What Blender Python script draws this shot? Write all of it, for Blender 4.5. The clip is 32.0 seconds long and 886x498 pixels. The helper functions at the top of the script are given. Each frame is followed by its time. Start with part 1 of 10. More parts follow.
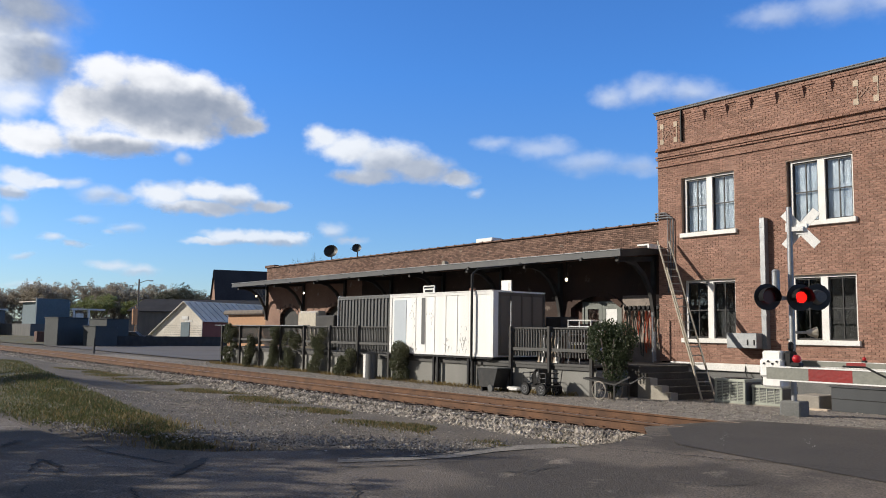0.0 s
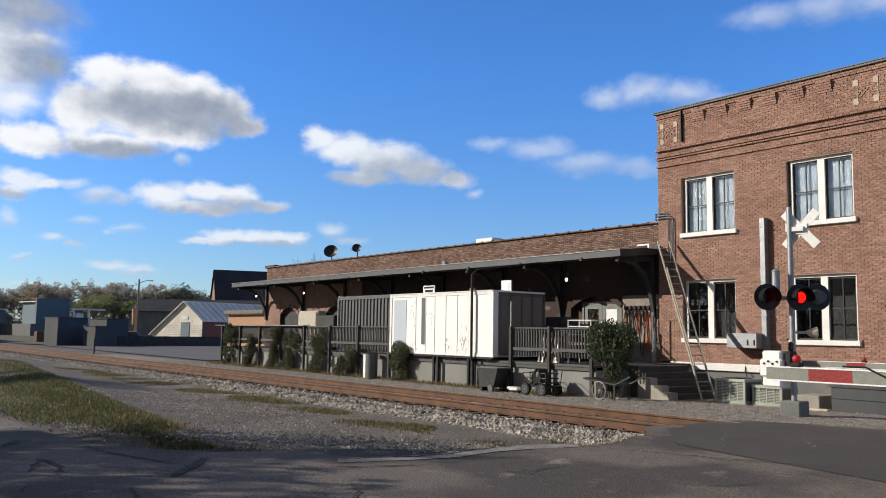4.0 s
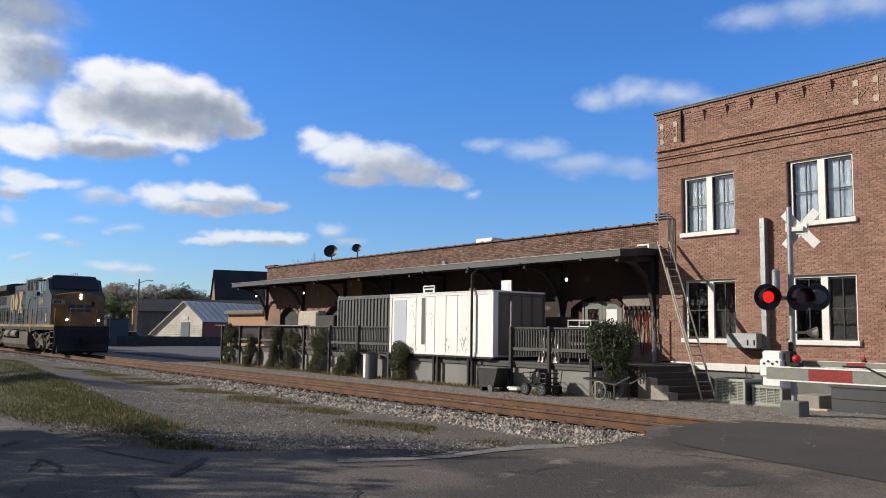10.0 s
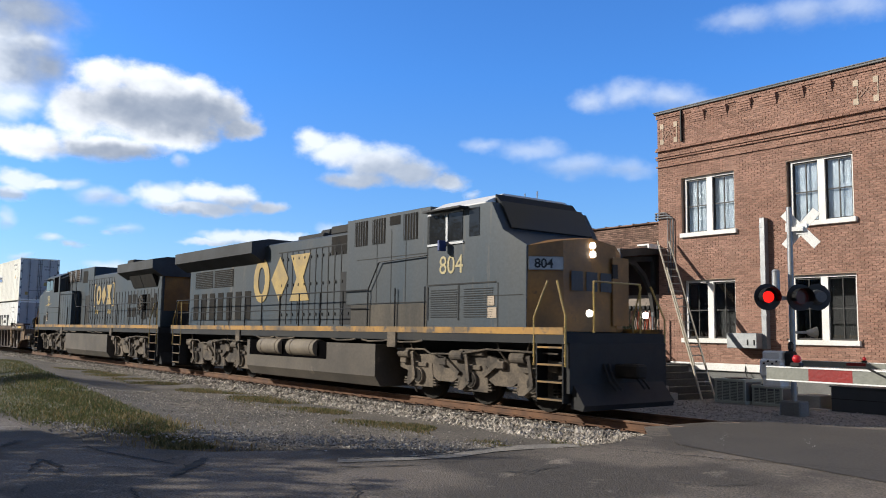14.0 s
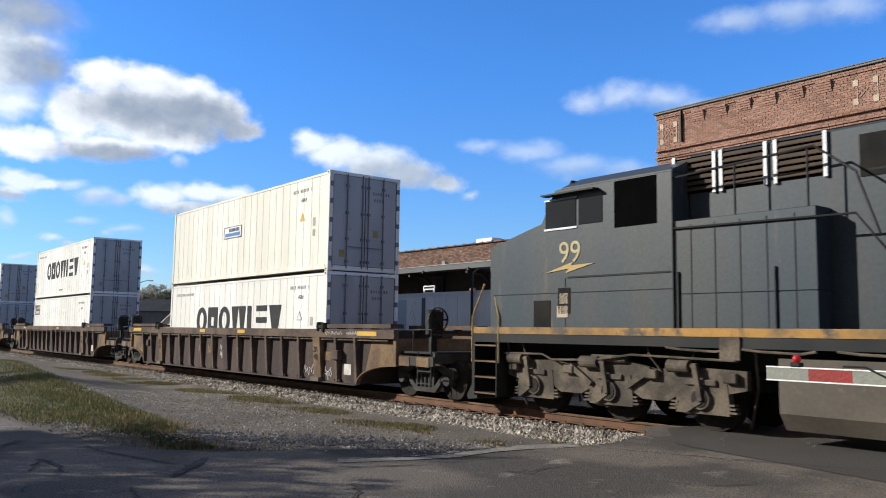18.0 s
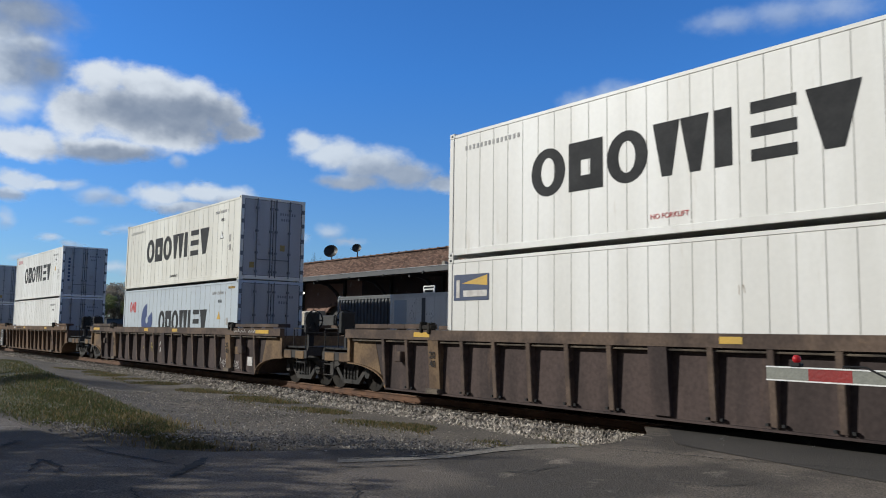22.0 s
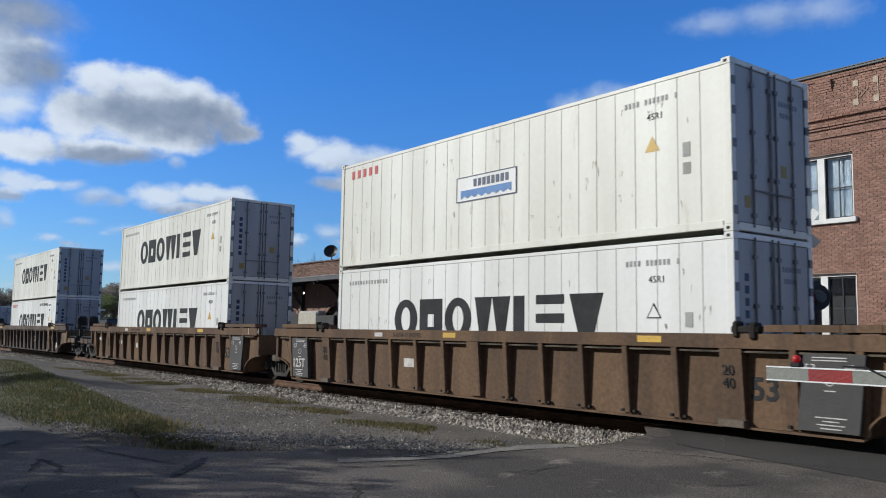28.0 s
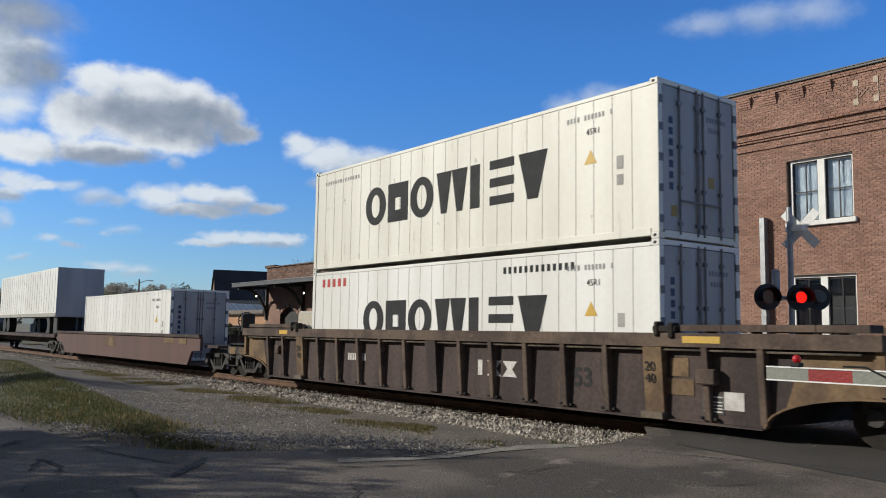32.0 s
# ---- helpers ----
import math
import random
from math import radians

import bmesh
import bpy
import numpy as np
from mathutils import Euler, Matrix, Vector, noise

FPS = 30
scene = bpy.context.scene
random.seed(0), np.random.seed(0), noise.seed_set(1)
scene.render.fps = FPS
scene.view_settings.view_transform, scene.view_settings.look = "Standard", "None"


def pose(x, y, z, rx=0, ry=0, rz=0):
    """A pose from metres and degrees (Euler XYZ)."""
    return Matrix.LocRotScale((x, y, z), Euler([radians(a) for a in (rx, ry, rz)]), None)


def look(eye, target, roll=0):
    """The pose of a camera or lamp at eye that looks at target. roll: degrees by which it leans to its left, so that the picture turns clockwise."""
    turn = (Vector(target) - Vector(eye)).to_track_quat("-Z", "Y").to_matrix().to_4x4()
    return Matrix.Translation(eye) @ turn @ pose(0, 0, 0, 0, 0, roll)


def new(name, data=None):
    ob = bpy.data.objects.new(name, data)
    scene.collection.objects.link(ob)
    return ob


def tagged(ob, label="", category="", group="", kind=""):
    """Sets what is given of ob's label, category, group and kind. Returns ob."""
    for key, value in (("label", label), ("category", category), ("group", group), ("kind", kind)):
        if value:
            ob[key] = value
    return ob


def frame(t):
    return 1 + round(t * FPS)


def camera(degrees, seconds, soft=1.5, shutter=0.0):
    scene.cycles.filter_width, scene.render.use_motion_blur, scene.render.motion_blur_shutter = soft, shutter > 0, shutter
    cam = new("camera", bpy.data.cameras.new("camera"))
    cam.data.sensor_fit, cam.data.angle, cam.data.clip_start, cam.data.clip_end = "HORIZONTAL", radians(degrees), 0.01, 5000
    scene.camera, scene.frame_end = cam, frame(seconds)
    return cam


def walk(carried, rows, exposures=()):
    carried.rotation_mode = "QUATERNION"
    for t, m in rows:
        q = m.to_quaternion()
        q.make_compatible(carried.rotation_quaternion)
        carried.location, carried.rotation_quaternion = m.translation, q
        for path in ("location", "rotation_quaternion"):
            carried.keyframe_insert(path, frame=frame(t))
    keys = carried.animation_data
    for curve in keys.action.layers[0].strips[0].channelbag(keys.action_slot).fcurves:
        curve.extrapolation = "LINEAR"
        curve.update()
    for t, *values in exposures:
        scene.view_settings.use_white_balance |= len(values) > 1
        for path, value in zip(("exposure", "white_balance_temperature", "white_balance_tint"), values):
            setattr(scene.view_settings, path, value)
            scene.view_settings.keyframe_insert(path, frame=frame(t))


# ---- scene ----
# World: x along the railway (the train runs towards +x), y away from the camera, z = 0 at the rail heads.
cam = camera(56.19, 32.0, 1.0, 0.1)
EYE = (0.0, -13.0, 1.56)
AIM = (-0.7846, 0.6119, 0.1002)
VIEW = look(EYE, (EYE[0] + AIM[0], EYE[1] + AIM[1], EYE[2] + AIM[2]), 0.84)
walk(cam, [(0.0, VIEW), (32.0, VIEW)],
     exposures=[(0.0, 0.04, 6500, 10), (12.5, -0.02, 6500, 10), (14.0, 0.2, 6350, 9), (17.0, 0.45, 6300, 9), (18.0, 0.2, 6250, 8), (19.0, -0.24, 6200, 8), (20.0, -0.38, 6150, 8), (21.0, -0.3, 6100, 8), (22.0, -0.36, 6000, 7), (23.5, -0.24, 5950, 7), (25.0, -0.2, 5900, 7), (28.0, -0.31, 5750, 7), (31.0, -0.3, 6050, 7), (32.0, -0.24, 6250, 7)])

# ---- daylight ----
SUN_DIR = Vector((0.90, 1.0, -0.62)).normalized()
sun = new("sun", bpy.data.lights.new("sun", "SUN"))
sun.data.energy, sun.data.angle, sun.data.color = 5.0, radians(0.53), (1.0, 0.925, 0.81)
sun.rotation_mode = "QUATERNION"
sun.rotation_quaternion = SUN_DIR.to_track_quat("-Z", "Y")
world = bpy.data.worlds.new("sky")
scene.world = world
world.use_nodes = True
_n = world.node_tree.nodes
_sky = _n.new("ShaderNodeTexSky")
_sky.sky_type, _sky.sun_disc = "NISHITA", False
_sky.sun_elevation = math.asin(-SUN_DIR.z)
_sky.sun_rotation = math.atan2(-SUN_DIR.x, -SUN_DIR.y)
_sky.altitude, _sky.air_density, _sky.dust_density, _sky.ozone_density = 200, 1.0, 0.2, 3.0
_n["Background"].inputs["Strength"].default_value = 0.125
_tint = _n.new("ShaderNodeMix")
_tint.data_type, _tint.blend_type = "RGBA", "MULTIPLY"
_tint.inputs[0].default_value = 1.0
# a clear sky: deep blue overhead, paler towards the horizon
_co = _n.new("ShaderNodeTexCoord")
_up = _n.new("ShaderNodeSeparateXYZ")
_ramp = _n.new("ShaderNodeValToRGB")
_ramp.color_ramp.elements[0].position, _ramp.color_ramp.elements[0].color = 0.0, (0.70, 0.82, 1.02, 1)
_ramp.color_ramp.elements[1].position, _ramp.color_ramp.elements[1].color = 0.30, (0.49, 0.95, 1.54, 1)
world.node_tree.links.new(_co.outputs["Generated"], _up.inputs[0])
world.node_tree.links.new(_up.outputs[2], _ramp.inputs[0])
world.node_tree.links.new(_ramp.outputs[0], _tint.inputs[7])
world.node_tree.links.new(_sky.outputs[0], _tint.inputs[6])
# broken grey cloud added out of view, above and behind, to make the fill less blue
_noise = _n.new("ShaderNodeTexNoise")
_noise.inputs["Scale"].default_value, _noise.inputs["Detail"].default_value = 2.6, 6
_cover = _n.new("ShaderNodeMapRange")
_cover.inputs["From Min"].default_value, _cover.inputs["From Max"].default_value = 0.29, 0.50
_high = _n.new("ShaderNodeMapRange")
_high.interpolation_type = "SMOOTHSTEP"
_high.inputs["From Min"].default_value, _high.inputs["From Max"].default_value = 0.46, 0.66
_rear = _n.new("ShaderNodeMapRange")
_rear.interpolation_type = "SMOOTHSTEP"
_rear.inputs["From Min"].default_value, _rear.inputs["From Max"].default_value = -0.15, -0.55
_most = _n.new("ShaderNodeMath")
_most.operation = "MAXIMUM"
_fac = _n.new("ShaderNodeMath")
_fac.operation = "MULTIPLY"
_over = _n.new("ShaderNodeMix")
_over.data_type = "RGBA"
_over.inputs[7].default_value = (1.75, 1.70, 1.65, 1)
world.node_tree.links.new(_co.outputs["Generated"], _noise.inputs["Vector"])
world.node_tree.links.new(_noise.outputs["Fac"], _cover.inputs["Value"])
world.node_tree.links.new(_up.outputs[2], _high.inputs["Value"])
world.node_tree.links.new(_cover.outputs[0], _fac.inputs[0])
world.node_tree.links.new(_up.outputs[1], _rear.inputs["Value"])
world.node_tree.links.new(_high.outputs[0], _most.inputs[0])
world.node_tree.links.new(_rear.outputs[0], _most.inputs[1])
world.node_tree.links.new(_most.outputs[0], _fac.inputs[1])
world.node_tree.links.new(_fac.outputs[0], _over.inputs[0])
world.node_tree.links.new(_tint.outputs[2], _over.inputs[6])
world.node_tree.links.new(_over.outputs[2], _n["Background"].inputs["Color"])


# ---- mesh helpers ----
def box(bm, x0, x1, y0, y1, z0, z1, bev=0.0):
    """A box between the given bounds, its edges chamfered by bev."""
    vs = [bm.verts.new(p) for p in ((x0, y0, z0), (x1, y0, z0), (x1, y1, z0), (x0, y1, z0),
                                    (x0, y0, z1), (x1, y0, z1), (x1, y1, z1), (x0, y1, z1))]
    fs = [bm.faces.new([vs[i] for i in q]) for q in ((3, 2, 1, 0), (4, 5, 6, 7), (0, 1, 5, 4), (1, 2, 6, 5), (2, 3, 7, 6), (3, 0, 4, 7))]
    if bev > 0:
        es = {e for f in fs for e in f.edges}
        bmesh.ops.bevel(bm, geom=list(es), offset=bev, segments=1, affect="EDGES")


def prism(bm, pts, y0, y1):
    """A profile in the x-z plane (counter-clockwise seen from -y) pushed from y0 to y1."""
    a = [bm.verts.new((x, y0, z)) for x, z in pts]
    b = [bm.verts.new((x, y1, z)) for x, z in pts]
    n = len(pts)
    bm.faces.new(a)
    bm.faces.new(b[::-1])
    for i in range(n):
        bm.faces.new((a[i], b[i], b[(i + 1) % n], a[(i + 1) % n]))


def prism_x(bm, pts, x0, x1):
    """A profile in the y-z plane pushed from x0 to x1."""
    a = [bm.verts.new((x0, y, z)) for y, z in pts]
    b = [bm.verts.new((x1, y, z)) for y, z in pts]
    n = len(pts)
    bm.faces.new(a[::-1])
    bm.faces.new(b)
    for i in range(n):
        bm.faces.new((a[i], a[(i + 1) % n], b[(i + 1) % n], b[i]))


def tube(bm, p, q, r, n=8, r2=None):
    """A round bar from p to q."""
    p, q = Vector(p), Vector(q)
    d = (q - p).normalized()
    u = d.orthogonal().normalized()
    v = d.cross(u)
    r2 = r if r2 is None else r2
    a = [bm.verts.new(p + r * (math.cos(k) * u + math.sin(k) * v)) for k in [2 * math.pi * i / n for i in range(n)]]
    b = [bm.verts.new(q + r2 * (math.cos(k) * u + math.sin(k) * v)) for k in [2 * math.pi * i / n for i in range(n)]]
    for i in range(n):
        bm.faces.new((a[i], a[(i + 1) % n], b[(i + 1) % n], b[i]))
    bm.faces.new(a[::-1])
    bm.faces.new(b)


def path_tube(bm, pts, r, n=6):
    """A round bar bent along a line of points, in one piece."""
    pts = [Vector(p) for p in pts]
    u, rings = None, []
    for i, p in enumerate(pts):
        d = (pts[min(i + 1, len(pts) - 1)] - pts[max(i - 1, 0)]).normalized()
        u = d.orthogonal().normalized() if u is None or abs(u.dot(d)) > 0.95 else (u - u.dot(d) * d).normalized()
        v = d.cross(u)
        rings.append([bm.verts.new(p + r * (math.cos(k) * u + math.sin(k) * v)) for k in [2 * math.pi * j / n for j in range(n)]])
    for a, b in zip(rings, rings[1:]):
        for i in range(n):
            bm.faces.new((a[i], a[(i + 1) % n], b[(i + 1) % n], b[i]))
    bm.faces.new(rings[0][::-1])
    bm.faces.new(rings[-1])


def bar(bm, p, q, w, h):
    """A flat bar from p to q, w wide across and h high."""
    p, q = Vector(p), Vector(q)
    d = (q - p).normalized()
    up = Vector((0, 0, 1)) if abs(d.z) < 0.95 else Vector((1, 0, 0))
    u = d.cross(up).normalized()
    v = u.cross(d)
    c = [(-w / 2, -h / 2), (w / 2, -h / 2), (w / 2, h / 2), (-w / 2, h / 2)]
    a = [bm.verts.new(p + s * u + t * v) for s, t in c]
    b = [bm.verts.new(q + s * u + t * v) for s, t in c]
    for i in range(4):
        bm.faces.new((a[i], a[(i + 1) % 4], b[(i + 1) % 4], b[i]))
    bm.faces.new(a[::-1])
    bm.faces.new(b)


def mesh_of(name, bm, material):
    bmesh.ops.recalc_face_normals(bm, faces=bm.faces)
    me = bpy.data.meshes.new(name)
    bm.to_mesh(me)
    bm.free()
    if material:
        me.materials.append(material)
    return me


def islands(bm):
    """The separate pieces of a bmesh, each as a bmesh of its own."""
    out, seen = [], set()
    for f0 in bm.faces:
        if f0 in seen:
            continue
        seen.add(f0)
        todo, fs = [f0], []
        while todo:
            f = todo.pop()
            fs.append(f)
            for v in f.verts:
                for g in v.link_faces:
                    if g not in seen:
                        seen.add(g)
                        todo.append(g)
        b, m = bmesh.new(), {}
        for f in fs:
            for v in f.verts:
                if v not in m:
                    m[v] = b.verts.new(v.co)
            b.faces.new([m[v] for v in f.verts])
        out.append(b)
    bm.free()
    return out


SINGLE = {"intake_grille": "intake_grille", "cab_window": "cab_window", "side_grilles": "side_grille", "radiator_screen": "radiator_screen", "nose_marking": "nose_block", "number_board": "number_board",
          "headlight": "headlight", "ditch_light": "ditch_light", "lift_pads": "lift_pad", "end_gusset": "end_gusset", "arch_flange": "arch_flange", "brake_valve": "brake_valve",
          "paint_patches": "paint_patch", "yellow_brackets": "yellow_bracket", "edge_rail": "edge_rail", "panel_batten": "panel_batten", "side_ribs": "side_rib", "skids": "skid",
          "wheels": "wheel", "feet": "foot", "leg": "leg", "crate": "crate", "corner_post": "corner_post", "louvre": "louvre",
          "tyres": "tyre", "landing_gear": "landing_leg", "window": "window_pane", "gutter_brackets": "gutter_bracket", "grab_irons": "grab_iron", "emblem_blocks": "emblem_block",
          "side_rails": "side_rail", "walkway": "walkway_board", "door_latch": "door_latch", "loft_board": "loft_board", "window_frame": "window_bar", "sill_stripe": "sill_stripe",
          "blower_cabinet": "blower_cabinet", "roof_block": "roof_block", "jacking_pad": "jacking_pad", "exhaust_outlet": "exhaust_outlet", "step_well": "step", "step_edges": "step_edge",
          "yellow_dots": "yellow_dot", "louvre_opening": "louvre_opening", "door_name": "name_block", "door_plate": "door_plate", "journal_cover": "journal_cover", "brake_cylinder": "brake_cylinder",
          "sand_pipe": "sand_pipe", "underfloor_pipe": "underfloor_pipe", "rubber_spring": "rubber_spring", "end_glass": "end_pane"}


def part(name, bm, material, parent, label="", smooth=False):
    """ONE mesh object under a thing or under a part; pieces of a kind that can be told apart become one object each."""
    if name in SINGLE and len(bm.faces) < 900:
        obs = []
        for b in islands(bm):
            ob = new(SINGLE[name], mesh_of(SINGLE[name], b, material))
            ob.parent = parent
            if label:
                ob["label"] = label
            obs.append(ob)
        return obs[0]
    ob = new(name, mesh_of(name, bm, material))
    if smooth:
        ob.data.shade_smooth()
        ob.data.set_sharp_from_angle(angle=radians(35))
    ob.parent = parent
    if label:
        ob["label"] = label
    return ob


def share(name, me, parent, m):
    """A part on a mesh that others use too."""
    ob = new(name, me)
    ob.parent = parent
    ob.matrix_basis = m
    return ob


def one(name, bm, material, label, category, group="", kind="", smooth=False):
    """A thing that is one mesh."""
    ob = new(name, mesh_of(name, bm, material))
    if smooth:
        ob.data.shade_smooth()
        ob.data.set_sharp_from_angle(angle=radians(35))
    return tagged(ob, label, category, group, kind)


def thing(name, at, label, category, group="", kind=""):
    ob = new(name)
    ob.empty_display_size = 0.2
    ob.location = at
    return tagged(ob, label, category, group, kind)


def boxes(*bounds, bev=0.0):
    bm = bmesh.new()
    for b in bounds:
        box(bm, *b, bev=bev)
    return bm


def from_lists(name, verts, faces, material):
    me = bpy.data.meshes.new(name)
    me.from_pydata(verts, [], faces)
    me.update()
    if material:
        me.materials.append(material)
    return me


def text_mesh(body, size, material, depth=0.004, bold=0.0):
    """Letters of the built-in font as a mesh in the x-z plane, facing -y, its origin at the lower left."""
    cu = bpy.data.curves.new("lettering", "FONT")
    cu.body, cu.size, cu.extrude, cu.offset = body, size, depth, bold
    ob = bpy.data.objects.new("lettering", cu)
    scene.collection.objects.link(ob)
    me = bpy.data.meshes.new_from_object(ob.evaluated_get(bpy.context.evaluated_depsgraph_get()))
    bpy.data.objects.remove(ob)
    me.transform(Matrix.Rotation(radians(90), 4, "X"))
    me.materials.clear()
    me.materials.append(material)
    return me


# ---- materials ----
def paint(name, c1, c2=None, rough=0.7, metal=0.0, scale=3.0, fine=40.0, bump=0.15, var=0.5, spots=None, spot_amount=0.5, streak=False, island=0.0, spec=0.5, grain=0.13):
    """A worn surface: two colours mixed by broad noise, fine grain on top, optional spots of dirt or rust."""
    m = bpy.data.materials.new(name)
    m.use_nodes = True
    nt = m.node_tree
    n, l = nt.nodes, nt.links
    b = n["Principled BSDF"]
    b.inputs["Roughness"].default_value = rough
    b.inputs["Metallic"].default_value = metal
    b.inputs["Specular IOR Level"].default_value = spec
    co = n.new("ShaderNodeTexCoord")
    vec = co.outputs["Object"]
    if streak:
        mp = n.new("ShaderNodeMapping")
        mp.inputs["Scale"].default_value = (1.0, 1.0, 0.14)
        l.new(vec, mp.inputs["Vector"])
        svec = mp.outputs["Vector"]
    else:
        svec = vec
    c2 = c2 or tuple(x * 0.75 for x in c1)
    n1 = n.new("ShaderNodeTexNoise")
    n1.inputs["Scale"].default_value, n1.inputs["Detail"].default_value = scale, 6
    l.new(svec, n1.inputs["Vector"])
    r1 = n.new("ShaderNodeMapRange")
    r1.inputs["From Min"].default_value, r1.inputs["From Max"].default_value = 0.5 - 0.28 * (1.1 - var), 0.5 + 0.28 * (1.1 - var)
    l.new(n1.outputs["Fac"], r1.inputs["Value"])
    mix = n.new("ShaderNodeMix")
    mix.data_type = "RGBA"
    mix.inputs[6].default_value, mix.inputs[7].default_value = (*c1, 1), (*c2, 1)
    l.new(r1.outputs[0], mix.inputs[0])
    out = mix.outputs[2]
    n2 = n.new("ShaderNodeTexNoise")
    n2.inputs["Scale"].default_value, n2.inputs["Detail"].default_value = fine, 4
    l.new(vec, n2.inputs["Vector"])
    if spots:
        n3 = n.new("ShaderNodeTexNoise")
        n3.inputs["Scale"].default_value, n3.inputs["Detail"].default_value, n3.inputs["Roughness"].default_value = scale * 2.7, 8, 0.65
        l.new(svec, n3.inputs["Vector"])
        r3 = n.new("ShaderNodeMapRange")
        e = 0.72 - 0.3 * spot_amount
        r3.inputs["From Min"].default_value, r3.inputs["From Max"].default_value = e, e + 0.12
        l.new(n3.outputs["Fac"], r3.inputs["Value"])
        mx = n.new("ShaderNodeMix")
        mx.data_type = "RGBA"
        mx.inputs[7].default_value = (*spots, 1)
        l.new(out, mx.inputs[6])
        l.new(r3.outputs[0], mx.inputs[0])
        out = mx.outputs[2]
    g = n.new("ShaderNodeMapRange")
    g.inputs["From Min"].default_value, g.inputs["From Max"].default_value = 0.25, 0.75
    g.inputs["To Min"].default_value, g.inputs["To Max"].default_value = 1 - grain, 1 + grain
    l.new(n2.outputs["Fac"], g.inputs["Value"])
    mul = n.new("ShaderNodeMix")
    mul.data_type, mul.blend_type = "RGBA", "MULTIPLY"
    mul.inputs[0].default_value = 1.0
    l.new(out, mul.inputs[6])
    l.new(g.outputs[0], mul.inputs[7])
    out = mul.outputs[2]
    if island:
        ge = n.new("ShaderNodeNewGeometry")
        oi = n.new("ShaderNodeObjectInfo")
        ad = n.new("ShaderNodeMath")
        ad.operation = "ADD"
        l.new(ge.outputs["Random Per Island"], ad.inputs[0])
        l.new(oi.outputs["Random"], ad.inputs[1])
        fr = n.new("ShaderNodeMath")
        fr.operation = "FRACT"
        l.new(ad.outputs[0], fr.inputs[0])
        ir = n.new("ShaderNodeMapRange")
        ir.inputs["To Min"].default_value, ir.inputs["To Max"].default_value = 1 - island, 1 + island
        l.new(fr.outputs[0], ir.inputs["Value"])
        m2 = n.new("ShaderNodeMix")
        m2.data_type, m2.blend_type = "RGBA", "MULTIPLY"
        m2.inputs[0].default_value = 1.0
        l.new(out, m2.inputs[6])
        l.new(ir.outputs[0], m2.inputs[7])
        out = m2.outputs[2]
    l.new(out, b.inputs["Base Color"])
    if bump:
        bp = n.new("ShaderNodeBump")
        bp.inputs["Strength"].default_value, bp.inputs["Distance"].default_value = bump, 0.02
        l.new(n2.outputs["Fac"], bp.inputs["Height"])
        l.new(bp.outputs[0], b.inputs["Normal"])
    return m


def glow(name, colour, strength):
    m = bpy.data.materials.new(name)
    m.use_nodes = True
    b = m.node_tree.nodes["Principled BSDF"]
    b.inputs["Base Color"].default_value = (*colour, 1)
    b.inputs["Emission Color"].default_value = (*colour, 1)
    b.inputs["Emission Strength"].default_value = strength
    return m


def leaves(name, c1, c2):
    m = paint(name, c1, c2, rough=0.6, scale=0.7, fine=9, bump=0.0, island=0.45)
    nt = m.node_tree
    b = nt.nodes["Principled BSDF"]
    tr = nt.nodes.new("ShaderNodeBsdfTranslucent")
    tr.inputs["Color"].default_value = (*[min(1, 1.3 * x) for x in c1], 1)
    mx = nt.nodes.new("ShaderNodeMixShader")
    mx.inputs[0].default_value = 0.3
    nt.links.new(b.outputs[0], mx.inputs[1])
    nt.links.new(tr.outputs[0], mx.inputs[2])
    nt.links.new(mx.outputs[0], nt.nodes["Material Output"].inputs["Surface"])
    return m


M = {}
M["brick"] = paint("brick", (0.272, 0.150, 0.110), (0.335, 0.195, 0.148), rough=0.9, scale=0.9, fine=60, bump=0.4, island=0.24, grain=0.25)
M["brick_old"] = paint("old_brick", (0.165, 0.098, 0.073), (0.225, 0.142, 0.108), rough=0.95, scale=0.7, fine=60, bump=0.4, island=0.45, spots=(0.36, 0.32, 0.27), spot_amount=0.36, grain=0.3)
# brick colour darkened to stand for the shade under the canopy
M["brick_shade"] = paint("shaded_brick", (0.046, 0.031, 0.026), (0.072, 0.042, 0.032), rough=0.95, scale=0.9, fine=45, bump=0.4, spots=(0.19, 0.155, 0.13), spot_amount=0.42)
M["mortar"] = paint("mortar", (0.40, 0.29, 0.225), (0.33, 0.22, 0.165), rough=0.95, scale=2, fine=80)
M["cap_grey"] = paint("weathered_coping", (0.20, 0.20, 0.20), (0.15, 0.15, 0.155), rough=0.85, scale=1.5, fine=30)
M["band_pale"] = paint("buff_brick", (0.36, 0.24, 0.185), (0.31, 0.20, 0.155), rough=0.9, fine=60)
M["brick_pale"] = paint("pale_brick", (0.52, 0.43, 0.33), (0.44, 0.36, 0.28), rough=0.9, fine=60, island=0.2)
M["white_trim"] = paint("white_trim_paint", (0.80, 0.79, 0.76), (0.70, 0.69, 0.66), rough=0.5, scale=2, fine=30, bump=0.05)
M["white_worn"] = paint("worn_white_paint", (0.88, 0.875, 0.86), (0.80, 0.795, 0.77), rough=0.6, scale=1.6, fine=25, spots=(0.42, 0.38, 0.33), spot_amount=0.26, streak=True, bump=0.1)
M["grey_conc"] = paint("grey_concrete", (0.17, 0.17, 0.165), (0.125, 0.128, 0.125), rough=0.9, scale=0.9, fine=30, bump=0.3, spots=(0.10, 0.105, 0.088), spot_amount=0.4, grain=0.25)
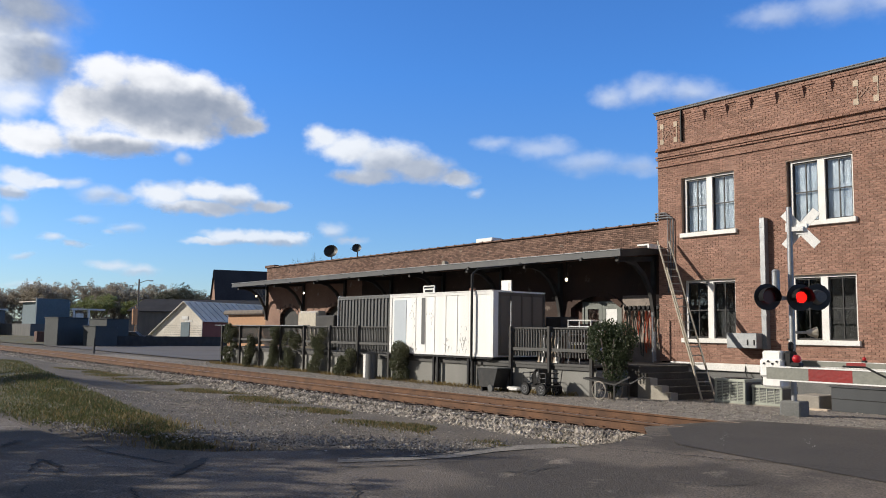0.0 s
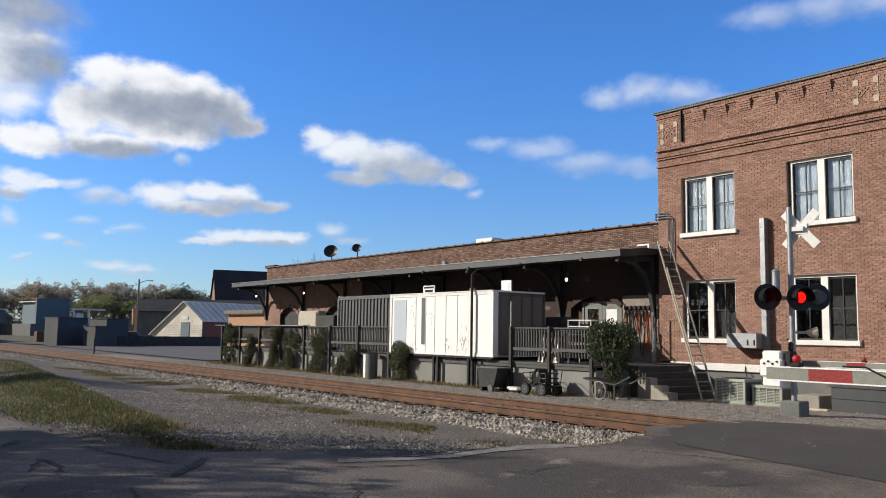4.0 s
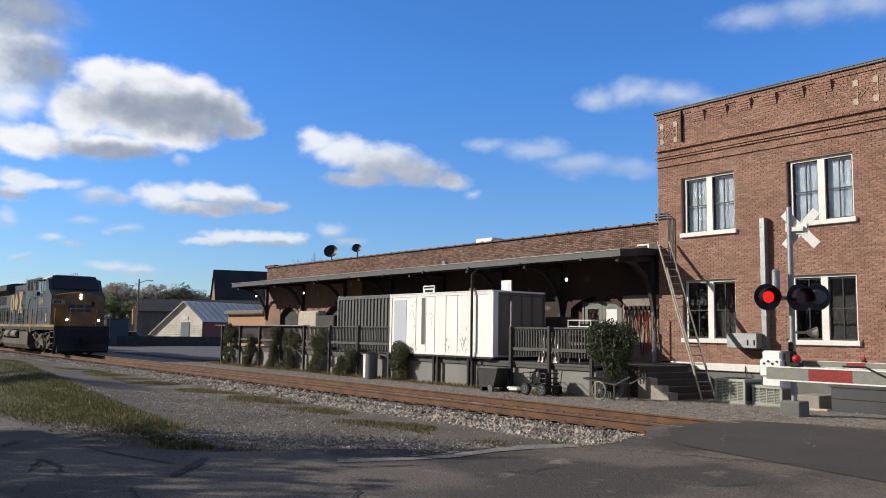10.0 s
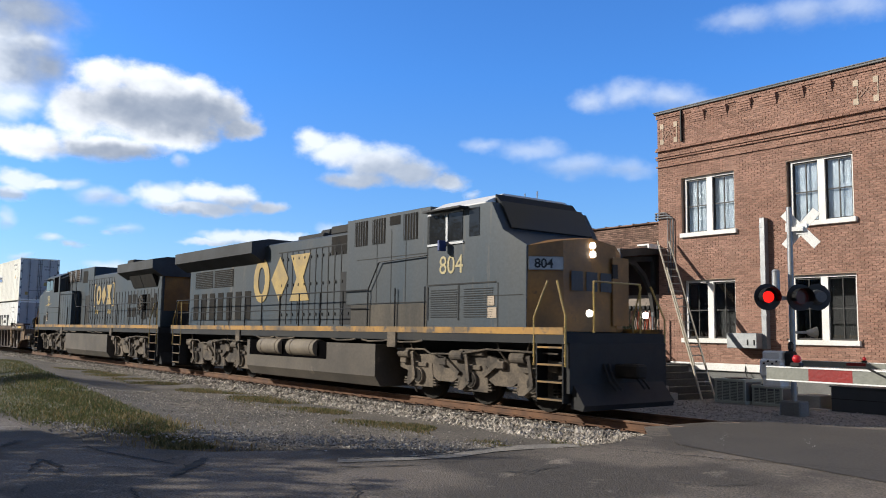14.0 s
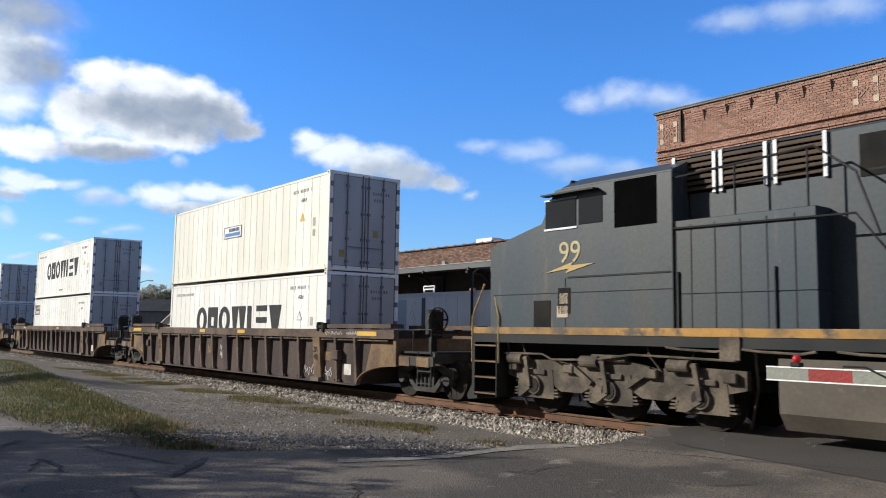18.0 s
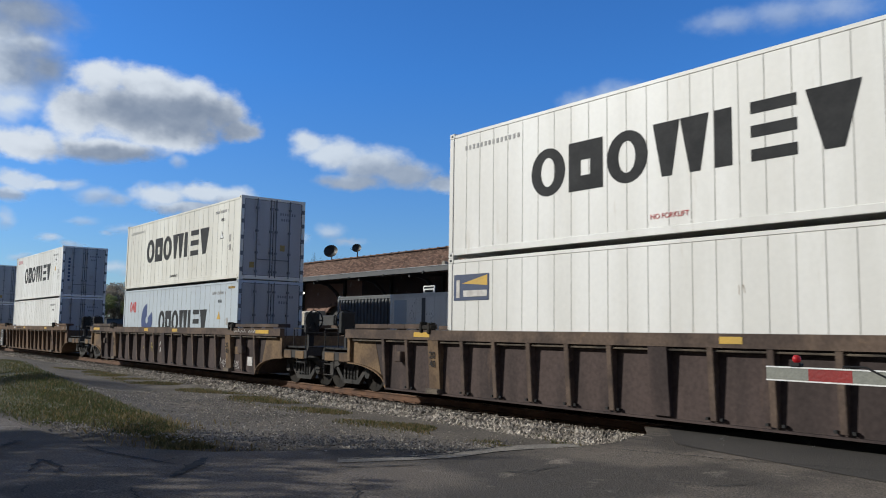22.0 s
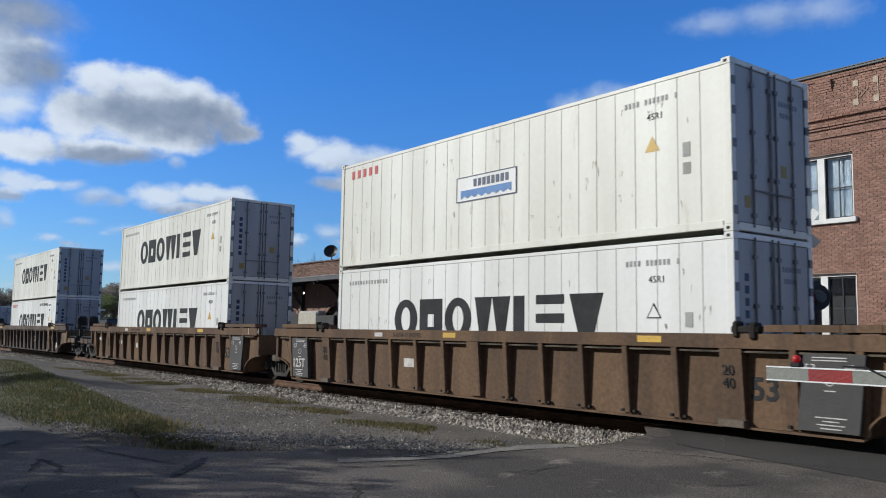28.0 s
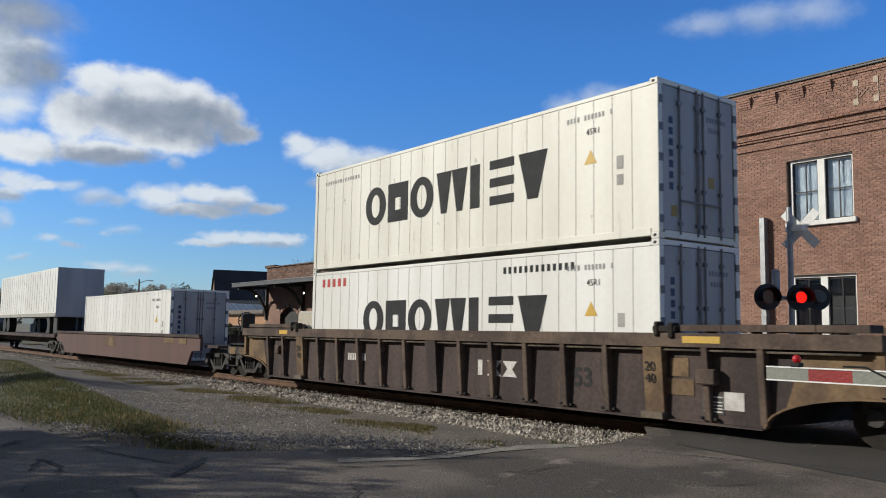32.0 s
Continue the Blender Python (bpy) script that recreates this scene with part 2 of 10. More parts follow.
M["plat_paint"] = paint("grey_painted_render", (0.26, 0.258, 0.24), (0.205, 0.203, 0.19), rough=0.9, scale=0.8, fine=30, bump=0.25, spots=(0.13, 0.13, 0.115), spot_amount=0.36, streak=True, grain=0.2)
M["conc"] = paint("pale_concrete", (0.36, 0.33, 0.28), (0.26, 0.24, 0.21), rough=0.9, scale=1.5, fine=35, bump=0.3)
M["dark_wood"] = paint("dark_stained_timber", (0.030, 0.029, 0.028), (0.05, 0.047, 0.044), rough=0.75, scale=2, fine=25)
M["grey_wood"] = paint("grey_painted_timber", (0.088, 0.086, 0.082), (0.058, 0.057, 0.055), rough=0.7, scale=2, fine=25)
M["canopy_edge"] = paint("grey_painted_fascia", (0.085, 0.087, 0.09), (0.06, 0.062, 0.065), rough=0.6, scale=1.5, fine=25)
M["tar"] = paint("tar_roof", (0.05, 0.048, 0.046), (0.08, 0.075, 0.07), rough=0.9)
M["dark_metal"] = paint("dark_metal", (0.022, 0.023, 0.025), (0.04, 0.038, 0.036), rough=0.5, metal=0.3, scale=4)
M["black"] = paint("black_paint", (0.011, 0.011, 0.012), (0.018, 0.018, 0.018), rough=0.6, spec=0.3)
M["galv"] = paint("galvanised_steel", (0.36, 0.37, 0.38), (0.28, 0.29, 0.30), rough=0.5, metal=0.6, scale=6)
M["alu"] = paint("brushed_aluminium", (0.56, 0.50, 0.40), (0.42, 0.38, 0.31), rough=0.45, metal=0.25, scale=5)
M["cabinet_dark"] = paint("dark_grey_cabinet_paint", (0.052, 0.058, 0.064), (0.038, 0.042, 0.047), rough=0.55, scale=1.2, streak=True)
M["blind"] = paint("pale_blind_fabric", (0.30, 0.34, 0.39), (0.24, 0.275, 0.32), rough=0.9, scale=1.5, bump=0)
M["beige_metal"] = paint("pale_green_grey_enamel", (0.40, 0.42, 0.36), (0.33, 0.35, 0.30), rough=0.5, scale=2)
M["grey_metal"] = paint("grey_corrugated_paint", (0.115, 0.118, 0.12), (0.085, 0.088, 0.09), rough=0.6, scale=1.5, streak=True)
M["door_teal"] = paint("grey_green_door_paint", (0.17, 0.185, 0.165), (0.13, 0.145, 0.13), rough=0.5)
M["board_red"] = paint("red_brown_boards", (0.11, 0.055, 0.038), (0.075, 0.04, 0.03), rough=0.8, streak=True)
M["rust"] = paint("rusty_rail_steel", (0.155, 0.078, 0.040), (0.088, 0.046, 0.027), rough=0.85, scale=3, fine=50, bump=0.2)
M["rail_top"] = paint("worn_rail_head", (0.34, 0.27, 0.21), (0.25, 0.17, 0.12), rough=0.45, metal=0.5, scale=3)
M["tie"] = paint("creosoted_tie", (0.045, 0.032, 0.024), (0.075, 0.053, 0.038), rough=0.9, scale=3, fine=30, bump=0.4)
M["stone"] = paint("ballast_stone", (0.43, 0.385, 0.325), (0.21, 0.182, 0.15), rough=0.9, scale=3, fine=30, island=0.65)
M["gravel"] = paint("pale_gravel", (0.31, 0.28, 0.245), (0.19, 0.168, 0.145), rough=0.95, scale=5, fine=24, bump=1.0, grain=0.5, island=0.3)
M["ground"] = paint("gravel_and_earth", (0.150, 0.128, 0.104), (0.082, 0.070, 0.057), rough=0.95, scale=0.45, fine=26, bump=1.0, spots=(0.215, 0.19, 0.16), spot_amount=0.45, grain=0.75)
M["ballast_bed"] = paint("rusty_ballast_bed", (0.115, 0.076, 0.050), (0.058, 0.042, 0.031), rough=0.95, scale=2.2, fine=24, bump=1.0, grain=0.7)
M["asphalt"] = paint("worn_asphalt", (0.142, 0.118, 0.096), (0.066, 0.056, 0.047), rough=0.9, scale=0.42, fine=45, bump=1.0, spots=(0.235, 0.20, 0.165), spot_amount=0.46, var=0.9, grain=0.8)
M["asphalt_new"] = paint("dark_asphalt_patch", (0.066, 0.058, 0.051), (0.048, 0.043, 0.039), rough=0.85, scale=0.8, fine=30, bump=0.7, grain=0.4)
M["lip"] = paint("sun_bleached_asphalt", (0.27, 0.245, 0.21), (0.19, 0.172, 0.15), rough=0.9, scale=2.2, fine=40, bump=0.8, grain=0.5, spots=(0.11, 0.10, 0.09), spot_amount=0.4)
M["lot"] = paint("car_park_asphalt", (0.11, 0.105, 0.108), (0.085, 0.082, 0.085), rough=0.9, scale=0.3, fine=20)
M["crack"] = paint("tar_filled_crack", (0.018, 0.018, 0.018), rough=0.9)
M["paint_mark"] = paint("pale_streak_grey", (0.26, 0.25, 0.24), (0.13, 0.125, 0.12), rough=0.8, scale=9, var=0.9)
M["field"] = paint("rough_grass_ground", (0.072, 0.076, 0.030), (0.105, 0.085, 0.045), rough=0.95, scale=0.25, fine=8, bump=0.8)
M["grass"] = leaves("grass_blades", (0.062, 0.078, 0.022), (0.125, 0.105, 0.042))
M["straw"] = leaves("dry_grass_blades", (0.21, 0.155, 0.065), (0.16, 0.125, 0.05))
M["ivy"] = leaves("ivy_leaves", (0.060, 0.075, 0.034), (0.145, 0.125, 0.075))
M["bush"] = leaves("laurel_leaves", (0.034, 0.052, 0.020), (0.062, 0.074, 0.034))
# leaf colour paled so that distant haze is painted in
M["tree_haze"] = leaves("dull_foliage", (0.33, 0.295, 0.24), (0.42, 0.37, 0.30))
M["tree_green"] = leaves("spring_foliage", (0.20, 0.225, 0.085), (0.15, 0.17, 0.07))
M["tree_dark"] = leaves("evergreen_foliage", (0.065, 0.072, 0.05), (0.085, 0.085, 0.065))
M["bark"] = paint("bark", (0.20, 0.17, 0.145), (0.13, 0.11, 0.095), rough=0.9)
M["red"] = paint("red_reflective_sheet", (0.26, 0.016, 0.014), (0.22, 0.015, 0.014), rough=0.45)
M["white_sheet"] = paint("white_reflective_sheet", (0.24, 0.245, 0.21), (0.20, 0.205, 0.18), rough=0.45, scale=4)
M["white_bright"] = paint("white_enamel", (0.84, 0.84, 0.82), (0.76, 0.76, 0.74), rough=0.45, scale=4)
M["hose_orange"] = paint("red_orange_hose", (0.50, 0.10, 0.04), rough=0.5)
M["hose_dark"] = paint("dark_green_hose", (0.045, 0.06, 0.04), (0.03, 0.03, 0.03), rough=0.5)
M["hose_tan"] = paint("faded_hose", (0.22, 0.15, 0.10), (0.3, 0.12, 0.07), rough=0.6)
# train
# for flat plates that paint the dark inside openings and recesses
M["void"] = paint("black_opening_shade", (0.004, 0.004, 0.0045), rough=1.0, spec=0.0, bump=0)
M["blue"] = paint("dirty_dark_blue_paint", (0.024, 0.041, 0.058), (0.046, 0.052, 0.056), rough=0.5, spec=0.35, scale=0.8, fine=18, bump=0.05, spots=(0.105, 0.092, 0.074), spot_amount=0.42, streak=True, grain=0.18)
M["dust"] = paint("road_dust_over_grey_paint", (0.115, 0.100, 0.080), (0.066, 0.062, 0.056), rough=0.8, spec=0.2, scale=1.0, fine=16, bump=0.05, streak=True, var=0.8)
M["blue_dark"] = paint("sooty_roof_paint", (0.020, 0.022, 0.026), (0.034, 0.033, 0.031), rough=0.75, scale=1.2, spec=0.25)
M["yellow"] = paint("dirty_yellow_paint", (0.42, 0.285, 0.075), (0.28, 0.20, 0.075), rough=0.5, scale=2, fine=20, bump=0.05)
M["number_pale"] = paint("faded_pale_yellow_paint", (0.46, 0.39, 0.20), (0.36, 0.30, 0.15), rough=0.6, scale=3)
# yellow darkened for ends facing away from the sun; spots are grime
M["nose_shade_yellow"] = paint("shaded_grimy_yellow_paint", (0.27, 0.128, 0.022), (0.12, 0.062, 0.02), rough=0.5, scale=1.2, fine=15, bump=0.05, spots=(0.035, 0.028, 0.022), spot_amount=0.35)
M["truck"] = paint("dusty_bogie_steel", (0.135, 0.108, 0.080), (0.052, 0.043, 0.035), rough=0.9, scale=2.0, fine=20, bump=0.2, var=0.75, grain=0.3)
# dark steel with the shade under the cars put into its colour
M["truck_dark"] = paint("shaded_dark_truck_steel", (0.048, 0.043, 0.039), (0.026, 0.024, 0.022), rough=0.85, scale=2.5, fine=20, bump=0.2, var=0.8, grain=0.3)
M["tank"] = paint("dusty_fuel_tank", (0.105, 0.088, 0.068), (0.060, 0.051, 0.042), rough=0.8, scale=0.7, fine=15, bump=0.1, spots=(0.17, 0.14, 0.105), spot_amount=0.3)
M["reservoir"] = paint("dusty_tan_tank_paint", (0.20, 0.165, 0.12), (0.13, 0.108, 0.082), rough=0.8, scale=1.5, fine=15, bump=0.05)
M["wheel"] = paint("greasy_wheel_steel", (0.018, 0.016, 0.014), (0.034, 0.029, 0.024), rough=0.85, spec=0.2, scale=4)
M["tread"] = paint("bright_wheel_tread", (0.42, 0.40, 0.38), rough=0.3, metal=0.9)
M["well_brown"] = paint("weathered_brown_car_paint", (0.082, 0.060, 0.055), (0.050, 0.038, 0.036), rough=0.85, spec=0.25, scale=1.1, fine=14, bump=0.15, spots=(0.118, 0.080, 0.062), spot_amount=0.42, streak=True, var=0.85, grain=0.22)
M["well_tan"] = paint("faded_tan_car_paint", (0.200, 0.134, 0.076), (0.118, 0.080, 0.052), rough=0.85, spec=0.25, scale=1.3, fine=14, bump=0.15, spots=(0.085, 0.058, 0.045), spot_amount=0.45, var=0.8, grain=0.22)
M["well_post"] = paint("worn_brown_post_paint", (0.128, 0.092, 0.070), (0.075, 0.055, 0.046), rough=0.85, spec=0.25, scale=1.6, fine=16, bump=0.15, spots=(0.20, 0.135, 0.085), spot_amount=0.32, var=0.8, grain=0.22)
M["well_orange"] = paint("rusty_brown_car_paint", (0.150, 0.094, 0.056), (0.098, 0.063, 0.042), rough=0.85, spec=0.25, scale=0.9, fine=14, bump=0.15, spots=(0.075, 0.052, 0.040), spot_amount=0.42, streak=True, var=0.8, grain=0.22)
M["well_red"] = paint("dark_red_car_paint", (0.11, 0.055, 0.045), (0.085, 0.045, 0.038), rough=0.8, scale=0.8, fine=14, streak=True)
M["cont_white"] = paint("white_container_paint", (0.79, 0.785, 0.76), (0.69, 0.68, 0.645), rough=0.5, scale=0.8, fine=12, bump=0.06, spots=(0.56, 0.51, 0.44), spot_amount=0.24, var=0.75, streak=True, grain=0.03)
M["cont_cream"] = paint("cream_container_paint", (0.77, 0.755, 0.68), (0.66, 0.64, 0.565), rough=0.5, scale=0.8, fine=12, bump=0.06, spots=(0.47, 0.41, 0.33), spot_amount=0.31, var=0.75, streak=True, grain=0.03)
M["cont_blue"] = paint("pale_blue_grey_container_paint", (0.50, 0.555, 0.60), (0.45, 0.50, 0.545), rough=0.5, scale=0.7, fine=12, bump=0.03, grain=0.03)
M["seam"] = paint("container_seam_dirt", (0.40, 0.39, 0.37), (0.27, 0.26, 0.24), rough=0.8, scale=1.1)
# grey base holds the shade of the door ends; the spots are grime
M["door_paint"] = paint("shaded_grimy_door_paint", (0.42, 0.415, 0.41), (0.30, 0.298, 0.295), rough=0.55, scale=1.2, spots=(0.15, 0.125, 0.10), spot_amount=0.36, streak=True)
M["lock_steel"] = paint("grimy_lock_steel", (0.20, 0.205, 0.215), (0.12, 0.122, 0.128), rough=0.6, scale=3)
M["gasket"] = paint("black_door_gasket", (0.02, 0.02, 0.022), rough=0.7)
M["letter"] = paint("dark_grey_lettering", (0.018, 0.019, 0.021), (0.034, 0.035, 0.037), rough=0.7, spec=0.2, scale=3, fine=20, bump=0)
M["letter_soft"] = paint("worn_grey_lettering", (0.22, 0.22, 0.22), (0.34, 0.34, 0.33), rough=0.6, scale=6)
M["letter_blue"] = paint("blue_lettering", (0.025, 0.05, 0.19), rough=0.5)
M["letter_mid"] = paint("dark_blue_lettering", (0.03, 0.05, 0.12), rough=0.5)
M["letter_door"] = paint("faded_door_lettering", (0.13, 0.14, 0.16), (0.2, 0.2, 0.21), rough=0.6, scale=6)
M["door_yellow"] = paint("faded_yellow_plate", (0.40, 0.27, 0.06), (0.3, 0.22, 0.07), rough=0.6)
M["emblem_blue"] = paint("bright_blue_emblem", (0.045, 0.16, 0.42), (0.06, 0.19, 0.45), rough=0.5, scale=4)
M["letter_red"] = paint("red_lettering", (0.52, 0.035, 0.03), rough=0.5)
M["letter_white"] = paint("white_stencil", (0.62, 0.60, 0.57), (0.45, 0.42, 0.4), rough=0.7, scale=8)
M["stripe"] = paint("dirty_orange_stripe", (0.36, 0.19, 0.035), (0.17, 0.105, 0.04), rough=0.7, scale=0.9, fine=12, spots=(0.075, 0.060, 0.045), spot_amount=0.72, var=0.85)
M["safety_yellow"] = paint("safety_yellow_patch", (0.62, 0.37, 0.03), (0.5, 0.32, 0.05), rough=0.5)
M["placard"] = paint("black_stencil_panel", (0.045, 0.043, 0.042), (0.06, 0.056, 0.053), rough=0.7)
M["end_glass"] = paint("dull_plastic_sheet", (0.16, 0.15, 0.13), (0.10, 0.096, 0.088), rough=0.35, scale=1.4, spots=(0.24, 0.20, 0.09), spot_amount=0.25, streak=True, bump=0.03)
# weathered panel, its base darkened for the end turned from the sun
M["end_shade"] = paint("shaded_weathered_panel", (0.135, 0.120, 0.098), (0.085, 0.076, 0.064), rough=0.8, scale=1.2, streak=True, spots=(0.21, 0.17, 0.12), spot_amount=0.3)
M["wing_grey"] = paint("sooty_grey_housing_paint", (0.055, 0.058, 0.062), (0.032, 0.033, 0.035), rough=0.7, scale=0.9, fine=16, spots=(0.085, 0.075, 0.062), spot_amount=0.3, spec=0.25)
M["soil"] = paint("dark_broken_soil", (0.085, 0.070, 0.054), (0.05, 0.042, 0.034), rough=0.95, scale=1.5, fine=18, bump=1.0, grain=0.6)
M["rust_mark"] = paint("rust_scratch", (0.30, 0.21, 0.14), (0.42, 0.37, 0.31), rough=0.9, scale=9, var=0.9)
M["scrawl_yellow"] = paint("faded_yellow_scrawl", (0.30, 0.23, 0.07), (0.18, 0.13, 0.05), rough=0.8, scale=6, var=0.9)
M["roof_white"] = paint("white_cab_roof_paint", (0.72, 0.72, 0.72), (0.6, 0.6, 0.6), rough=0.5, scale=1.5)
M["grille"] = paint("dusty_dark_grille", (0.014, 0.014, 0.014), (0.026, 0.023, 0.02), rough=0.9, spec=0.15, scale=3)
M["louvre_brown"] = paint("dusty_brown_louvres", (0.075, 0.048, 0.03), (0.05, 0.034, 0.024), rough=0.85, scale=3)
M["headlight"] = glow("headlight_glow", (1.0, 0.92, 0.78), 6.0)
M["red_lamp"] = glow("red_signal_glow", (1.0, 0.012, 0.006), 1.3)
M["red_dim"] = paint("dark_red_lens", (0.11, 0.008, 0.010), (0.08, 0.006, 0.008), rough=0.25, bump=0)
M["red_lens"] = glow("red_gate_lamp", (0.32, 0.005, 0.008), 0.35)
M["lamp_warm"] = glow("warm_bulb", (1.0, 0.85, 0.6), 2.5)


def glass(name, tint, rough=0.02, ior=1.6, clear=1.0):
    m = bpy.data.materials.new(name)
    m.use_nodes = True
    b = m.node_tree.nodes["Principled BSDF"]
    b.inputs["Base Color"].default_value = (*tint, 1)
    b.inputs["Roughness"].default_value = rough
    b.inputs["IOR"].default_value = ior
    b.inputs["Transmission Weight"].default_value = clear
    return m


M["pane"] = glass("window_glass", (0.85, 0.88, 0.88), 0.01, 1.75)
M["cab_glass"] = glass("locomotive_cab_glass", (0.02, 0.022, 0.025), 0.03, 1.5, 0.0)


# ---- ground, road and railway ----
def smooth(a, b, v):
    v = min(1.0, max(0.0, (v - a) / (b - a)))
    return v * v * (3 - 2 * v)


def ground_z(x, y):
    """Height of the open ground: flat land, a low grass bank beside the road, level with the rails at the crossing."""
    z = -0.30
    if -60 < x < -9:
        ridge = -8.6 + (x + 13) * -0.13
        z += 0.26 * math.exp(-((y - ridge) / 1.35) ** 2) * smooth(-10.5, -15.0, x) * smooth(-60, -40, x)
    near = smooth(-22, -9, x) * smooth(30, 12, x)
    z += 0.16 * near * smooth(-3.0, 4.5, y) * smooth(9, 4.0, y)
    z += 0.03 * noise.noise((x * 0.35, y * 0.35, 0)) if abs(y) < 60 else 0
    return z


def sheet(name, xs, ys, fz, material):
    verts = [(x, y, fz(x, y)) for y in ys for x in xs]
    nx = len(xs)
    faces = [(j * nx + i, j * nx + i + 1, (j + 1) * nx + i + 1, (j + 1) * nx + i) for j in range(len(ys) - 1) for i in range(nx - 1)]
    ob = new(name, from_lists(name, verts, faces, material))
    ob.data.shade_smooth()
    return ob


xs = [-2500, -900, -400, -250, -170, -120, -90] + [-70 + 0.8 * i for i in range(104)] + [16, 25, 60, 200, 800, 2500]
ys = [-2500, -600, -150, -60, -30, -20] + [-16 + 0.5 * i for i in range(70)] + [22, 30, 45, 70, 120, 250, 700, 2500]
tagged(sheet("ground", xs, ys, ground_z, M["ground"]), "grey-brown gravel and earth beside the railway", "ground", kind="structure")


def patch(name, outline, fz, material, label, step=0.5, lift=0.006):
    """A surface inside an outline, laid over the ground."""
    bm = bmesh.new()
    vs = [bm.verts.new((x, y, 0)) for x, y in outline]
    bm.faces.new(vs)
    x0, x1 = min(p[0] for p in outline), max(p[0] for p in outline)
    y0, y1 = min(p[1] for p in outline), max(p[1] for p in outline)
    for k in range(1, int((x1 - x0) / step)):
        bmesh.ops.bisect_plane(bm, geom=bm.verts[:] + bm.edges[:] + bm.faces[:], plane_co=(x0 + k * step, 0, 0), plane_no=(1, 0, 0))
    for k in range(1, int((y1 - y0) / step)):
        bmesh.ops.bisect_plane(bm, geom=bm.verts[:] + bm.edges[:] + bm.faces[:], plane_co=(0, y0 + k * step, 0), plane_no=(0, 1, 0))
    for v in bm.verts:
        v.co.z = fz(v.co.x, v.co.y) + lift
    ob = new(name, mesh_of(name, bm, material))
    ob.data.shade_smooth()
    return tagged(ob, label, name.replace("_", " "), kind="structure")


def road_z(x, y):
    """The road rises gently to the crossing, where it is flush with the rails."""
    return -0.12 + 0.105 * smooth(-7.0, -1.6, y) + 0.02 * noise.noise((x * 0.4, y * 0.4, 3)) * smooth(-2.0, -4.0, y)


ROAD = [(-40, -40), (12, -40), (12, 60), (-5.2, 60), (-5.4, 4.2), (-6.8, 2.2), (-9.1, 1.25), (-9.3, -1.3), (-8.6, -2.1), (-8.3, -3.2), (-8.5, -4.3),
        (-9.1, -5.2), (-9.7, -5.9), (-10.2, -6.4), (-10.6, -7.5), (-11.0, -8.3), (-11.9, -9.0), (-12.9, -9.5), (-15.3, -9.75), (-17.7, -9.85), (-30, -9.6), (-40, -9.5)]
patch("road", ROAD, road_z, M["asphalt"], "worn cracked grey asphalt road over the crossing", 0.8, 0.012)
patch("road_patch", [(10, -2.6), (10, 2.0), (-6.6, 1.9), (-8.7, 1.15), (-8.9, -1.2), (-7.6, -2.7), (-3, -3.6)], road_z, M["asphalt_new"],
      "darker asphalt strip between the crossing rails", 0.8, 0.020)
patch("car_park", [(-90, 6.5), (-47, 6.2), (-44, 11), (-44, 24), (-90, 24)], lambda x, y: -0.27, M["lot"], "smooth grey asphalt car park", 4.0, 0.03)
patch("gravel_strip", [(-60, 2.2), (-9.2, 1.6), (-6.8, 2.25), (-5.3, 4.3), (-5.3, 10.2), (-17, 10.2), (-17, 5.6), (-44, 5.6), (-60, 5.0)], ground_z, M["gravel"],
      "pale grey gravel strip in front of the platform", 1.0, 0.02)
patch("grass_bank", [(-12.2, -8.05), (-13.7, -7.6), (-16.7, -7.25), (-18.2, -7.3), (-21.8, -6.9), (-28.5, -6.0), (-35, -5.5), (-45, -4.9), (-60, -4.2), (-60, -9.2), (-30, -9.4), (-20, -9.35), (-16.7, -9.2), (-15, -9.0), (-13.7, -8.7), (-12.6, -8.3)], ground_z, M["field"],
      "low bank of rough grass beside the road", 1.0, 0.02)
patch("broken_edge", [(-10.4, -6.4), (-11.2, -6.9), (-12.4, -7.7), (-13.7, -8.5), (-15, -8.9), (-16.7, -9.1), (-20, -9.3), (-20, -9.9), (-15.3, -9.85), (-12.9, -9.6), (-11.9, -9.1), (-11.0, -8.4), (-10.6, -7.6)], ground_z, M["soil"],
      "dark broken soil between road and grass", 0.6, 0.014)
patch("meadow", [(-600, 6), (-93, 6), (-93, 60), (-300, 200), (-600, 200)], lambda x, y: -0.28, M["field"], "rough grass beyond the railway", 40.0, 0.06)

# cracks in the old asphalt: wide broken ones and thin ones
rnd = random.Random(5)


def crack(bm, pts, w0):
    """A jagged crack along a line, wider in its middle."""
    line = []
    for (xa, ya), (xb, yb) in zip(pts, pts[1:]):
        k_ = max(2, int(math.hypot(xb - xa, yb - ya) / 0.07))
        line += [(xa + (xb - xa) * k / k_ + rnd.gauss(0, 0.022), ya + (yb - ya) * k / k_ + rnd.gauss(0, 0.022)) for k in range(k_)]
    for i, (p, q) in enumerate(zip(line, line[1:])):
        d = math.hypot(q[0] - p[0], q[1] - p[1]) + 1e-6
        w = w0 * (0.35 + 0.65 * math.sin(math.pi * (i + 0.5) / len(line))) * rnd.uniform(0.5, 1.4)
        c, s = -(q[1] - p[1]) / d * w, (q[0] - p[0]) / d * w
        bm.faces.new([bm.verts.new((a, b, road_z(a, b) + 0.024)) for a, b in ((p[0] - c, p[1] - s), (q[0] - c, q[1] - s), (q[0] + c, q[1] + s), (p[0] + c, p[1] + s))])


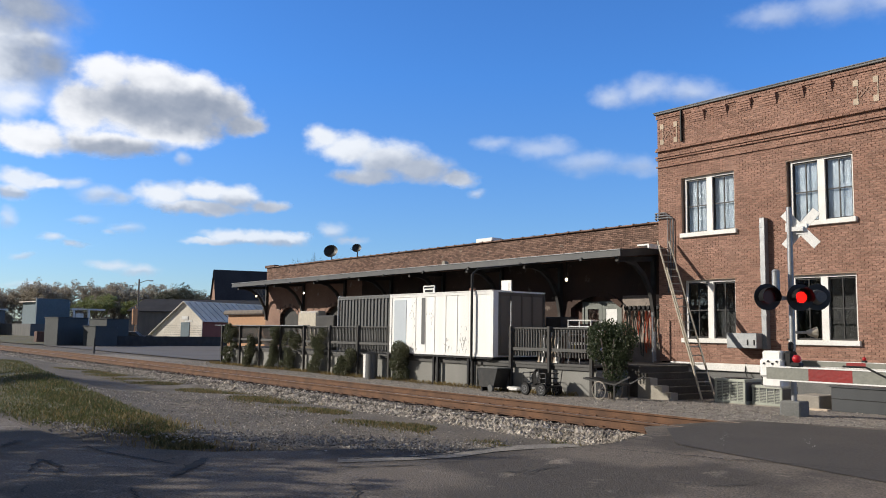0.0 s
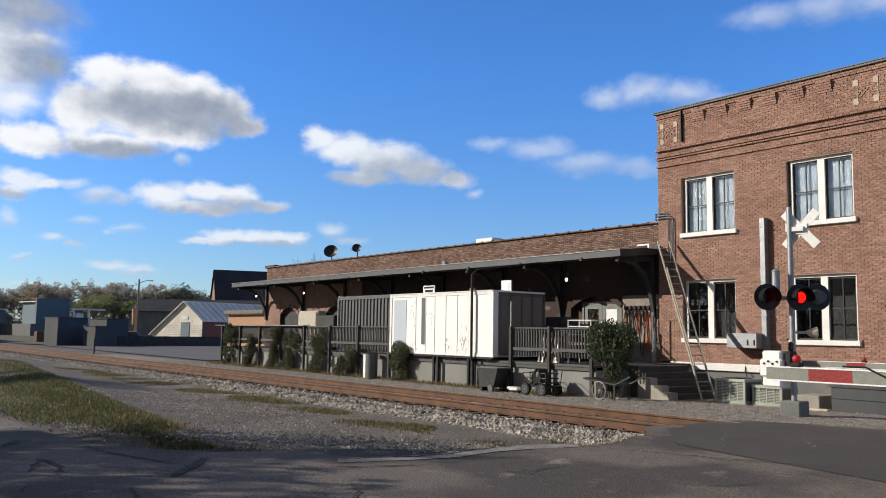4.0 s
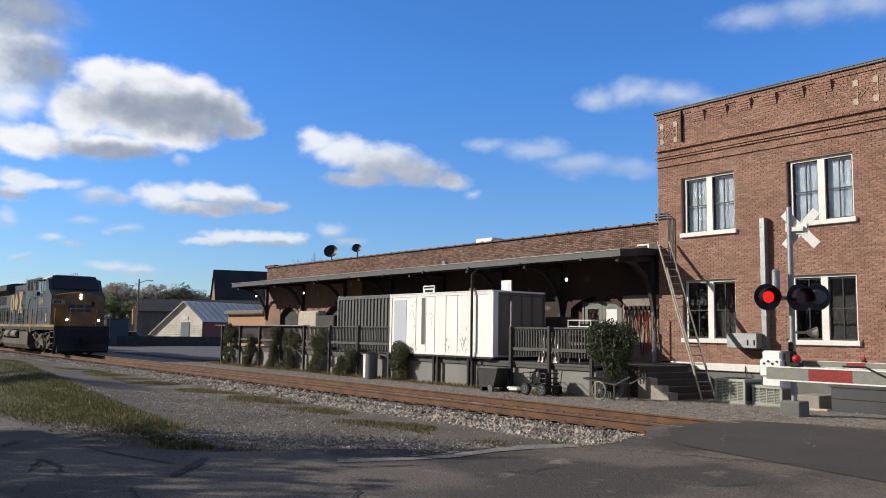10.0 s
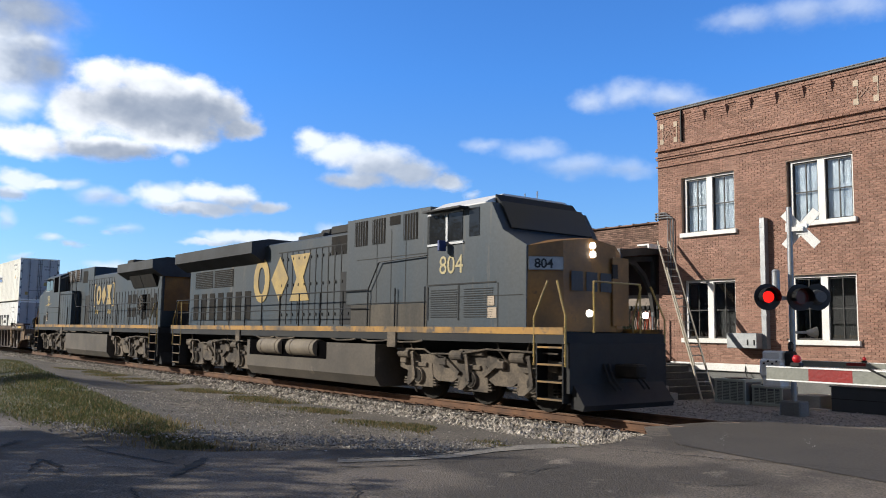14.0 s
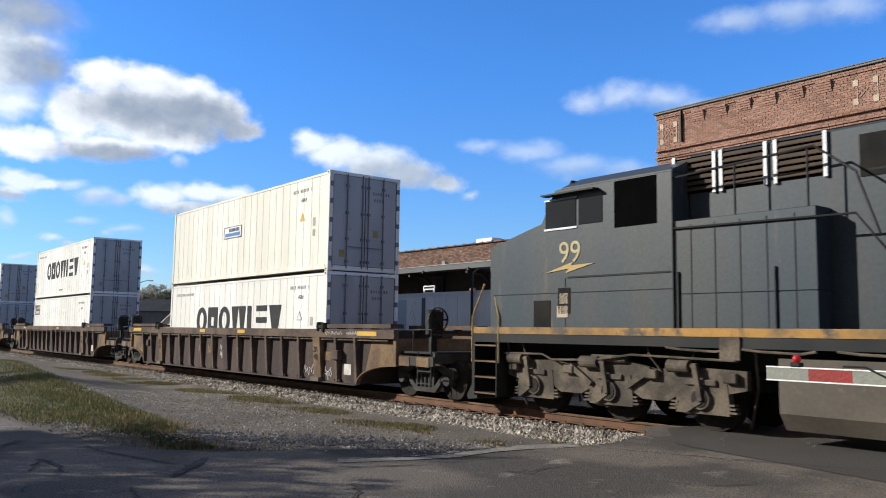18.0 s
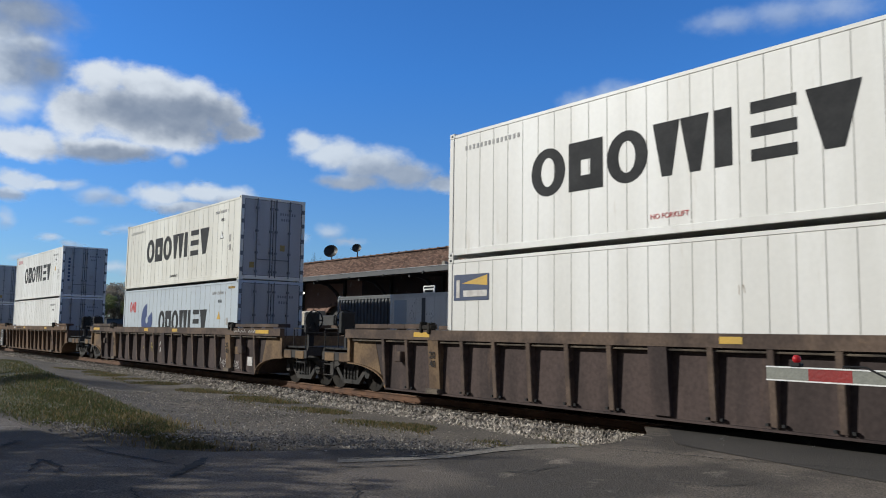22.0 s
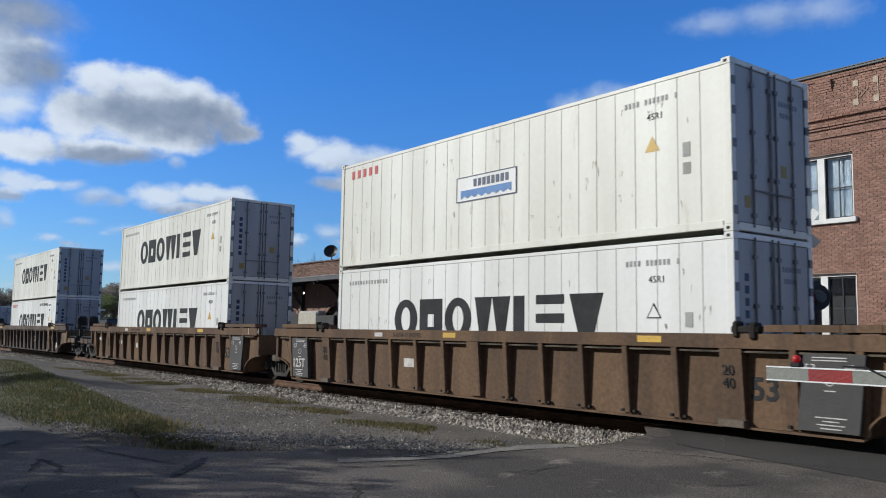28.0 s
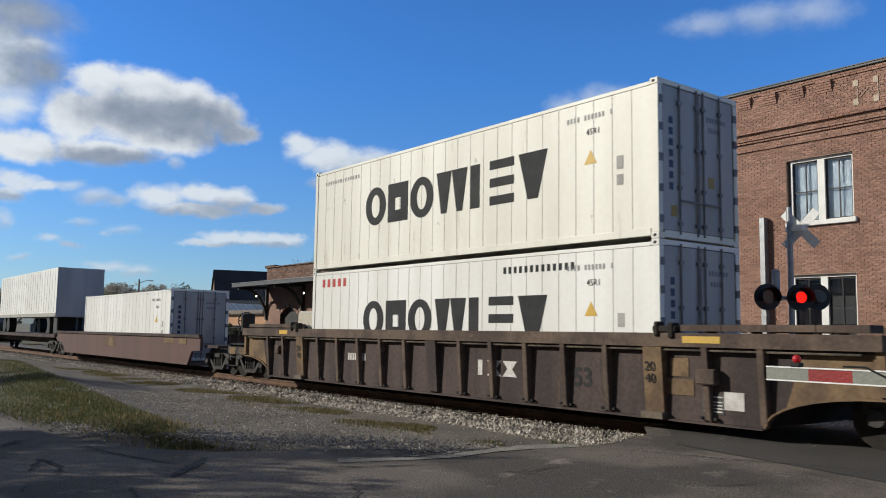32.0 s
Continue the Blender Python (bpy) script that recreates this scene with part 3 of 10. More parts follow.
bm = bmesh.new()
crack(bm, [(-12.98, -10.52), (-13.3, -10.4), (-13.63, -10.17)], 0.05)
crack(bm, [(-10.69, -10.72), (-11.12, -10.55), (-11.56, -10.40), (-11.18, -10.32), (-10.61, -10.38), (-10.25, -10.54)], 0.035)
crack(bm, [(-9.36, -9.51), (-9.65, -9.26), (-9.95, -9.05), (-10.33, -8.74), (-10.55, -8.63)], 0.075)
crack(bm, [(-9.95, -9.05), (-10.7, -9.25), (-11.6, -9.5), (-12.6, -9.62)], 0.02)
crack(bm, [(-9.56, -11.21), (-9.33, -11.07), (-9.84, -10.88)], 0.015)
crack(bm, [(-9.54, -7.23), (-9.17, -6.27), (-9.03, -5.85), (-9.11, -5.17), (-8.95, -4.6)], 0.04)
crack(bm, [(-8.63, -3.85), (-8.12, -3.79), (-6.4, -3.3), (-4.67, -2.66)], 0.014)
crack(bm, [(-7.97, -8.03), (-7.6, -8.2), (-7.38, -8.29), (-6.9, -8.9)], 0.014)
crack(bm, [(-9.3, -8.0), (-8.8, -7.2), (-8.5, -6.5)], 0.02)
for k in range(14):
    xa, ya, d0 = rnd.uniform(-12, -4), rnd.uniform(-10.5, -4.5), rnd.uniform(0, 3.1)
    if ya < -7 or xa > -8.3:
        crack(bm, [(xa, ya), (xa + 0.5 * math.cos(d0), ya + 0.5 * math.sin(d0)), (xa + 1.1 * math.cos(d0 + 0.3), ya + 1.1 * math.sin(d0 + 0.3))], rnd.uniform(0.006, 0.012))
one("road_cracks", bm, M["crack"], "dark jagged cracks in the worn asphalt", "crack", kind="stuff")
# a pale worn lip along the broken edge of the road
patch("road_lip", [(-9.62, -7.2), (-9.25, -6.3), (-9.12, -5.85), (-9.18, -5.15), (-8.95, -4.35), (-8.62, -3.8), (-8.35, -3.9), (-8.62, -4.5), (-8.78, -5.2), (-8.75, -5.9), (-9.0, -6.6), (-9.3, -7.4)], road_z, M["lip"],
      "pale worn lip of the old road edge", 0.4, 0.021)
bm = bmesh.new()
for cx, cy, dx, dy, n_ in ((-7.95, -0.85, 0.55, -1.0, 16), (-6.85, -0.35, 0.55, -1.0, 14)):
    for k in range(n_):
        x, y = cx + dx * k * 0.09 + rnd.gauss(0, 0.05), cy + dy * k * 0.09 + rnd.gauss(0, 0.03)
        l_, w = rnd.uniform(0.05, 0.14), rnd.uniform(0.004, 0.010)
        bm.faces.new([bm.verts.new((a, b, road_z(a, b) + 0.026)) for a, b in ((x - w, y), (x + l_ * dx - w, y + l_ * dy), (x + l_ * dx + w, y + l_ * dy), (x + w, y))])
one("pale_streaks", bm, M["paint_mark"], "pale diagonal streaks on the crossing asphalt", "scuff", kind="stuff")

# ---- track ----
track = thing("railway_track", (0, 0, 0), "single track with rusty rails on timber ties", "railway track", kind="structure")
RAIL = [(-0.07, -0.17), (0.07, -0.17), (0.07, -0.155), (0.012, -0.135), (0.010, -0.045), (0.036, -0.035), (0.036, -0.006), (0.028, 0.0), (-0.028, 0.0), (-0.036, -0.006),
        (-0.036, -0.035), (-0.010, -0.045), (-0.012, -0.135), (-0.07, -0.155)]
for y in (-0.7535, 0.7535):
    bm = bmesh.new()
    prism_x(bm, [(y + a, b) for a, b in RAIL], -700, 300)
    rail = part("rail", bm, M["rust"], track, "rust-brown steel rail")
    part("running_surface", boxes((-700, 300, y - 0.027, y + 0.027, 0.0005, 0.003)), M["rail_top"], rail)
tie_mesh = mesh_of("tie", boxes((-0.115, 0.115, -1.3, 1.3, -0.36, -0.175), bev=0.015), M["tie"])
plate_mesh = mesh_of("tie_plate", boxes((-0.09, 0.09, -0.17, 0.17, -0.185, -0.165), (-0.05, -0.02, -0.11, -0.08, -0.17, -0.14), (0.02, 0.05, 0.08, 0.11, -0.17, -0.14)), M["rust"])
for i in range(150):
    x = -9.6 - 0.495 * i + rnd.uniform(-0.03, 0.03)
    share("tie", tie_mesh, track, pose(x, rnd.uniform(-0.05, 0.05), 0, 0, 0, rnd.uniform(-1, 1)))
    if i < 60:
        for y in (-0.7535, 0.7535):
            share("tie_plate", plate_mesh, track, pose(x, y, 0))
bm = bmesh.new()
prism_x(bm, [(-3.0, -0.42), (-1.75, -0.27), (-0.95, -0.235), (0.95, -0.235), (1.75, -0.24), (2.6, -0.34), (2.6, -0.6), (-3.0, -0.6)], -700, -8.9)
one("ballast_bed", bm, M["ballast_bed"], "rust-stained ballast bed under the track", "ballast", kind="structure")


def stones(name, count, place, lo, hi, material, label):
    """Loose broken stones, each a small uneven lump."""
    base = np.array([(1, 0, 0), (-1, 0, 0), (0, 1, 0), (0, -1, 0), (0, 0, 1), (0, 0, -1)], float)
    tri = np.array([(0, 2, 4), (2, 1, 4), (1, 3, 4), (3, 0, 4), (2, 0, 5), (1, 2, 5), (3, 1, 5), (0, 3, 5)])
    vs, fs = [], []
    for i in range(count):
        x, y, z = place()
        s = lo + (hi - lo) * rnd.random() ** 2
        a = rnd.uniform(0, 6.28)
        c, d = math.cos(a), math.sin(a)
        v = base * np.array([s * rnd.uniform(0.7, 1.3), s * rnd.uniform(0.6, 1.1), s * rnd.uniform(0.5, 0.9)])
        v += np.random.uniform(-0.3, 0.3, (6, 3)) * s
        t = v.copy()
        t[:, 0], t[:, 1] = c * v[:, 0] - d * v[:, 1], d * v[:, 0] + c * v[:, 1]
        vs.append(t + (x, y, z))
        fs.append(tri + 6 * i)
    return tagged(new(name, from_lists(name, np.concatenate(vs).tolist(), np.concatenate(fs).tolist(), material)), label, "stones", kind="stuff")


def shoulder():
    x = -9.4 - 62 * rnd.random() ** 1.7
    y = rnd.triangular(-3.3, -1.25, -2.0) if rnd.random() < 0.88 else rnd.uniform(-1.4, -1.0)
    z = -0.24 - 0.15 * max(0, (-1.75 - y)) + (0.035 if y > -1.7 else 0.0)
    return x, y, z


stones("ballast_stones", 40000, shoulder, 0.024, 0.068, M["stone"], "grey broken ballast stones along the track")


def far_gravel():
    x = -7.5 - 40 * rnd.random() ** 1.5
    y = rnd.uniform(1.7, 5.4) if rnd.random() < 0.7 or x < -17 else rnd.uniform(5, 8.5)
    return x, y, ground_z(x, y) + 0.022


stones("loose_gravel", 15000, far_gravel, 0.010, 0.03, M["gravel"], "pale loose gravel in front of the buildings")


def rough_edge():
    t = rnd.random()
    x = -8.8 - 16 * t
    y = -4.4 + rnd.gauss(0, 1.0) - 2.6 * (1 - abs(2 * rnd.random() - 1)) * (1 if x > -16 else 0.4)
    return x, y, max(ground_z(x, y), -0.3) + 0.008


def grit():
    t = rnd.random()
    x, y = -9.2 - 6.5 * t + rnd.gauss(0, 0.2), -5.2 - 3.6 * min(1, 1.25 * t) + rnd.gauss(0, 0.35)
    return x, y, max(road_z(x, y), ground_z(x, y)) + 0.022


stones("broken_grit", 4500, grit, 0.008, 0.032, M["gravel"], "broken asphalt and grit along the road edge")
stones("scattered_stones", 9000, rough_edge, 0.006, 0.026, M["stone"], "small stones scattered on the gravel shoulder")


def blades(name, count, place, h0, h1, material, label):
    """Grass: narrow bent blades."""
    vs, fs = [], []
    k = 0
    for i in range(count):
        x, y, z = place()
        a, h, w = rnd.uniform(0, 6.28), rnd.uniform(h0, h1), rnd.uniform(0.006, 0.014)
        c, s = math.cos(a), math.sin(a)
        lx, ly = rnd.gauss(0, 0.35) * h, rnd.gauss(0, 0.35) * h
        vs += [(x - c * w, y - s * w, z - 0.02), (x + c * w, y + s * w, z - 0.02), (x + lx * 0.4 + c * w * 0.7, y + ly * 0.4 + s * w * 0.7, z + 0.6 * h), (x + lx, y + ly, z + h)]
        fs += [(k, k + 1, k + 2), (k, k + 2, k + 3)]
        k += 4
    return tagged(new(name, from_lists(name, vs, fs, material)), label, "grass", kind="stuff")


def on_bank():
    while True:
        x = -12.2 - 34 * rnd.random() ** 1.5
        lo, hi = max(-9.4, -8.3 + (x + 12.2) * 0.25), min(-4.6, -8.05 + (-12.2 - x) * 0.115)
        y = rnd.uniform(lo, hi) + rnd.gauss(0, 0.12)
        if noise.noise((x * 0.5, y * 0.8, 7)) > -0.55:
            return x, y, ground_z(x, y)


blades("grass_tufts", 46000, on_bank, 0.02, 0.09, M["grass"], "rough green grass on the bank")
blades("dry_grass", 7000, on_bank, 0.02, 0.11, M["straw"], "dry straw-coloured grass on the bank")


def on_verge():
    while True:
        x = -9.4 - 30 * rnd.random() ** 1.2
        y = -3.15 + rnd.gauss(0, 0.34) - 0.5 * noise.noise((x * 0.3, 0, 2))
        if noise.noise((x * 0.55, y * 0.9, 4)) > -0.02:
            return x, y, ground_z(x, y) + 0.01


def on_edge():
    x = rnd.uniform(-15.5, -11.0)
    y = -8.3 + (x + 12) * -0.1 + rnd.gauss(0, 0.5)
    return x, y, ground_z(x, y) + 0.01


blades("verge_grass", 7500, on_verge, 0.015, 0.055, M["straw"], "thin dry grass between ballast and gravel")
blades("verge_weeds", 6500, on_verge, 0.015, 0.06, M["grass"], "thin green weeds at the foot of the ballast")
blades("edge_weeds", 1200, on_edge, 0.03, 0.12, M["straw"], "dry weeds at the broken road edge")


def at_wall():
    x = -17 - 27 * rnd.random()
    return x, 5.42 - abs(rnd.gauss(0, 0.22)), ground_z(x, 5.3) + 0.02


blades("wall_weeds", 5000, at_wall, 0.04, 0.16, M["straw"], "weeds along the foot of the platform wall")


# ---- brick buildings ----
def wall_panels(bm, x0, x1, z0, z1, y0, y1, holes):
    """A wall with rectangular openings, in butted blocks."""
    xc = sorted({x0, x1, *[h[0] for h in holes], *[h[1] for h in holes]})
    zc = sorted({z0, z1, *[h[2] for h in holes], *[h[3] for h in holes]})
    for a, b in zip(xc, xc[1:]):
        for c, d in zip(zc, zc[1:]):
            mx_, mz_ = (a + b) / 2, (c + d) / 2
            if not any(h[0] < mx_ < h[1] and h[2] < mz_ < h[3] for h in holes):
                box(bm, a, b, y0, y1, c, d)
    bmesh.ops.remove_doubles(bm, verts=bm.verts[:], dist=0.0005)


def brick_run(x0, x1, z0, z1, y, holes, seed, proud=0.010, length=0.205, height=0.0677, gap=0.010):
    """Running-bond bricks standing proud of the mortar at y, facing -y. Returns the boxes."""
    r = random.Random(seed)
    out = []
    row = 0
    z = z0
    while z + height - gap <= z1:
        x = x0 - (row % 2) * length / 2
        while x < x1:
            a, b = max(x0, x), min(x1, x + length - gap)
            if b - a > 0.04 and not any(a < h[1] and b > h[0] and z < h[3] - 0.002 and z + height - gap > h[2] + 0.002 for h in holes):
                out.append((a, b, y - proud - r.uniform(0, 0.004), y + 0.002, z, z + height - gap))
            elif b - a > 0.04:
                for h in holes:
                    if z < h[3] - 0.002 and z + height - gap > h[2] + 0.002:
                        if a < h[0] < b and h[0] - a > 0.03:
                            out.append((a, h[0] - 0.004, y - proud, y + 0.002, z, z + height - gap))
                        if a < h[1] < b and b - h[1] > 0.03:
                            out.append((h[1] + 0.004, b, y - proud, y + 0.002, z, z + height - gap))
            x += length
        z += height
        row += 1
    return out


def brick_mesh(name, bricks, material):
    vs, fs = [], []
    for i, (x0, x1, y0, y1, z0, z1) in enumerate(bricks):
        k = 8 * i
        vs += [(x0, y1, z0), (x1, y1, z0), (x1, y1, z1), (x0, y1, z1), (x0 + .003, y0, z0 + .003), (x1 - .003, y0, z0 + .003), (x1 - .003, y0, z1 - .003), (x0 + .003, y0, z1 - .003)]
        fs += [(k + 4, k + 5, k + 6, k + 7), (k, k + 1, k + 5, k + 4), (k + 1, k + 2, k + 6, k + 5), (k + 2, k + 3, k + 7, k + 6), (k + 3, k, k + 4, k + 7)]
    return from_lists(name, vs, fs, material)


FY = 10.35
WINDOWS = [(-16.83, -14.90, 4.98, 6.86), (-13.06, -11.13, 4.98, 6.86), (-16.83, -14.93, 1.50, 3.40), (-13.06, -11.13, 1.50, 3.40)]
HOLES = [(a - 0.06, b, c, d) for a, b, c, d in WINDOWS]
SILLS = [(a - 0.10, b + 0.10, c - 0.155, c + 0.002) for a, b, c, d in WINDOWS]
office = thing("brick_office_building", (0, 0, 0), "two-storey red-brown brick office building with white windows", "building")
bm = bmesh.new()
wall_panels(bm, -17.85, -2.0, 0.72, 9.22, FY, FY + 0.35, HOLES)
part("wall_front", bm, M["mortar"], office)
part("wall_side", boxes((-17.85, -17.5, FY + 0.35, 24, -0.4, 9.22)), M["brick_old"], office, "brick side wall")
part("wall_east", boxes((-2.35, -2.0, FY + 0.35, 24, -0.4, 9.22)), M["brick_old"], office)
part("wall_back", boxes((-17.5, -2.35, 23.65, 24, -0.4, 9.22)), M["brick_old"], office)
part("roof", boxes((-17.5, -2.35, FY + 0.35, 23.65, 8.2, 8.35)), M["tar"], office)
part("floor_slab", boxes((-17.5, -2.35, FY + 0.35, 23.65, 4.0, 4.2)), M["conc"], office)
part("foundation", boxes((-17.83, -2.0, FY + 0.02, FY + 0.35, -0.5, 0.48)), M["grey_conc"], office, "dark grey concrete foundation")
part("water_table", boxes((-17.4, -2.0, FY - 0.07, FY + 0.30, 0.482, 0.718), bev=0.015), M["white_trim"], office, "white-painted masonry band")
FRONT_BRICKS = brick_run(-17.85, -9.0, 0.725, 9.20, FY, HOLES + SILLS, 3)
near_b = [b for b in FRONT_BRICKS if -14.75 < b[0] < -13.2 and 1.5 < b[4] < 4.4 and b[1] - b[0] > 0.19][:300]
near_set = set(near_b)
ob = new("brickwork", brick_mesh("brickwork", [b for b in FRONT_BRICKS if b not in near_set], M["brick"]))
ob.parent = office
ob["kind"] = "stuff"
# projecting bands, corbels and coping of the parapet
for z0, z1, o in ((7.34, 7.41, 0.05), (7.60, 7.67, 0.05), (7.67, 7.74, 0.09), (7.90, 7.97, 0.09), (7.97, 8.04, 0.05)):
    bs = brick_run(-17.87, -9.0, z0, z1 + 0.002, FY - o, [], int(z0 * 100), proud=0.012)
    bm = boxes((-17.90, -9.0, FY - o, FY - 0.012, z0 + 0.004, z1 - 0.012))
    band = part("brick_band", bm, M["mortar"], office)
    ob = new("bricks", brick_mesh("bricks", bs, M["brick"]))
    ob.parent = band
top_run = brick_run(-17.87, -9.0, 9.06, 9.20, FY - 0.03, [], 51, proud=0.012)
band = part("brick_band", boxes((-17.90, -9.0, FY - 0.03, FY - 0.012, 9.064, 9.20)), M["mortar"], office)
ob = new("bricks", brick_mesh("bricks", top_run, M["brick"]))
ob.parent = band
# corbels that step out course by course under the coping
corbel_mesh = bmesh.new()
for k in range(5):
    z0, out = 8.71 + 0.07 * k, 0.025 + 0.02 * k
    for x0, x1 in (((-0.44, -0.225), (-0.213, 0.0)) if k % 2 else ((-0.44, -0.33), (-0.318, -0.118), (-0.106, 0.0))):
        box(corbel_mesh, x0, x1, -out, 0.0, z0 + 0.006, z0 + 0.064)
    box(corbel_mesh, -0.434, -0.006, -out + 0.008, 0.0, z0 - 0.001, z0 + 0.0695)
corbel_mesh = mesh_of("corbel", corbel_mesh, M["brick"])
for x in (-15.94, -15.09, -14.23, -13.37, -12.49, -11.64):
    share("corbel", corbel_mesh, office, pose(x, FY - 0.012, 0))
part("coping", boxes((-17.93, -9.0, FY - 0.10, FY + 0.40, 9.222, 9.28), (-17.96, -9.0, FY - 0.12, FY + 0.42, 9.281, 9.315), bev=0.006), M["cap_grey"], office, "weathered grey coping")
for cx in (-17.37, -10.68):
    for dx in (-0.28, 0.28):
        for dz in (8.22, 8.76):
            part("stone_block", boxes((cx + dx - 0.075, cx + dx + 0.075, FY - 0.028, FY - 0.014, dz - 0.07, dz + 0.11), bev=0.004), M["brick_pale"], office, "pale inset stone")
    for q in (-0.235, 0.335):
        part("stone_edge", boxes((cx + q - 0.012, cx + q + 0.012, FY - 0.026, FY - 0.014, 8.335, 8.685)), M["brick_pale"], office, "pale edge of the inset panel")
    bm = bmesh.new()
    for q in (-0.14, 0.0, 0.14):
        r = 0.17 - abs(q) * 0.6
        bar(bm, (cx + q - r, FY - 0.018, 8.52 - r), (cx + q + r * 0.5, FY - 0.018, 8.52 + r * 0.5), 0.022, 0.03)
        bar(bm, (cx + q - r * 0.5, FY - 0.020, 8.52 + r * 0.5), (cx + q + r, FY - 0.020, 8.52 - r), 0.022, 0.03)
    part("herringbone_panel", bm, M["band_pale"], office, "diagonal brick ornament")
part("dark_downpipe", boxes((-16.85, -16.80, FY - 0.10, FY - 0.02, 8.12, 9.2)), M["black"], office)
for i, (a, b, c, d) in enumerate(WINDOWS):
    w = thing("window", (0, 0, 0), "", "")
    w.parent = office
    part("sill", boxes((a - 0.09, b + 0.09, FY - 0.10, FY + 0.15, c - 0.15, c - 0.002), bev=0.012), M["white_trim"], w, "white window sill")
    m_ = (a + b) / 2
    gy = FY + 0.06
    part("frame", boxes((a, b, gy + 0.04, gy + 0.16, d - 0.08, d), (a, a + 0.07, gy + 0.04, gy + 0.16, c, d - 0.08), (b - 0.07, b, gy + 0.04, gy + 0.16, c, d - 0.08),
                        (m_ - 0.105, m_ + 0.105, gy + 0.02, gy + 0.16, c, d - 0.08)), M["white_trim"], w, "white timber frame")
    for x0, x1 in ((a + 0.07, m_ - 0.105), (m_ + 0.105, b - 0.07)):
        zm, xm = (c + d - 0.08) / 2, (x0 + x1) / 2
        sash = part("sash", boxes((x0, x0 + 0.045, gy + 0.09, gy + 0.13, c, d - 0.08), (x1 - 0.045, x1, gy + 0.09, gy + 0.13, c, d - 0.08),
                                  (x0 + 0.045, x1 - 0.045, gy + 0.09, gy + 0.13, c, c + 0.055), (x0 + 0.045, x1 - 0.045, gy + 0.09, gy + 0.13, d - 0.13, d - 0.08),
                                  (xm - 0.014, xm + 0.014, gy + 0.09, gy + 0.13, c + 0.055, d - 0.13), (x0 + 0.045, x1 - 0.045, gy + 0.094, gy + 0.126, zm - 0.018, zm + 0.018)),
                    M["dark_metal"], w, "dark grey sash")
        for u0, u1 in ((x0 + 0.045, xm - 0.014), (xm + 0.014, x1 - 0.045)):
            for v0, v1 in ((c + 0.055, zm - 0.018), (zm + 0.018, d - 0.13)):
                p_ = part("pane", boxes((u0, u1, gy + 0.112, gy + 0.118, v0, v1)), M["pane"], w)
                p_.visible_shadow = False
        if i < 2:
            for k in range(6):
                part("blind_slat", boxes((x0 + (x1 - x0) * k / 6 + 0.001, x0 + (x1 - x0) * (k + 1) / 6, gy + 0.20, gy + 0.205, c, d - 0.08)), M["blind"], w, "pale upright blind slat")
    # black sheet added to stand for the unlit room behind the glass
    part("dark_room_sheet", boxes((a - 0.1, b + 0.1, FY + 0.9, FY + 0.95, c - 0.1, d + 0.1)), M["black"], w)

# single-storey freight depot
DY = 10.5
depot = thing("freight_depot", (0, 0, 0), "long single-storey old brick freight depot with a canopy", "building")
ARCH = (-22.1, -19.6, 0.67, 3.0)
LDOORS = [(-46.2, -43.9, 0.67, 2.95), (-40.7, -38.7, 0.67, 2.95)]
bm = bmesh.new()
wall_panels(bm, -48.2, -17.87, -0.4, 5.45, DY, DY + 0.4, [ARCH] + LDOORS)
part("wall", bm, M["brick_shade"], depot, "old brick wall with the canopy shade in its dark colour")
# lighter brick colour where the sun reaches the wall
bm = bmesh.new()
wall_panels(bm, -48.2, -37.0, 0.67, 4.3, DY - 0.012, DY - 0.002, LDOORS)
part("wall_face", bm, M["brick_old"], depot, "lighter brick facing at the sunlit far end")
part("wall_west", boxes((-48.2, -47.8, DY + 0.4, 24, -0.4, 5.45)), M["brick_old"], depot)
part("wall_back", boxes((-47.8, -17.87, 23.6, 24, -0.4, 5.45)), M["brick_old"], depot)
part("roof", boxes((-47.8, -17.87, DY + 0.4, 23.6, 4.7, 4.85)), M["tar"], depot)
ob = new("brickwork", brick_mesh("brickwork", brick_run(-48.2, -17.87, 4.35, 5.44, DY, [], 21), M["brick_old"]))
ob.parent = depot
ob["kind"] = "stuff"
cop = mesh_of("coping_tile", boxes((-0.31, 0.31, -0.10, 0.50, 0, 0.05), (-0.33, -0.27, -0.12, 0.52, 0, 0.075), bev=0.01), M["brick_old"])
for i in range(48):
    share("coping_tile", cop, depot, pose(-47.9 + 0.635 * i, DY, 5.452))
part("wall_buttress", boxes((-48.5, -47.2, DY - 0.02, DY + 0.3, 5.45, 5.62)), M["brick_old"], depot)
for (a, b, c, d) in [ARCH] + LDOORS:
    main = (a, b, c, d) == ARCH
    n_ = 14
    w = (b - a) / n_
    for k in range(n_):
        t = abs((k + 0.5) / n_ * 2 - 1)
        top = d - 0.45 * t * t
        part("door_board", boxes((a + k * w + 0.004, a + (k + 1) * w - 0.004, DY + 0.22, DY + 0.26, c, top)), M["board_red"] if main else M["dark_wood"], depot)
    bm = bmesh.new()
    for k in range(n_):
        x0, x1 = a + k * w, a + (k + 1) * w
        t = abs((k + 0.5) / n_ * 2 - 1)
        box(bm, x0, x1, DY + 0.02, DY + 0.4, d - 0.45 * t * t, d + 0.001)
        t0, t1 = k / n_ * 2 - 1, (k + 1) / n_ * 2 - 1
        bar(bm, (x0, DY - 0.02, d + 0.08 - 0.45 * t0 * t0), (x1, DY - 0.02, d + 0.08 - 0.45 * t1 * t1), 0.06, 0.20)
    part("brick_arch", bm, M["brick_shade"] if main else M["brick_old"], depot, "segmental brick arch")
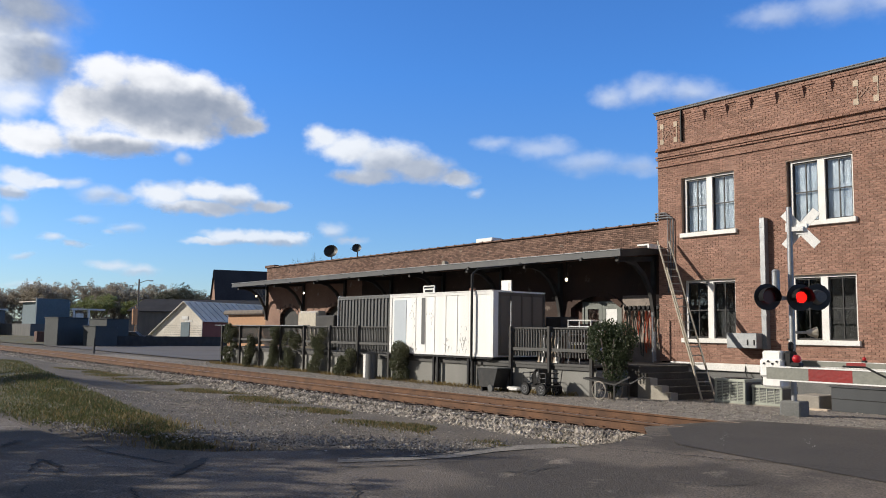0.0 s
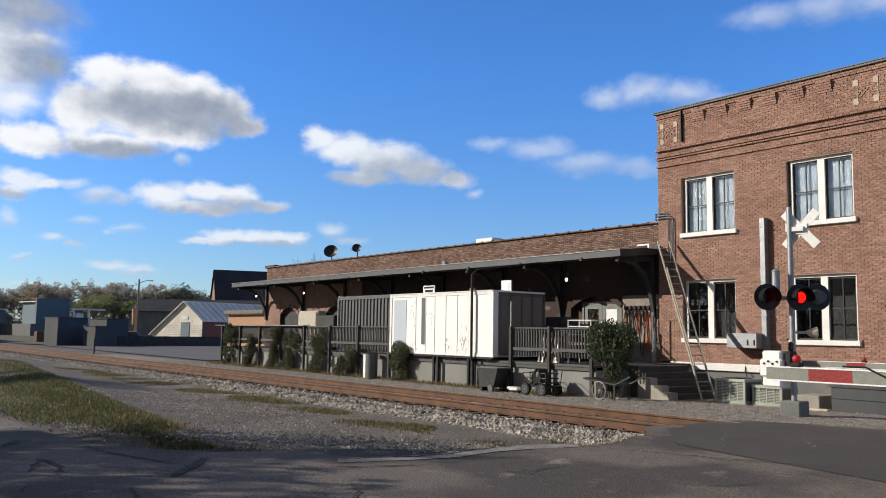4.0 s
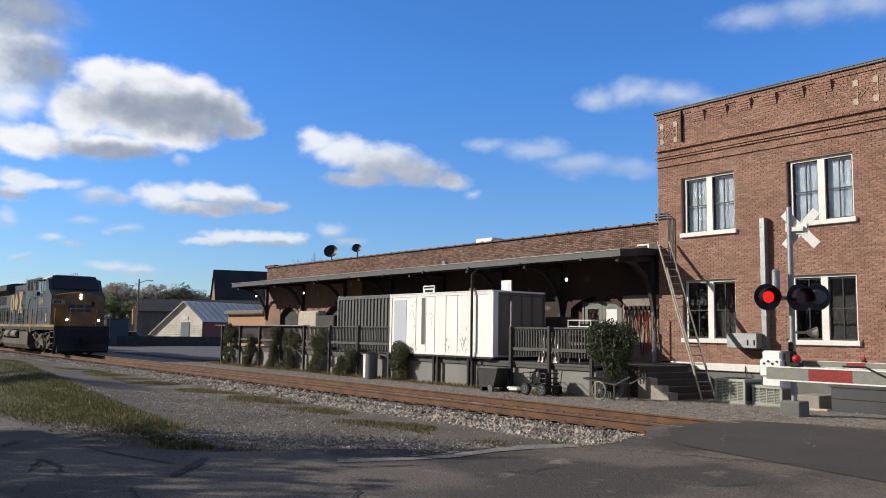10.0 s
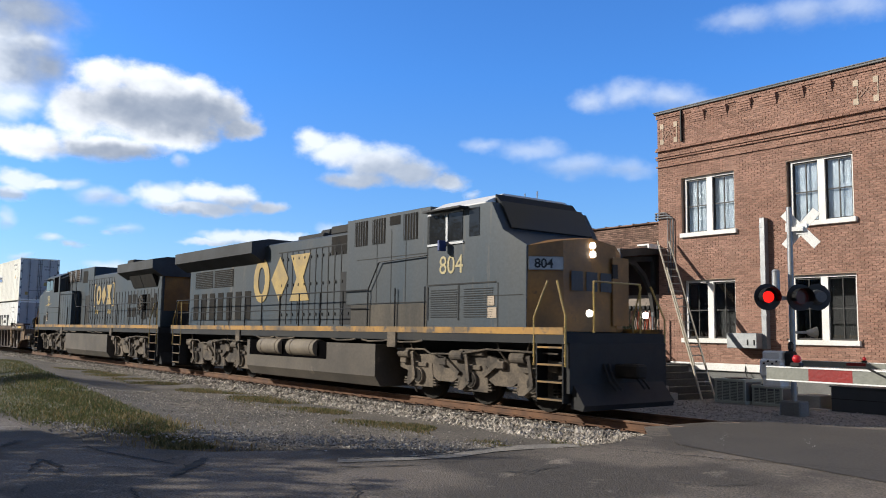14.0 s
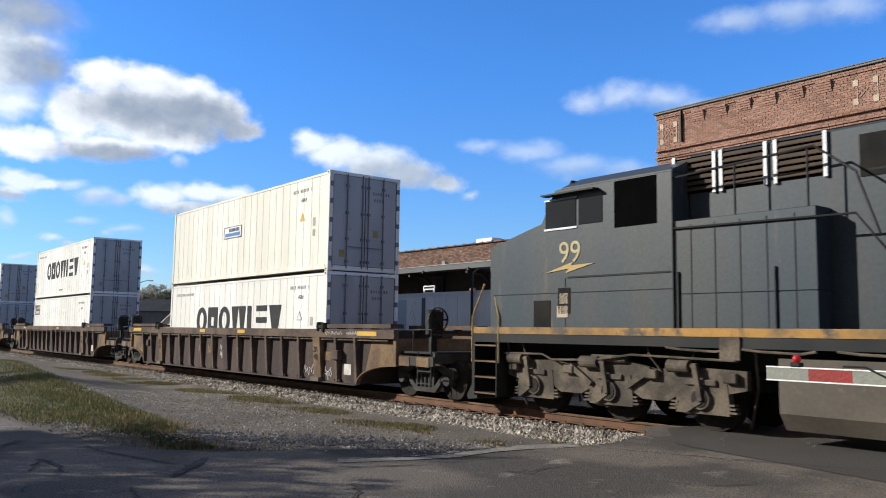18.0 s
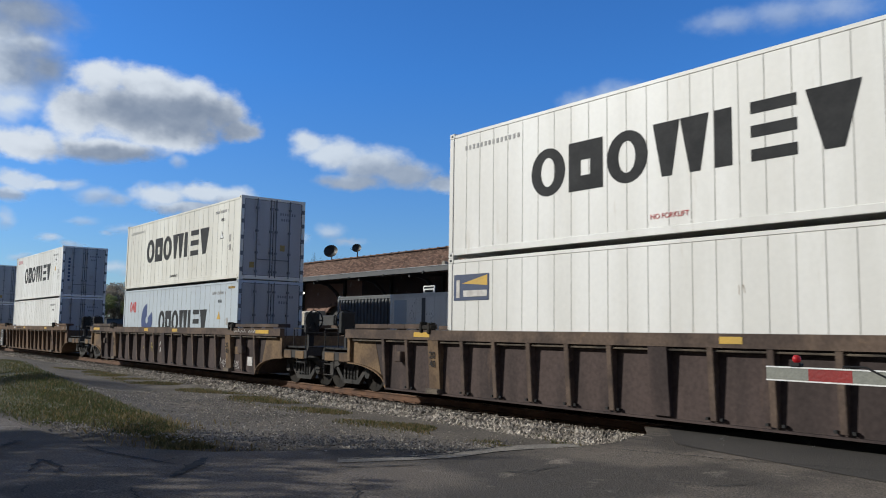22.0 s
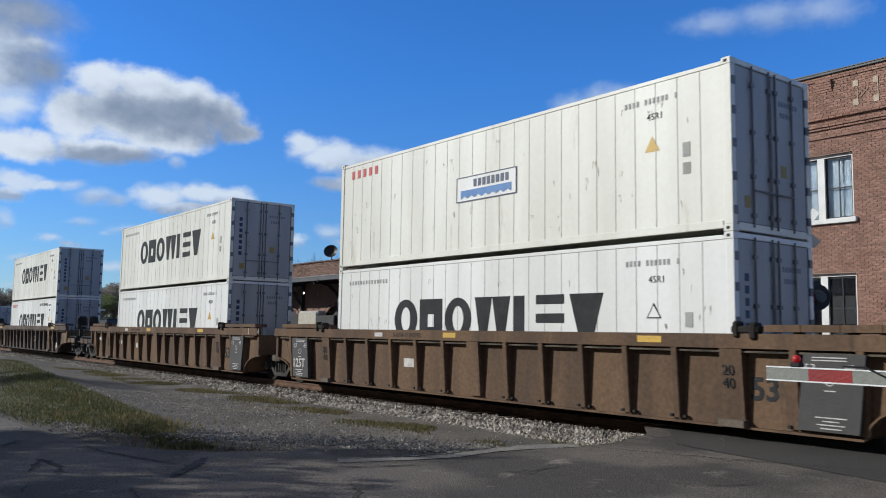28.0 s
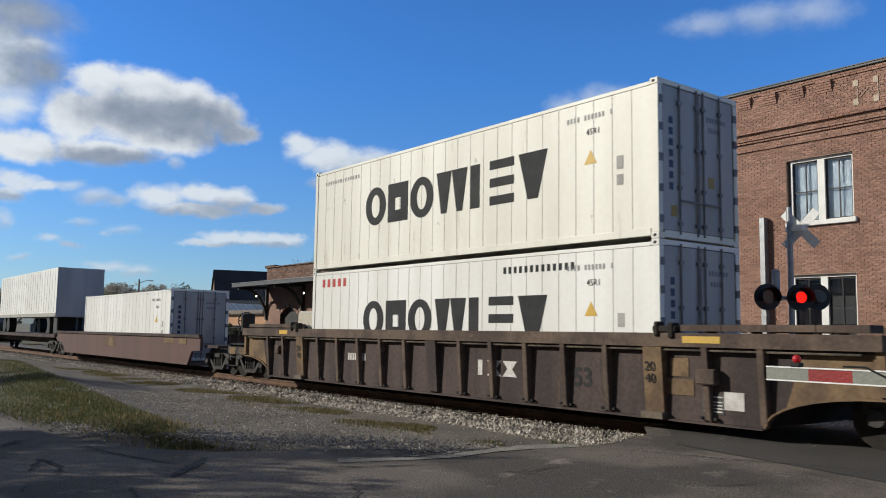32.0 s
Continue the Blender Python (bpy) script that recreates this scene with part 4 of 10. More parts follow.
dd = thing("double_door", (-20.7, DY + 0.15, 0.67), "", "")
dd.parent = depot
part("door_frame", boxes((-0.95, -0.87, 0, 0.1, 0, 2.05), (0.87, 0.95, 0, 0.1, 0, 2.05), (-0.95, 0.95, 0, 0.1, 2.05, 2.13)), M["door_teal"], dd, "grey-green door frame")
for s in (-1, 1):
    x0, x1 = (-0.865, -0.01) if s < 0 else (0.01, 0.865)
    leaf = part("door_leaf", boxes((x0, x0 + 0.16, 0.03, 0.08, 0, 2.04), (x1 - 0.16, x1, 0.03, 0.08, 0, 2.04), (x0 + 0.16, x1 - 0.16, 0.03, 0.08, 1.85, 2.04), (x0 + 0.16, x1 - 0.16, 0.03, 0.08, 0, 0.9)),
                M["door_teal"], dd)
    part("door_pane", boxes((x0 + 0.16, x1 - 0.16, 0.05, 0.06, 0.9, 1.85)), M["white_bright"] if s > 0 else M["pane"], leaf, "papered-over pane" if s > 0 else "")

# canopy on curved brackets
CY0, CZ0, CZ1 = 8.4, 4.36, 4.62
canopy = thing("platform_canopy", (0, 0, 0), "long dark grey canopy along the depot on curved brackets", "canopy")
bm = bmesh.new()
prism_x(bm, [(CY0, CZ0 - 0.06), (DY, CZ1 - 0.06), (DY, CZ1), (CY0, CZ0)], -48.6, -17.9)
part("roof_deck", bm, M["tar"], canopy)
part("fascia", boxes((-48.62, -17.88, CY0 - 0.045, CY0 - 0.002, CZ0 - 0.20, CZ0 + 0.02)), M["canopy_edge"], canopy, "grey fascia board")
part("drip_edge", boxes((-48.64, -17.86, CY0 - 0.075, CY0 + 0.05, CZ0 + 0.022, CZ0 + 0.04)), M["galv"], canopy)
bm = bmesh.new()
prism_x(bm, [(CY0, CZ0 - 0.22), (DY, CZ1 - 0.24), (DY, CZ1 + 0.02), (CY0, CZ0 + 0.02)], -17.895, -17.86)
part("end_board", bm, M["dark_wood"], canopy)
part("end_flashing", boxes((-18.3, -17.8, DY - 0.75, DY - 0.01, CZ1 + 0.0, CZ1 + 0.05), (-17.86, -17.8, DY - 0.75, DY - 0.16, CZ1 - 0.1, CZ1 + 0.0)), M["white_bright"], canopy, "white metal flashing")
rafter = bmesh.new()
prism_x(rafter, [(CY0 + 0.02, CZ0 - 0.22), (DY, CZ1 - 0.24), (DY, CZ1 - 0.062), (CY0 + 0.02, CZ0 - 0.062)], -0.04, 0.04)
rafter = mesh_of("rafter", rafter, M["dark_wood"])
for i in range(34):
    share("rafter", rafter, canopy, pose(-48.3 + 0.915 * i, 0, 0))
brk = bmesh.new()
pts = [(DY - 0.06, 2.35), (DY - 0.22, 3.0), (DY - 0.6, 3.6), (DY - 1.1, 3.98), (DY - 1.75, 4.14)]
for p, q in zip(pts, pts[1:]):
    bar(brk, (0, *p), (0, *q), 0.14, 0.14)
box(brk, -0.07, 0.07, DY - 0.14, DY - 0.003, 2.2, 4.3)
bar(brk, (0, DY - 0.2, 4.2), (0, CY0 + 0.1, 4.08), 0.14, 0.16)
brk = mesh_of("bracket", brk, M["dark_wood"])
for x in (-48.0, -43.2, -38.6, -34.2, -30.0, -26.0, -22.6, -18.15):
    share("bracket", brk, canopy, pose(x, 0, 0))
lampm = mesh_of("hanging_bulb", boxes((-0.04, 0.04, -0.04, 0.04, -0.12, 0), bev=0.015), M["lamp_warm"])
for x, y, z in ((-46.9, 9.2, 3.66), (-41.3, 9.4, 3.70), (-21.2, 9.3, 3.62)):
    b = share("bulb", lampm, canopy, pose(x, y, z))
    part("cord", boxes((-0.008, 0.008, -0.008, 0.008, 0, 0.6)), M["black"], b)
bm = boxes(*[(-44 + 3.05 * i - 0.05, -44 + 3.05 * i + 0.05, CY0 - 0.09, CY0 - 0.046, CZ0 - 0.27, CZ0 - 0.15) for i in range(9)])
part("gutter_brackets", bm, M["dark_metal"], canopy)

# platform
plat = thing("platform", (0, 0, 0), "raised concrete platform with a grey painted front wall", "platform")
part("wall", boxes((-42.9, -16.4, 5.5, 5.75, -0.5, 0.52)), M["plat_paint"], plat, "grey painted block wall")
part("wall_end", boxes((-16.65, -16.4, 5.75, DY, -0.5, 0.52)), M["plat_paint"], plat)
part("wall_west", boxes((-42.9, -42.65, 5.75, DY, -0.5, 0.52)), M["grey_conc"], plat)
deck_board = mesh_of("deck_board", boxes((-0.068, 0.068, 5.42, DY - 0.004, 0.602, 0.67)), M["grey_wood"])
for i in range(188):
    share("deck_board", deck_board, plat, pose(-42.8 + 0.1405 * i, 0, 0))
part("rim_joist", boxes((-42.92, -16.38, 5.44, 5.50, 0.50, 0.60)), M["grey_wood"], plat)


# ---- things on and before the platform ----
def railing(name, x0, x1, y, gap=0.118):
    r = thing(name, (0, 0, 0), "dark grey wooden railing along the platform edge", "railing", "platform railings")
    part("top_rail", boxes((x0, x1, y - 0.06, y + 0.09, 1.72, 1.765), bev=0.006), M["grey_wood"], r)
    part("upper_rail", boxes((x0, x1, y - 0.018, y + 0.018, 1.62, 1.718)), M["grey_wood"], r)
    part("bottom_rail", boxes((x0, x1, y - 0.10, y - 0.058, 1.03, 1.13)), M["grey_wood"], r)
    bal = mesh_of("baluster", boxes((-0.018, 0.018, -0.055, -0.019, 0.86, 1.70)), M["grey_wood"])
    n_ = int((x1 - x0) / gap)
    for i in range(n_):
        share("baluster", bal, r, pose(x0 + (i + 0.5) * gap, y, 0))
    post = mesh_of("post", boxes((-0.055, 0.055, -0.16, -0.06, -0.32, 1.80), bev=0.006), M["dark_wood"])
    k = max(1, round((x1 - x0) / 2.2))
    for i in range(k + 1):
        share("post", post, r, pose(x0 + (x1 - x0) * i / k, y, 0))
    return r


railing("platform_railing", -42.8, -26.85, 5.47)
railing("platform_railing", -19.9, -16.45, 5.47)
one("counter_shelf", boxes((-43.6, -33.6, 5.25, 5.60, 1.766, 1.80), bev=0.005), M["galv"], "long pale counter shelf on the railing", "shelf")

wc = thing("white_storage_container", (-23.7, 6.5, 0.67), "white painted storage container with worn streaks on the platform", "container")
part("skids", boxes(*[(x, x + 0.15, -1.2, 1.2, 0, 0.10) for x in (-2.9, -1.0, 0.9, 2.7)]), M["black"], wc)
part("shell", boxes((-3.0, 3.0, -1.20, 1.20, 0.10, 2.30), bev=0.02), M["white_worn"], wc, "worn white sheet sides")
part("edge_rail", boxes((-3.02, 3.02, -1.225, -1.203, 0.10, 0.20), (-3.02, 3.02, -1.225, -1.203, 2.2, 2.31), (-3.02, -2.9, -1.225, -1.203, 0.2, 2.2), (2.9, 3.02, -1.225, -1.203, 0.2, 2.2), (-3.0, 3.0, -1.25, 1.22, 2.301, 2.33)), M["white_bright"], wc)
part("panel_batten", boxes(*[(x, x + 0.02, -1.215, -1.203, 0.2, 2.2) for x in (-1.35, -0.75, -0.2, 0.45, 1.1, 1.9)]), M["white_trim"], wc)
part("peeled_strip", boxes((-0.98, -0.74, -1.213, -1.203, 0.45, 2.15)), M["grey_metal"], wc, "grey strip of peeled paint")
rp = random.Random(21)
bm = bmesh.new()
for k in range(90):
    cx, cz = ((-1.55, 1.6), (-0.35, 1.5), (1.45, 0.75), (1.5, 0.55), (-1.6, 0.4), (0.6, 0.5))[k % 6]
    xa, za = rp.gauss(cx, 0.14), min(2.1, max(0.3, rp.gauss(cz, 0.3 if k % 6 < 2 else 0.16)))
    bar(bm, (xa, -1.2045, za), (xa + rp.gauss(0, 0.03), -1.2045, za - rp.uniform(0.02, 0.16)), 0.002, rp.uniform(0.004, 0.02))
part("peeled_flecks", bm, M["grey_metal"], wc, "flecks of peeled paint")["kind"] = "stuff"
part("faded_panel", boxes((-2.75, -1.95, -1.213, -1.203, 0.28, 2.1)), M["cont_blue"], wc, "faded pale panel")
# cover added over the white shell to carry the shaded tone
part("end_cover", boxes((3.002, 3.02, -0.98, 1.19, 0.16, 2.27)), M["end_shade"], wc, "end wall with its shade painted grey-brown")
part("end_glass", boxes(*[(3.021, 3.032, y, y + 0.42, 0.25, 2.15) for y in (-0.9, -0.4, 0.1, 0.6)]), M["end_glass"], wc, "dull translucent end panel")
part("side_ribs", boxes(*[(3.021, 3.045, y, y + 0.05, 0.2, 2.2) for y in (-0.47, 0.03, 0.53, 1.1)]), M["end_shade"], wc)
for x in (-23.95, -23.72, -22.0, -21.8):
    one("support_post", boxes((x - 0.045, x + 0.045, 5.30, 5.39, -0.34, 0.70)), M["black"], "black steel post under the white container", "post", "posts under the container")
one("container_beam", boxes((-26.7, -20.7, 5.27, 5.42, 0.702, 0.768)), M["black"], "black steel beam under the white container", "beam")
bm = bmesh.new()
tube(bm, (-21.66, 5.17, 0.62), (-21.66, 5.17, 3.55), 0.045, 10)
path_tube(bm, [(-21.66, 5.17, 3.55), (-21.62, 5.4, 3.75), (-21.6, 8.4, 4.15)], 0.03)
one("standpipe", bm, M["black"], "dark pipe rising beside the white container", "pipe")
gb = thing("grey_storage_box", (-30.3, 7.6, 0.67), "grey corrugated metal storage box on the platform", "storage box")
part("shell", boxes((-2.2, 2.2, -1.08, 1.1, 0, 2.35)), M["grey_metal"], gb)
rib = mesh_of("rib", boxes((-0.05, 0.05, -1.13, -1.082, 0.08, 2.28), bev=0.012), M["grey_metal"])
for i in range(17):
    share("rib", rib, gb, pose(-2.08 + 0.26 * i, 0, 0))
part("top_frame", boxes((-2.25, 2.25, -1.15, 1.15, 2.352, 2.43), (-2.25, 2.25, -1.14, -1.082, 2.282, 2.35)), M["grey_metal"], gb)
bm = bmesh.new()
path_tube(bm, [(-2.33, -1.1, 0.0), (-2.33, -1.1, 2.35), (-2.2, -1.1, 2.45)], 0.05, 8)
part("white_downpipe", bm, M["galv"], gb)

can = thing("rubbish_bin", (-27.6, 5.05, ground_z(-27.6, 5.05) + 0.02), "grey cylindrical litter bin with a pale stripe", "bin")
bm = bmesh.new()
tube(bm, (0, 0, 0), (0, 0, 0.98), 0.24, 24)
part("body", bm, M["grey_metal"], can, smooth=True)
bm = bmesh.new()
tube(bm, (0, 0, 0.985), (0, 0, 1.06), 0.26, 24, 0.10)
part("lid", bm, M["dark_metal"], can, smooth=True)
part("pale_panel", boxes((-0.21, -0.05, -0.25, -0.225, 0.05, 0.95)), M["white_trim"], can)

tip = thing("tipping_cart", (-20.3, 4.95, ground_z(-20.3, 5) + 0.02), "dark plastic tipping cart on small wheels", "cart")
bm = bmesh.new()
prism(bm, [(-0.52, 0.2), (0.5, 0.2), (0.78, 1.10), (-0.66, 1.12)], -0.42, 0.42)
part("tub", bm, M["dark_metal"], tip)
part("rim", boxes((-0.72, 0.84, -0.46, 0.46, 1.10, 1.15), bev=0.01), M["grey_conc"], tip)
bm = bmesh.new()
for s in (-1, 1):
    tube(bm, (0.35, s * 0.40, 0.17), (0.35, s * 0.5, 0.17), 0.17, 18)
part("wheels", bm, M["grey_conc"], tip)
part("foot", boxes((-0.45, -0.35, -0.38, 0.38, 0.0, 0.26)), M["black"], tip)

cart = thing("pump_cart", (-17.9, 4.75, ground_z(-17.9, 4.75) + 0.02), "small four-wheeled cart carrying an engine", "cart")
part("bed", boxes((-0.62, 0.62, -0.32, 0.32, 0.30, 0.36)), M["black"], cart)
for x in (-0.42, 0.42):
    for y in (-0.38, 0.38):
        bm = bmesh.new()
        tube(bm, (x, y - 0.05, 0.22), (x, y + 0.05, 0.22), 0.22, 20)
        wh = part("wheel", bm, M["black"], cart)
        bm = bmesh.new()
        tube(bm, (x, y - 0.056, 0.22), (x, y + 0.056, 0.22), 0.045, 12)
        for k in range(16):
            t0, t1 = k * math.pi / 8, (k + 1) * math.pi / 8
            bar(bm, (x + 0.13 * math.cos(t0), y - 0.052, 0.22 + 0.13 * math.sin(t0)), (x + 0.13 * math.cos(t1), y - 0.052, 0.22 + 0.13 * math.sin(t1)), 0.02, 0.02)
        for k in range(5):
            t0 = k * math.pi * 0.4
            bar(bm, (x, y - 0.052, 0.22), (x + 0.13 * math.cos(t0), y - 0.052, 0.22 + 0.13 * math.sin(t0)), 0.012, 0.02)
        part("rim", bm, M["lock_steel"], wh)
bm = bmesh.new()
for x0, x1 in ((-0.62, -0.25), (0.15, 0.55)):
    for z in (0.45, 0.62, 0.8):
        path_tube(bm, [(x0, -0.32, z), (x1, -0.32, z), (x1, 0.32, z), (x0, 0.32, z), (x0, -0.32, z)], 0.016)
    for x in (x0, x1):
        tube(bm, (x, -0.32, 0.36), (x, -0.32, 0.82), 0.016, 6)
part("side_rails", bm, M["dark_metal"], cart)
bm = boxes((-0.2, 0.32, -0.2, 0.2, 0.36, 0.62), (-0.1, 0.2, -0.15, 0.18, 0.62, 0.80), bev=0.04)
for k in range(10):
    box(bm, -0.25 + 0.05 * k, -0.22 + 0.05 * k, -0.24, 0.2, 0.40 + 0.02 * (k % 3), 0.75 + 0.06 * (k % 4))
part("engine", bm, M["dark_metal"], cart)
part("engine_trim", boxes((-0.35, -0.24, -0.26, -0.2, 0.4, 0.7), (0.0, 0.1, -0.26, -0.22, 0.66, 0.84), bev=0.02), M["galv"], cart)
bm = bmesh.new()
path_tube(bm, [(0.62, 0, 0.36), (0.95, 0, 0.4), (1.05, 0, 0.95)], 0.02)
part("pull_handle", bm, M["dark_metal"], cart)
one("litter_pile", boxes((-19.35, -18.95, 4.75, 5.05, -0.2, -0.11), (-19.2, -18.8, 4.6, 4.85, -0.17, -0.13), (-19.6, -19.2, 4.9, 5.2, -0.18, -0.1), bev=0.03), M["white_trim"], "crumpled white sheeting on the gravel", "litter")

bar_c = thing("hand_barrow", (-15.3, 4.85, ground_z(-15.3, 4.85) + 0.02), "dark two-wheeled hand barrow with spoked wheels", "barrow")
bm = bmesh.new()
prism(bm, [(-0.55, 0.62), (0.55, 0.50), (0.55, 0.56), (-0.95, 0.72), (-0.95, 0.66)], -0.36, 0.36)
part("bed", bm, M["dark_metal"], bar_c)
for y in (-0.36, 0.36):
    bm = bmesh.new()
    bar(bm, (0.5, y, 0.55), (1.15, y, 0.85), 0.04, 0.05)
    part("handle", bm, M["dark_metal"], bar_c)
    part("leg", boxes((0.44, 0.49, y - 0.03, y + 0.02, 0.0, 0.52)), M["dark_metal"], bar_c)
part("axle", boxes((-0.2, -0.1, -0.4, 0.4, 0.29, 0.35)), M["dark_metal"], bar_c)
for y in (-0.44, 0.44):
    bm = bmesh.new()
    n_ = 20
    for k in range(n_):
        a0, a1 = 2 * math.pi * k / n_, 2 * math.pi * (k + 1) / n_
        tube(bm, (-0.15 + 0.3 * math.cos(a0), y, 0.32 + 0.3 * math.sin(a0)), (-0.15 + 0.3 * math.cos(a1), y, 0.32 + 0.3 * math.sin(a1)), 0.024, 6)
        if k % 2 == 0:
            tube(bm, (-0.15, y, 0.32), (-0.15 + 0.3 * math.cos(a0), y, 0.32 + 0.3 * math.sin(a0)), 0.006, 4)
    part("wheel", bm, M["conc"], bar_c)


def leaf_cloud(r, blobs, count, size):
    """Many small leaves within ellipsoid clumps (x, y, z, rx, ry, rz)."""
    vs, fs = [], []
    wts = [b[3] * b[4] * b[5] for b in blobs]
    for i in range(count):
        b = r.choices(blobs, wts)[0]
        while True:
            p = [r.uniform(-1, 1) for _ in range(3)]
            d = sum(q * q for q in p)
            if 0.12 < d < 1:
                break
        c = Vector((b[0] + p[0] * b[3], b[1] + p[1] * b[4], b[2] + p[2] * b[5]))
        n = Vector((r.gauss(0, 1), r.gauss(0, 1), r.gauss(0.4, 1))).normalized()
        u = n.orthogonal().normalized()
        v = n.cross(u)
        a = r.uniform(0, 6.28)
        u, v = math.cos(a) * u + math.sin(a) * v, math.cos(a) * v - math.sin(a) * u
        s = size * r.uniform(0.6, 1.4)
        k = len(vs)
        vs += [c - u * s, c - v * s * 0.45 + n * s * 0.1, c + u * s, c + v * s * 0.45 + n * s * 0.1]
        fs += [(k, k + 1, k + 2, k + 3)]
    return vs, fs


rv = random.Random(11)
VINES = [(-41.7, 0.85, 1.12), (-39.1, 0.7, 0.84), (-36.6, 0.75, 1.1), (-34.9, 0.8, 0.97), (-32.4, 0.95, 1.0), (-29.9, 0.75, 0.55), (-26.0, 0.85, 0.78)]
for x, w, h in VINES:
    vine = thing("climbing_vine", (x, 5.3, ground_z(x, 5.3) + 0.01), "dusty green vine hanging over the platform railing", "vine", "vines on the platform")
    blobs = []
    top = -0.1 + 1.75 * h
    for k in range(9):
        z = 0.15 + (top - 0.1) * k / 8
        blobs.append((rv.gauss(0, 0.26) * w + 0.06 * k, rv.uniform(-0.22, -0.02), z, rv.uniform(0.2, 0.5) * w, 0.20, rv.uniform(0.14, 0.30)))
    blobs += [(rv.uniform(-0.75, 0.75) * w, -0.05, rv.uniform(0.5, top), 0.14, 0.1, rv.uniform(0.14, 0.35)) for _ in range(5)]
    vs, fs = leaf_cloud(rv, blobs, 6000, 0.036)
    ob = new("foliage", from_lists("foliage", vs, fs, M["ivy"]))
    ob.parent = vine
    bm = bmesh.new()
    for k in range(4):
        a = rv.uniform(-0.15, 0.15)
        path_tube(bm, [(a, 0.05, 0), (a + rv.uniform(-0.1, 0.1), 0.02, top * 0.5), (a + rv.uniform(-0.2, 0.2), 0.0, top)], 0.012, 5)
    part("stem", bm, M["bark"], vine)
bush = thing("laurel_bush", (-15.6, 5.2, ground_z(-15.6, 5.2)), "dense dark green laurel bush at the platform end", "bush")
vs, fs = leaf_cloud(rv, [(-0.25, 0, 1.85, 0.5, 0.45, 0.36), (0.3, 0.1, 1.8, 0.45, 0.45, 0.38), (-0.3, 0, 1.35, 0.52, 0.42, 0.38), (0.25, 0, 1.3, 0.45, 0.4, 0.42), (0.08, 0, 0.85, 0.32, 0.3, 0.40), (0.18, -0.1, 0.45, 0.22, 0.22, 0.30), (-0.62, 0, 1.6, 0.25, 0.25, 0.25), (0.72, 0, 1.65, 0.22, 0.25, 0.25), (0.0, 0, 2.12, 0.2, 0.2, 0.16), (0.42, 0, 0.95, 0.14, 0.2, 0.45)], 8500, 0.038)
ob = new("foliage", from_lists("foliage", vs, fs, M["bush"]))
ob.parent = bush
bm = bmesh.new()
for k in range(7):
    a = k * 0.9
    path_tube(bm, [(0.05 * math.cos(a), 0.05 * math.sin(a), 0), (0.2 * math.cos(a), 0.15 * math.sin(a), 0.8), (0.5 * math.cos(a), 0.3 * math.sin(a), 1.7)], 0.02, 5)
part("stem", bm, M["bark"], bush)

# hose wall, hoses
M["old_plaster"] = paint("stained_old_plaster", (0.34, 0.29, 0.25), (0.21, 0.175, 0.15), rough=0.9, scale=1.6, fine=25, spots=(0.07, 0.055, 0.045), spot_amount=0.4)
hw = thing("plastered_wall_panel", (-18.6, DY - 0.03, 0.67), "pale weathered plaster panel behind the hoses", "wall panel")
part("plaster", boxes((-0.95, 0.72, 0, 0.028, 0.0, 2.3)), M["old_plaster"], hw)
rh = random.Random(4)
for i in range(11):
    x = -19.4 + 0.155 * i + 0.05 * math.sin(3.1 * i)
    col = ("hose_tan", "hose_dark", "hose_tan", "hose_dark")[i % 4] if i not in (4, 6, 7) else "hose_orange"
    bm = bmesh.new()
    z0 = 2.42
    l1 = rh.uniform(0.7, 1.65)
    dx, dy = rh.uniform(0.04, 0.10), rh.uniform(0.05, 0.14)
    loop = []
    for q in range(2):
        k = 1 - 0.12 * q
        loop += [(x, DY - 0.06 - 0.03 * q, z0), (x - dx * k, DY - dy - 0.05, z0 - l1 * 0.5 * k), (x - dx * 0.6, DY - dy, z0 - l1 * 0.95 * k), (x + dx * 0.6, DY - dy - 0.02, z0 - l1 * k), (x + dx * k, DY - dy, z0 - l1 * 0.5 * k)]
    path_tube(bm, loop + [(x + 0.02, DY - 0.06, z0)], 0.016, 6)
    one("coiled_hose", bm, M[col], {"hose_tan": "faded tan hose", "hose_dark": "dark green hose", "hose_orange": "orange hose"}[col] + " looped over a wall hook", "hose", "hoses on the wall")
bm = bmesh.new()
for i in range(8):
    x = -19.35 + 0.2 * i
    tube(bm, (x, DY - 0.15, 2.45), (x, DY - 0.001, 2.45), 0.02, 6)
    box(bm, x - 0.07, x + 0.07, DY - 0.14, DY - 0.05, 2.46, 2.6, bev=0.02)
one("hose_rack", bm, M["black"], "row of dark hooks and reels for hoses", "rack")
bm = bmesh.new()
tube(bm, (-17.8, 9.9, 0.6), (-17.8, 9.9, 2.35), 0.028, 8)
path_tube(bm, [(-17.95, 10.2, 0.7), (-17.95, 10.2, 1.7)], 0.05)
one("grey_conduit", bm, M["galv"], "thin grey conduit at the corner of the depot", "pipe")

# clutter behind the platform railing
rack = thing("pipe_rack", (-17.75, 5.75, 0.68), "white-painted steel pipe rack on the platform", "rack")
for x in (0.0, 0.92):
    for y in (0.0, 0.5):
        bm = bmesh.new()
        tube(bm, (x, y, 0.0), (x, y, 1.32), 0.018, 8)
        part("leg", bm, M["white_trim"], rack)
for z in (0.35, 0.62, 0.88, 1.12, 1.31):
    bm = bmesh.new()
    path_tube(bm, [(0, 0, z), (0.92, 0, z), (0.92, 0.5, z), (0, 0.5, z), (0, 0, z)], 0.016, 6)
    part("rail", bm, M["white_trim"], rack)
part("shelf", boxes((0.02, 0.90, 0.02, 0.48, 0.57, 0.585)), M["white_trim"], rack)
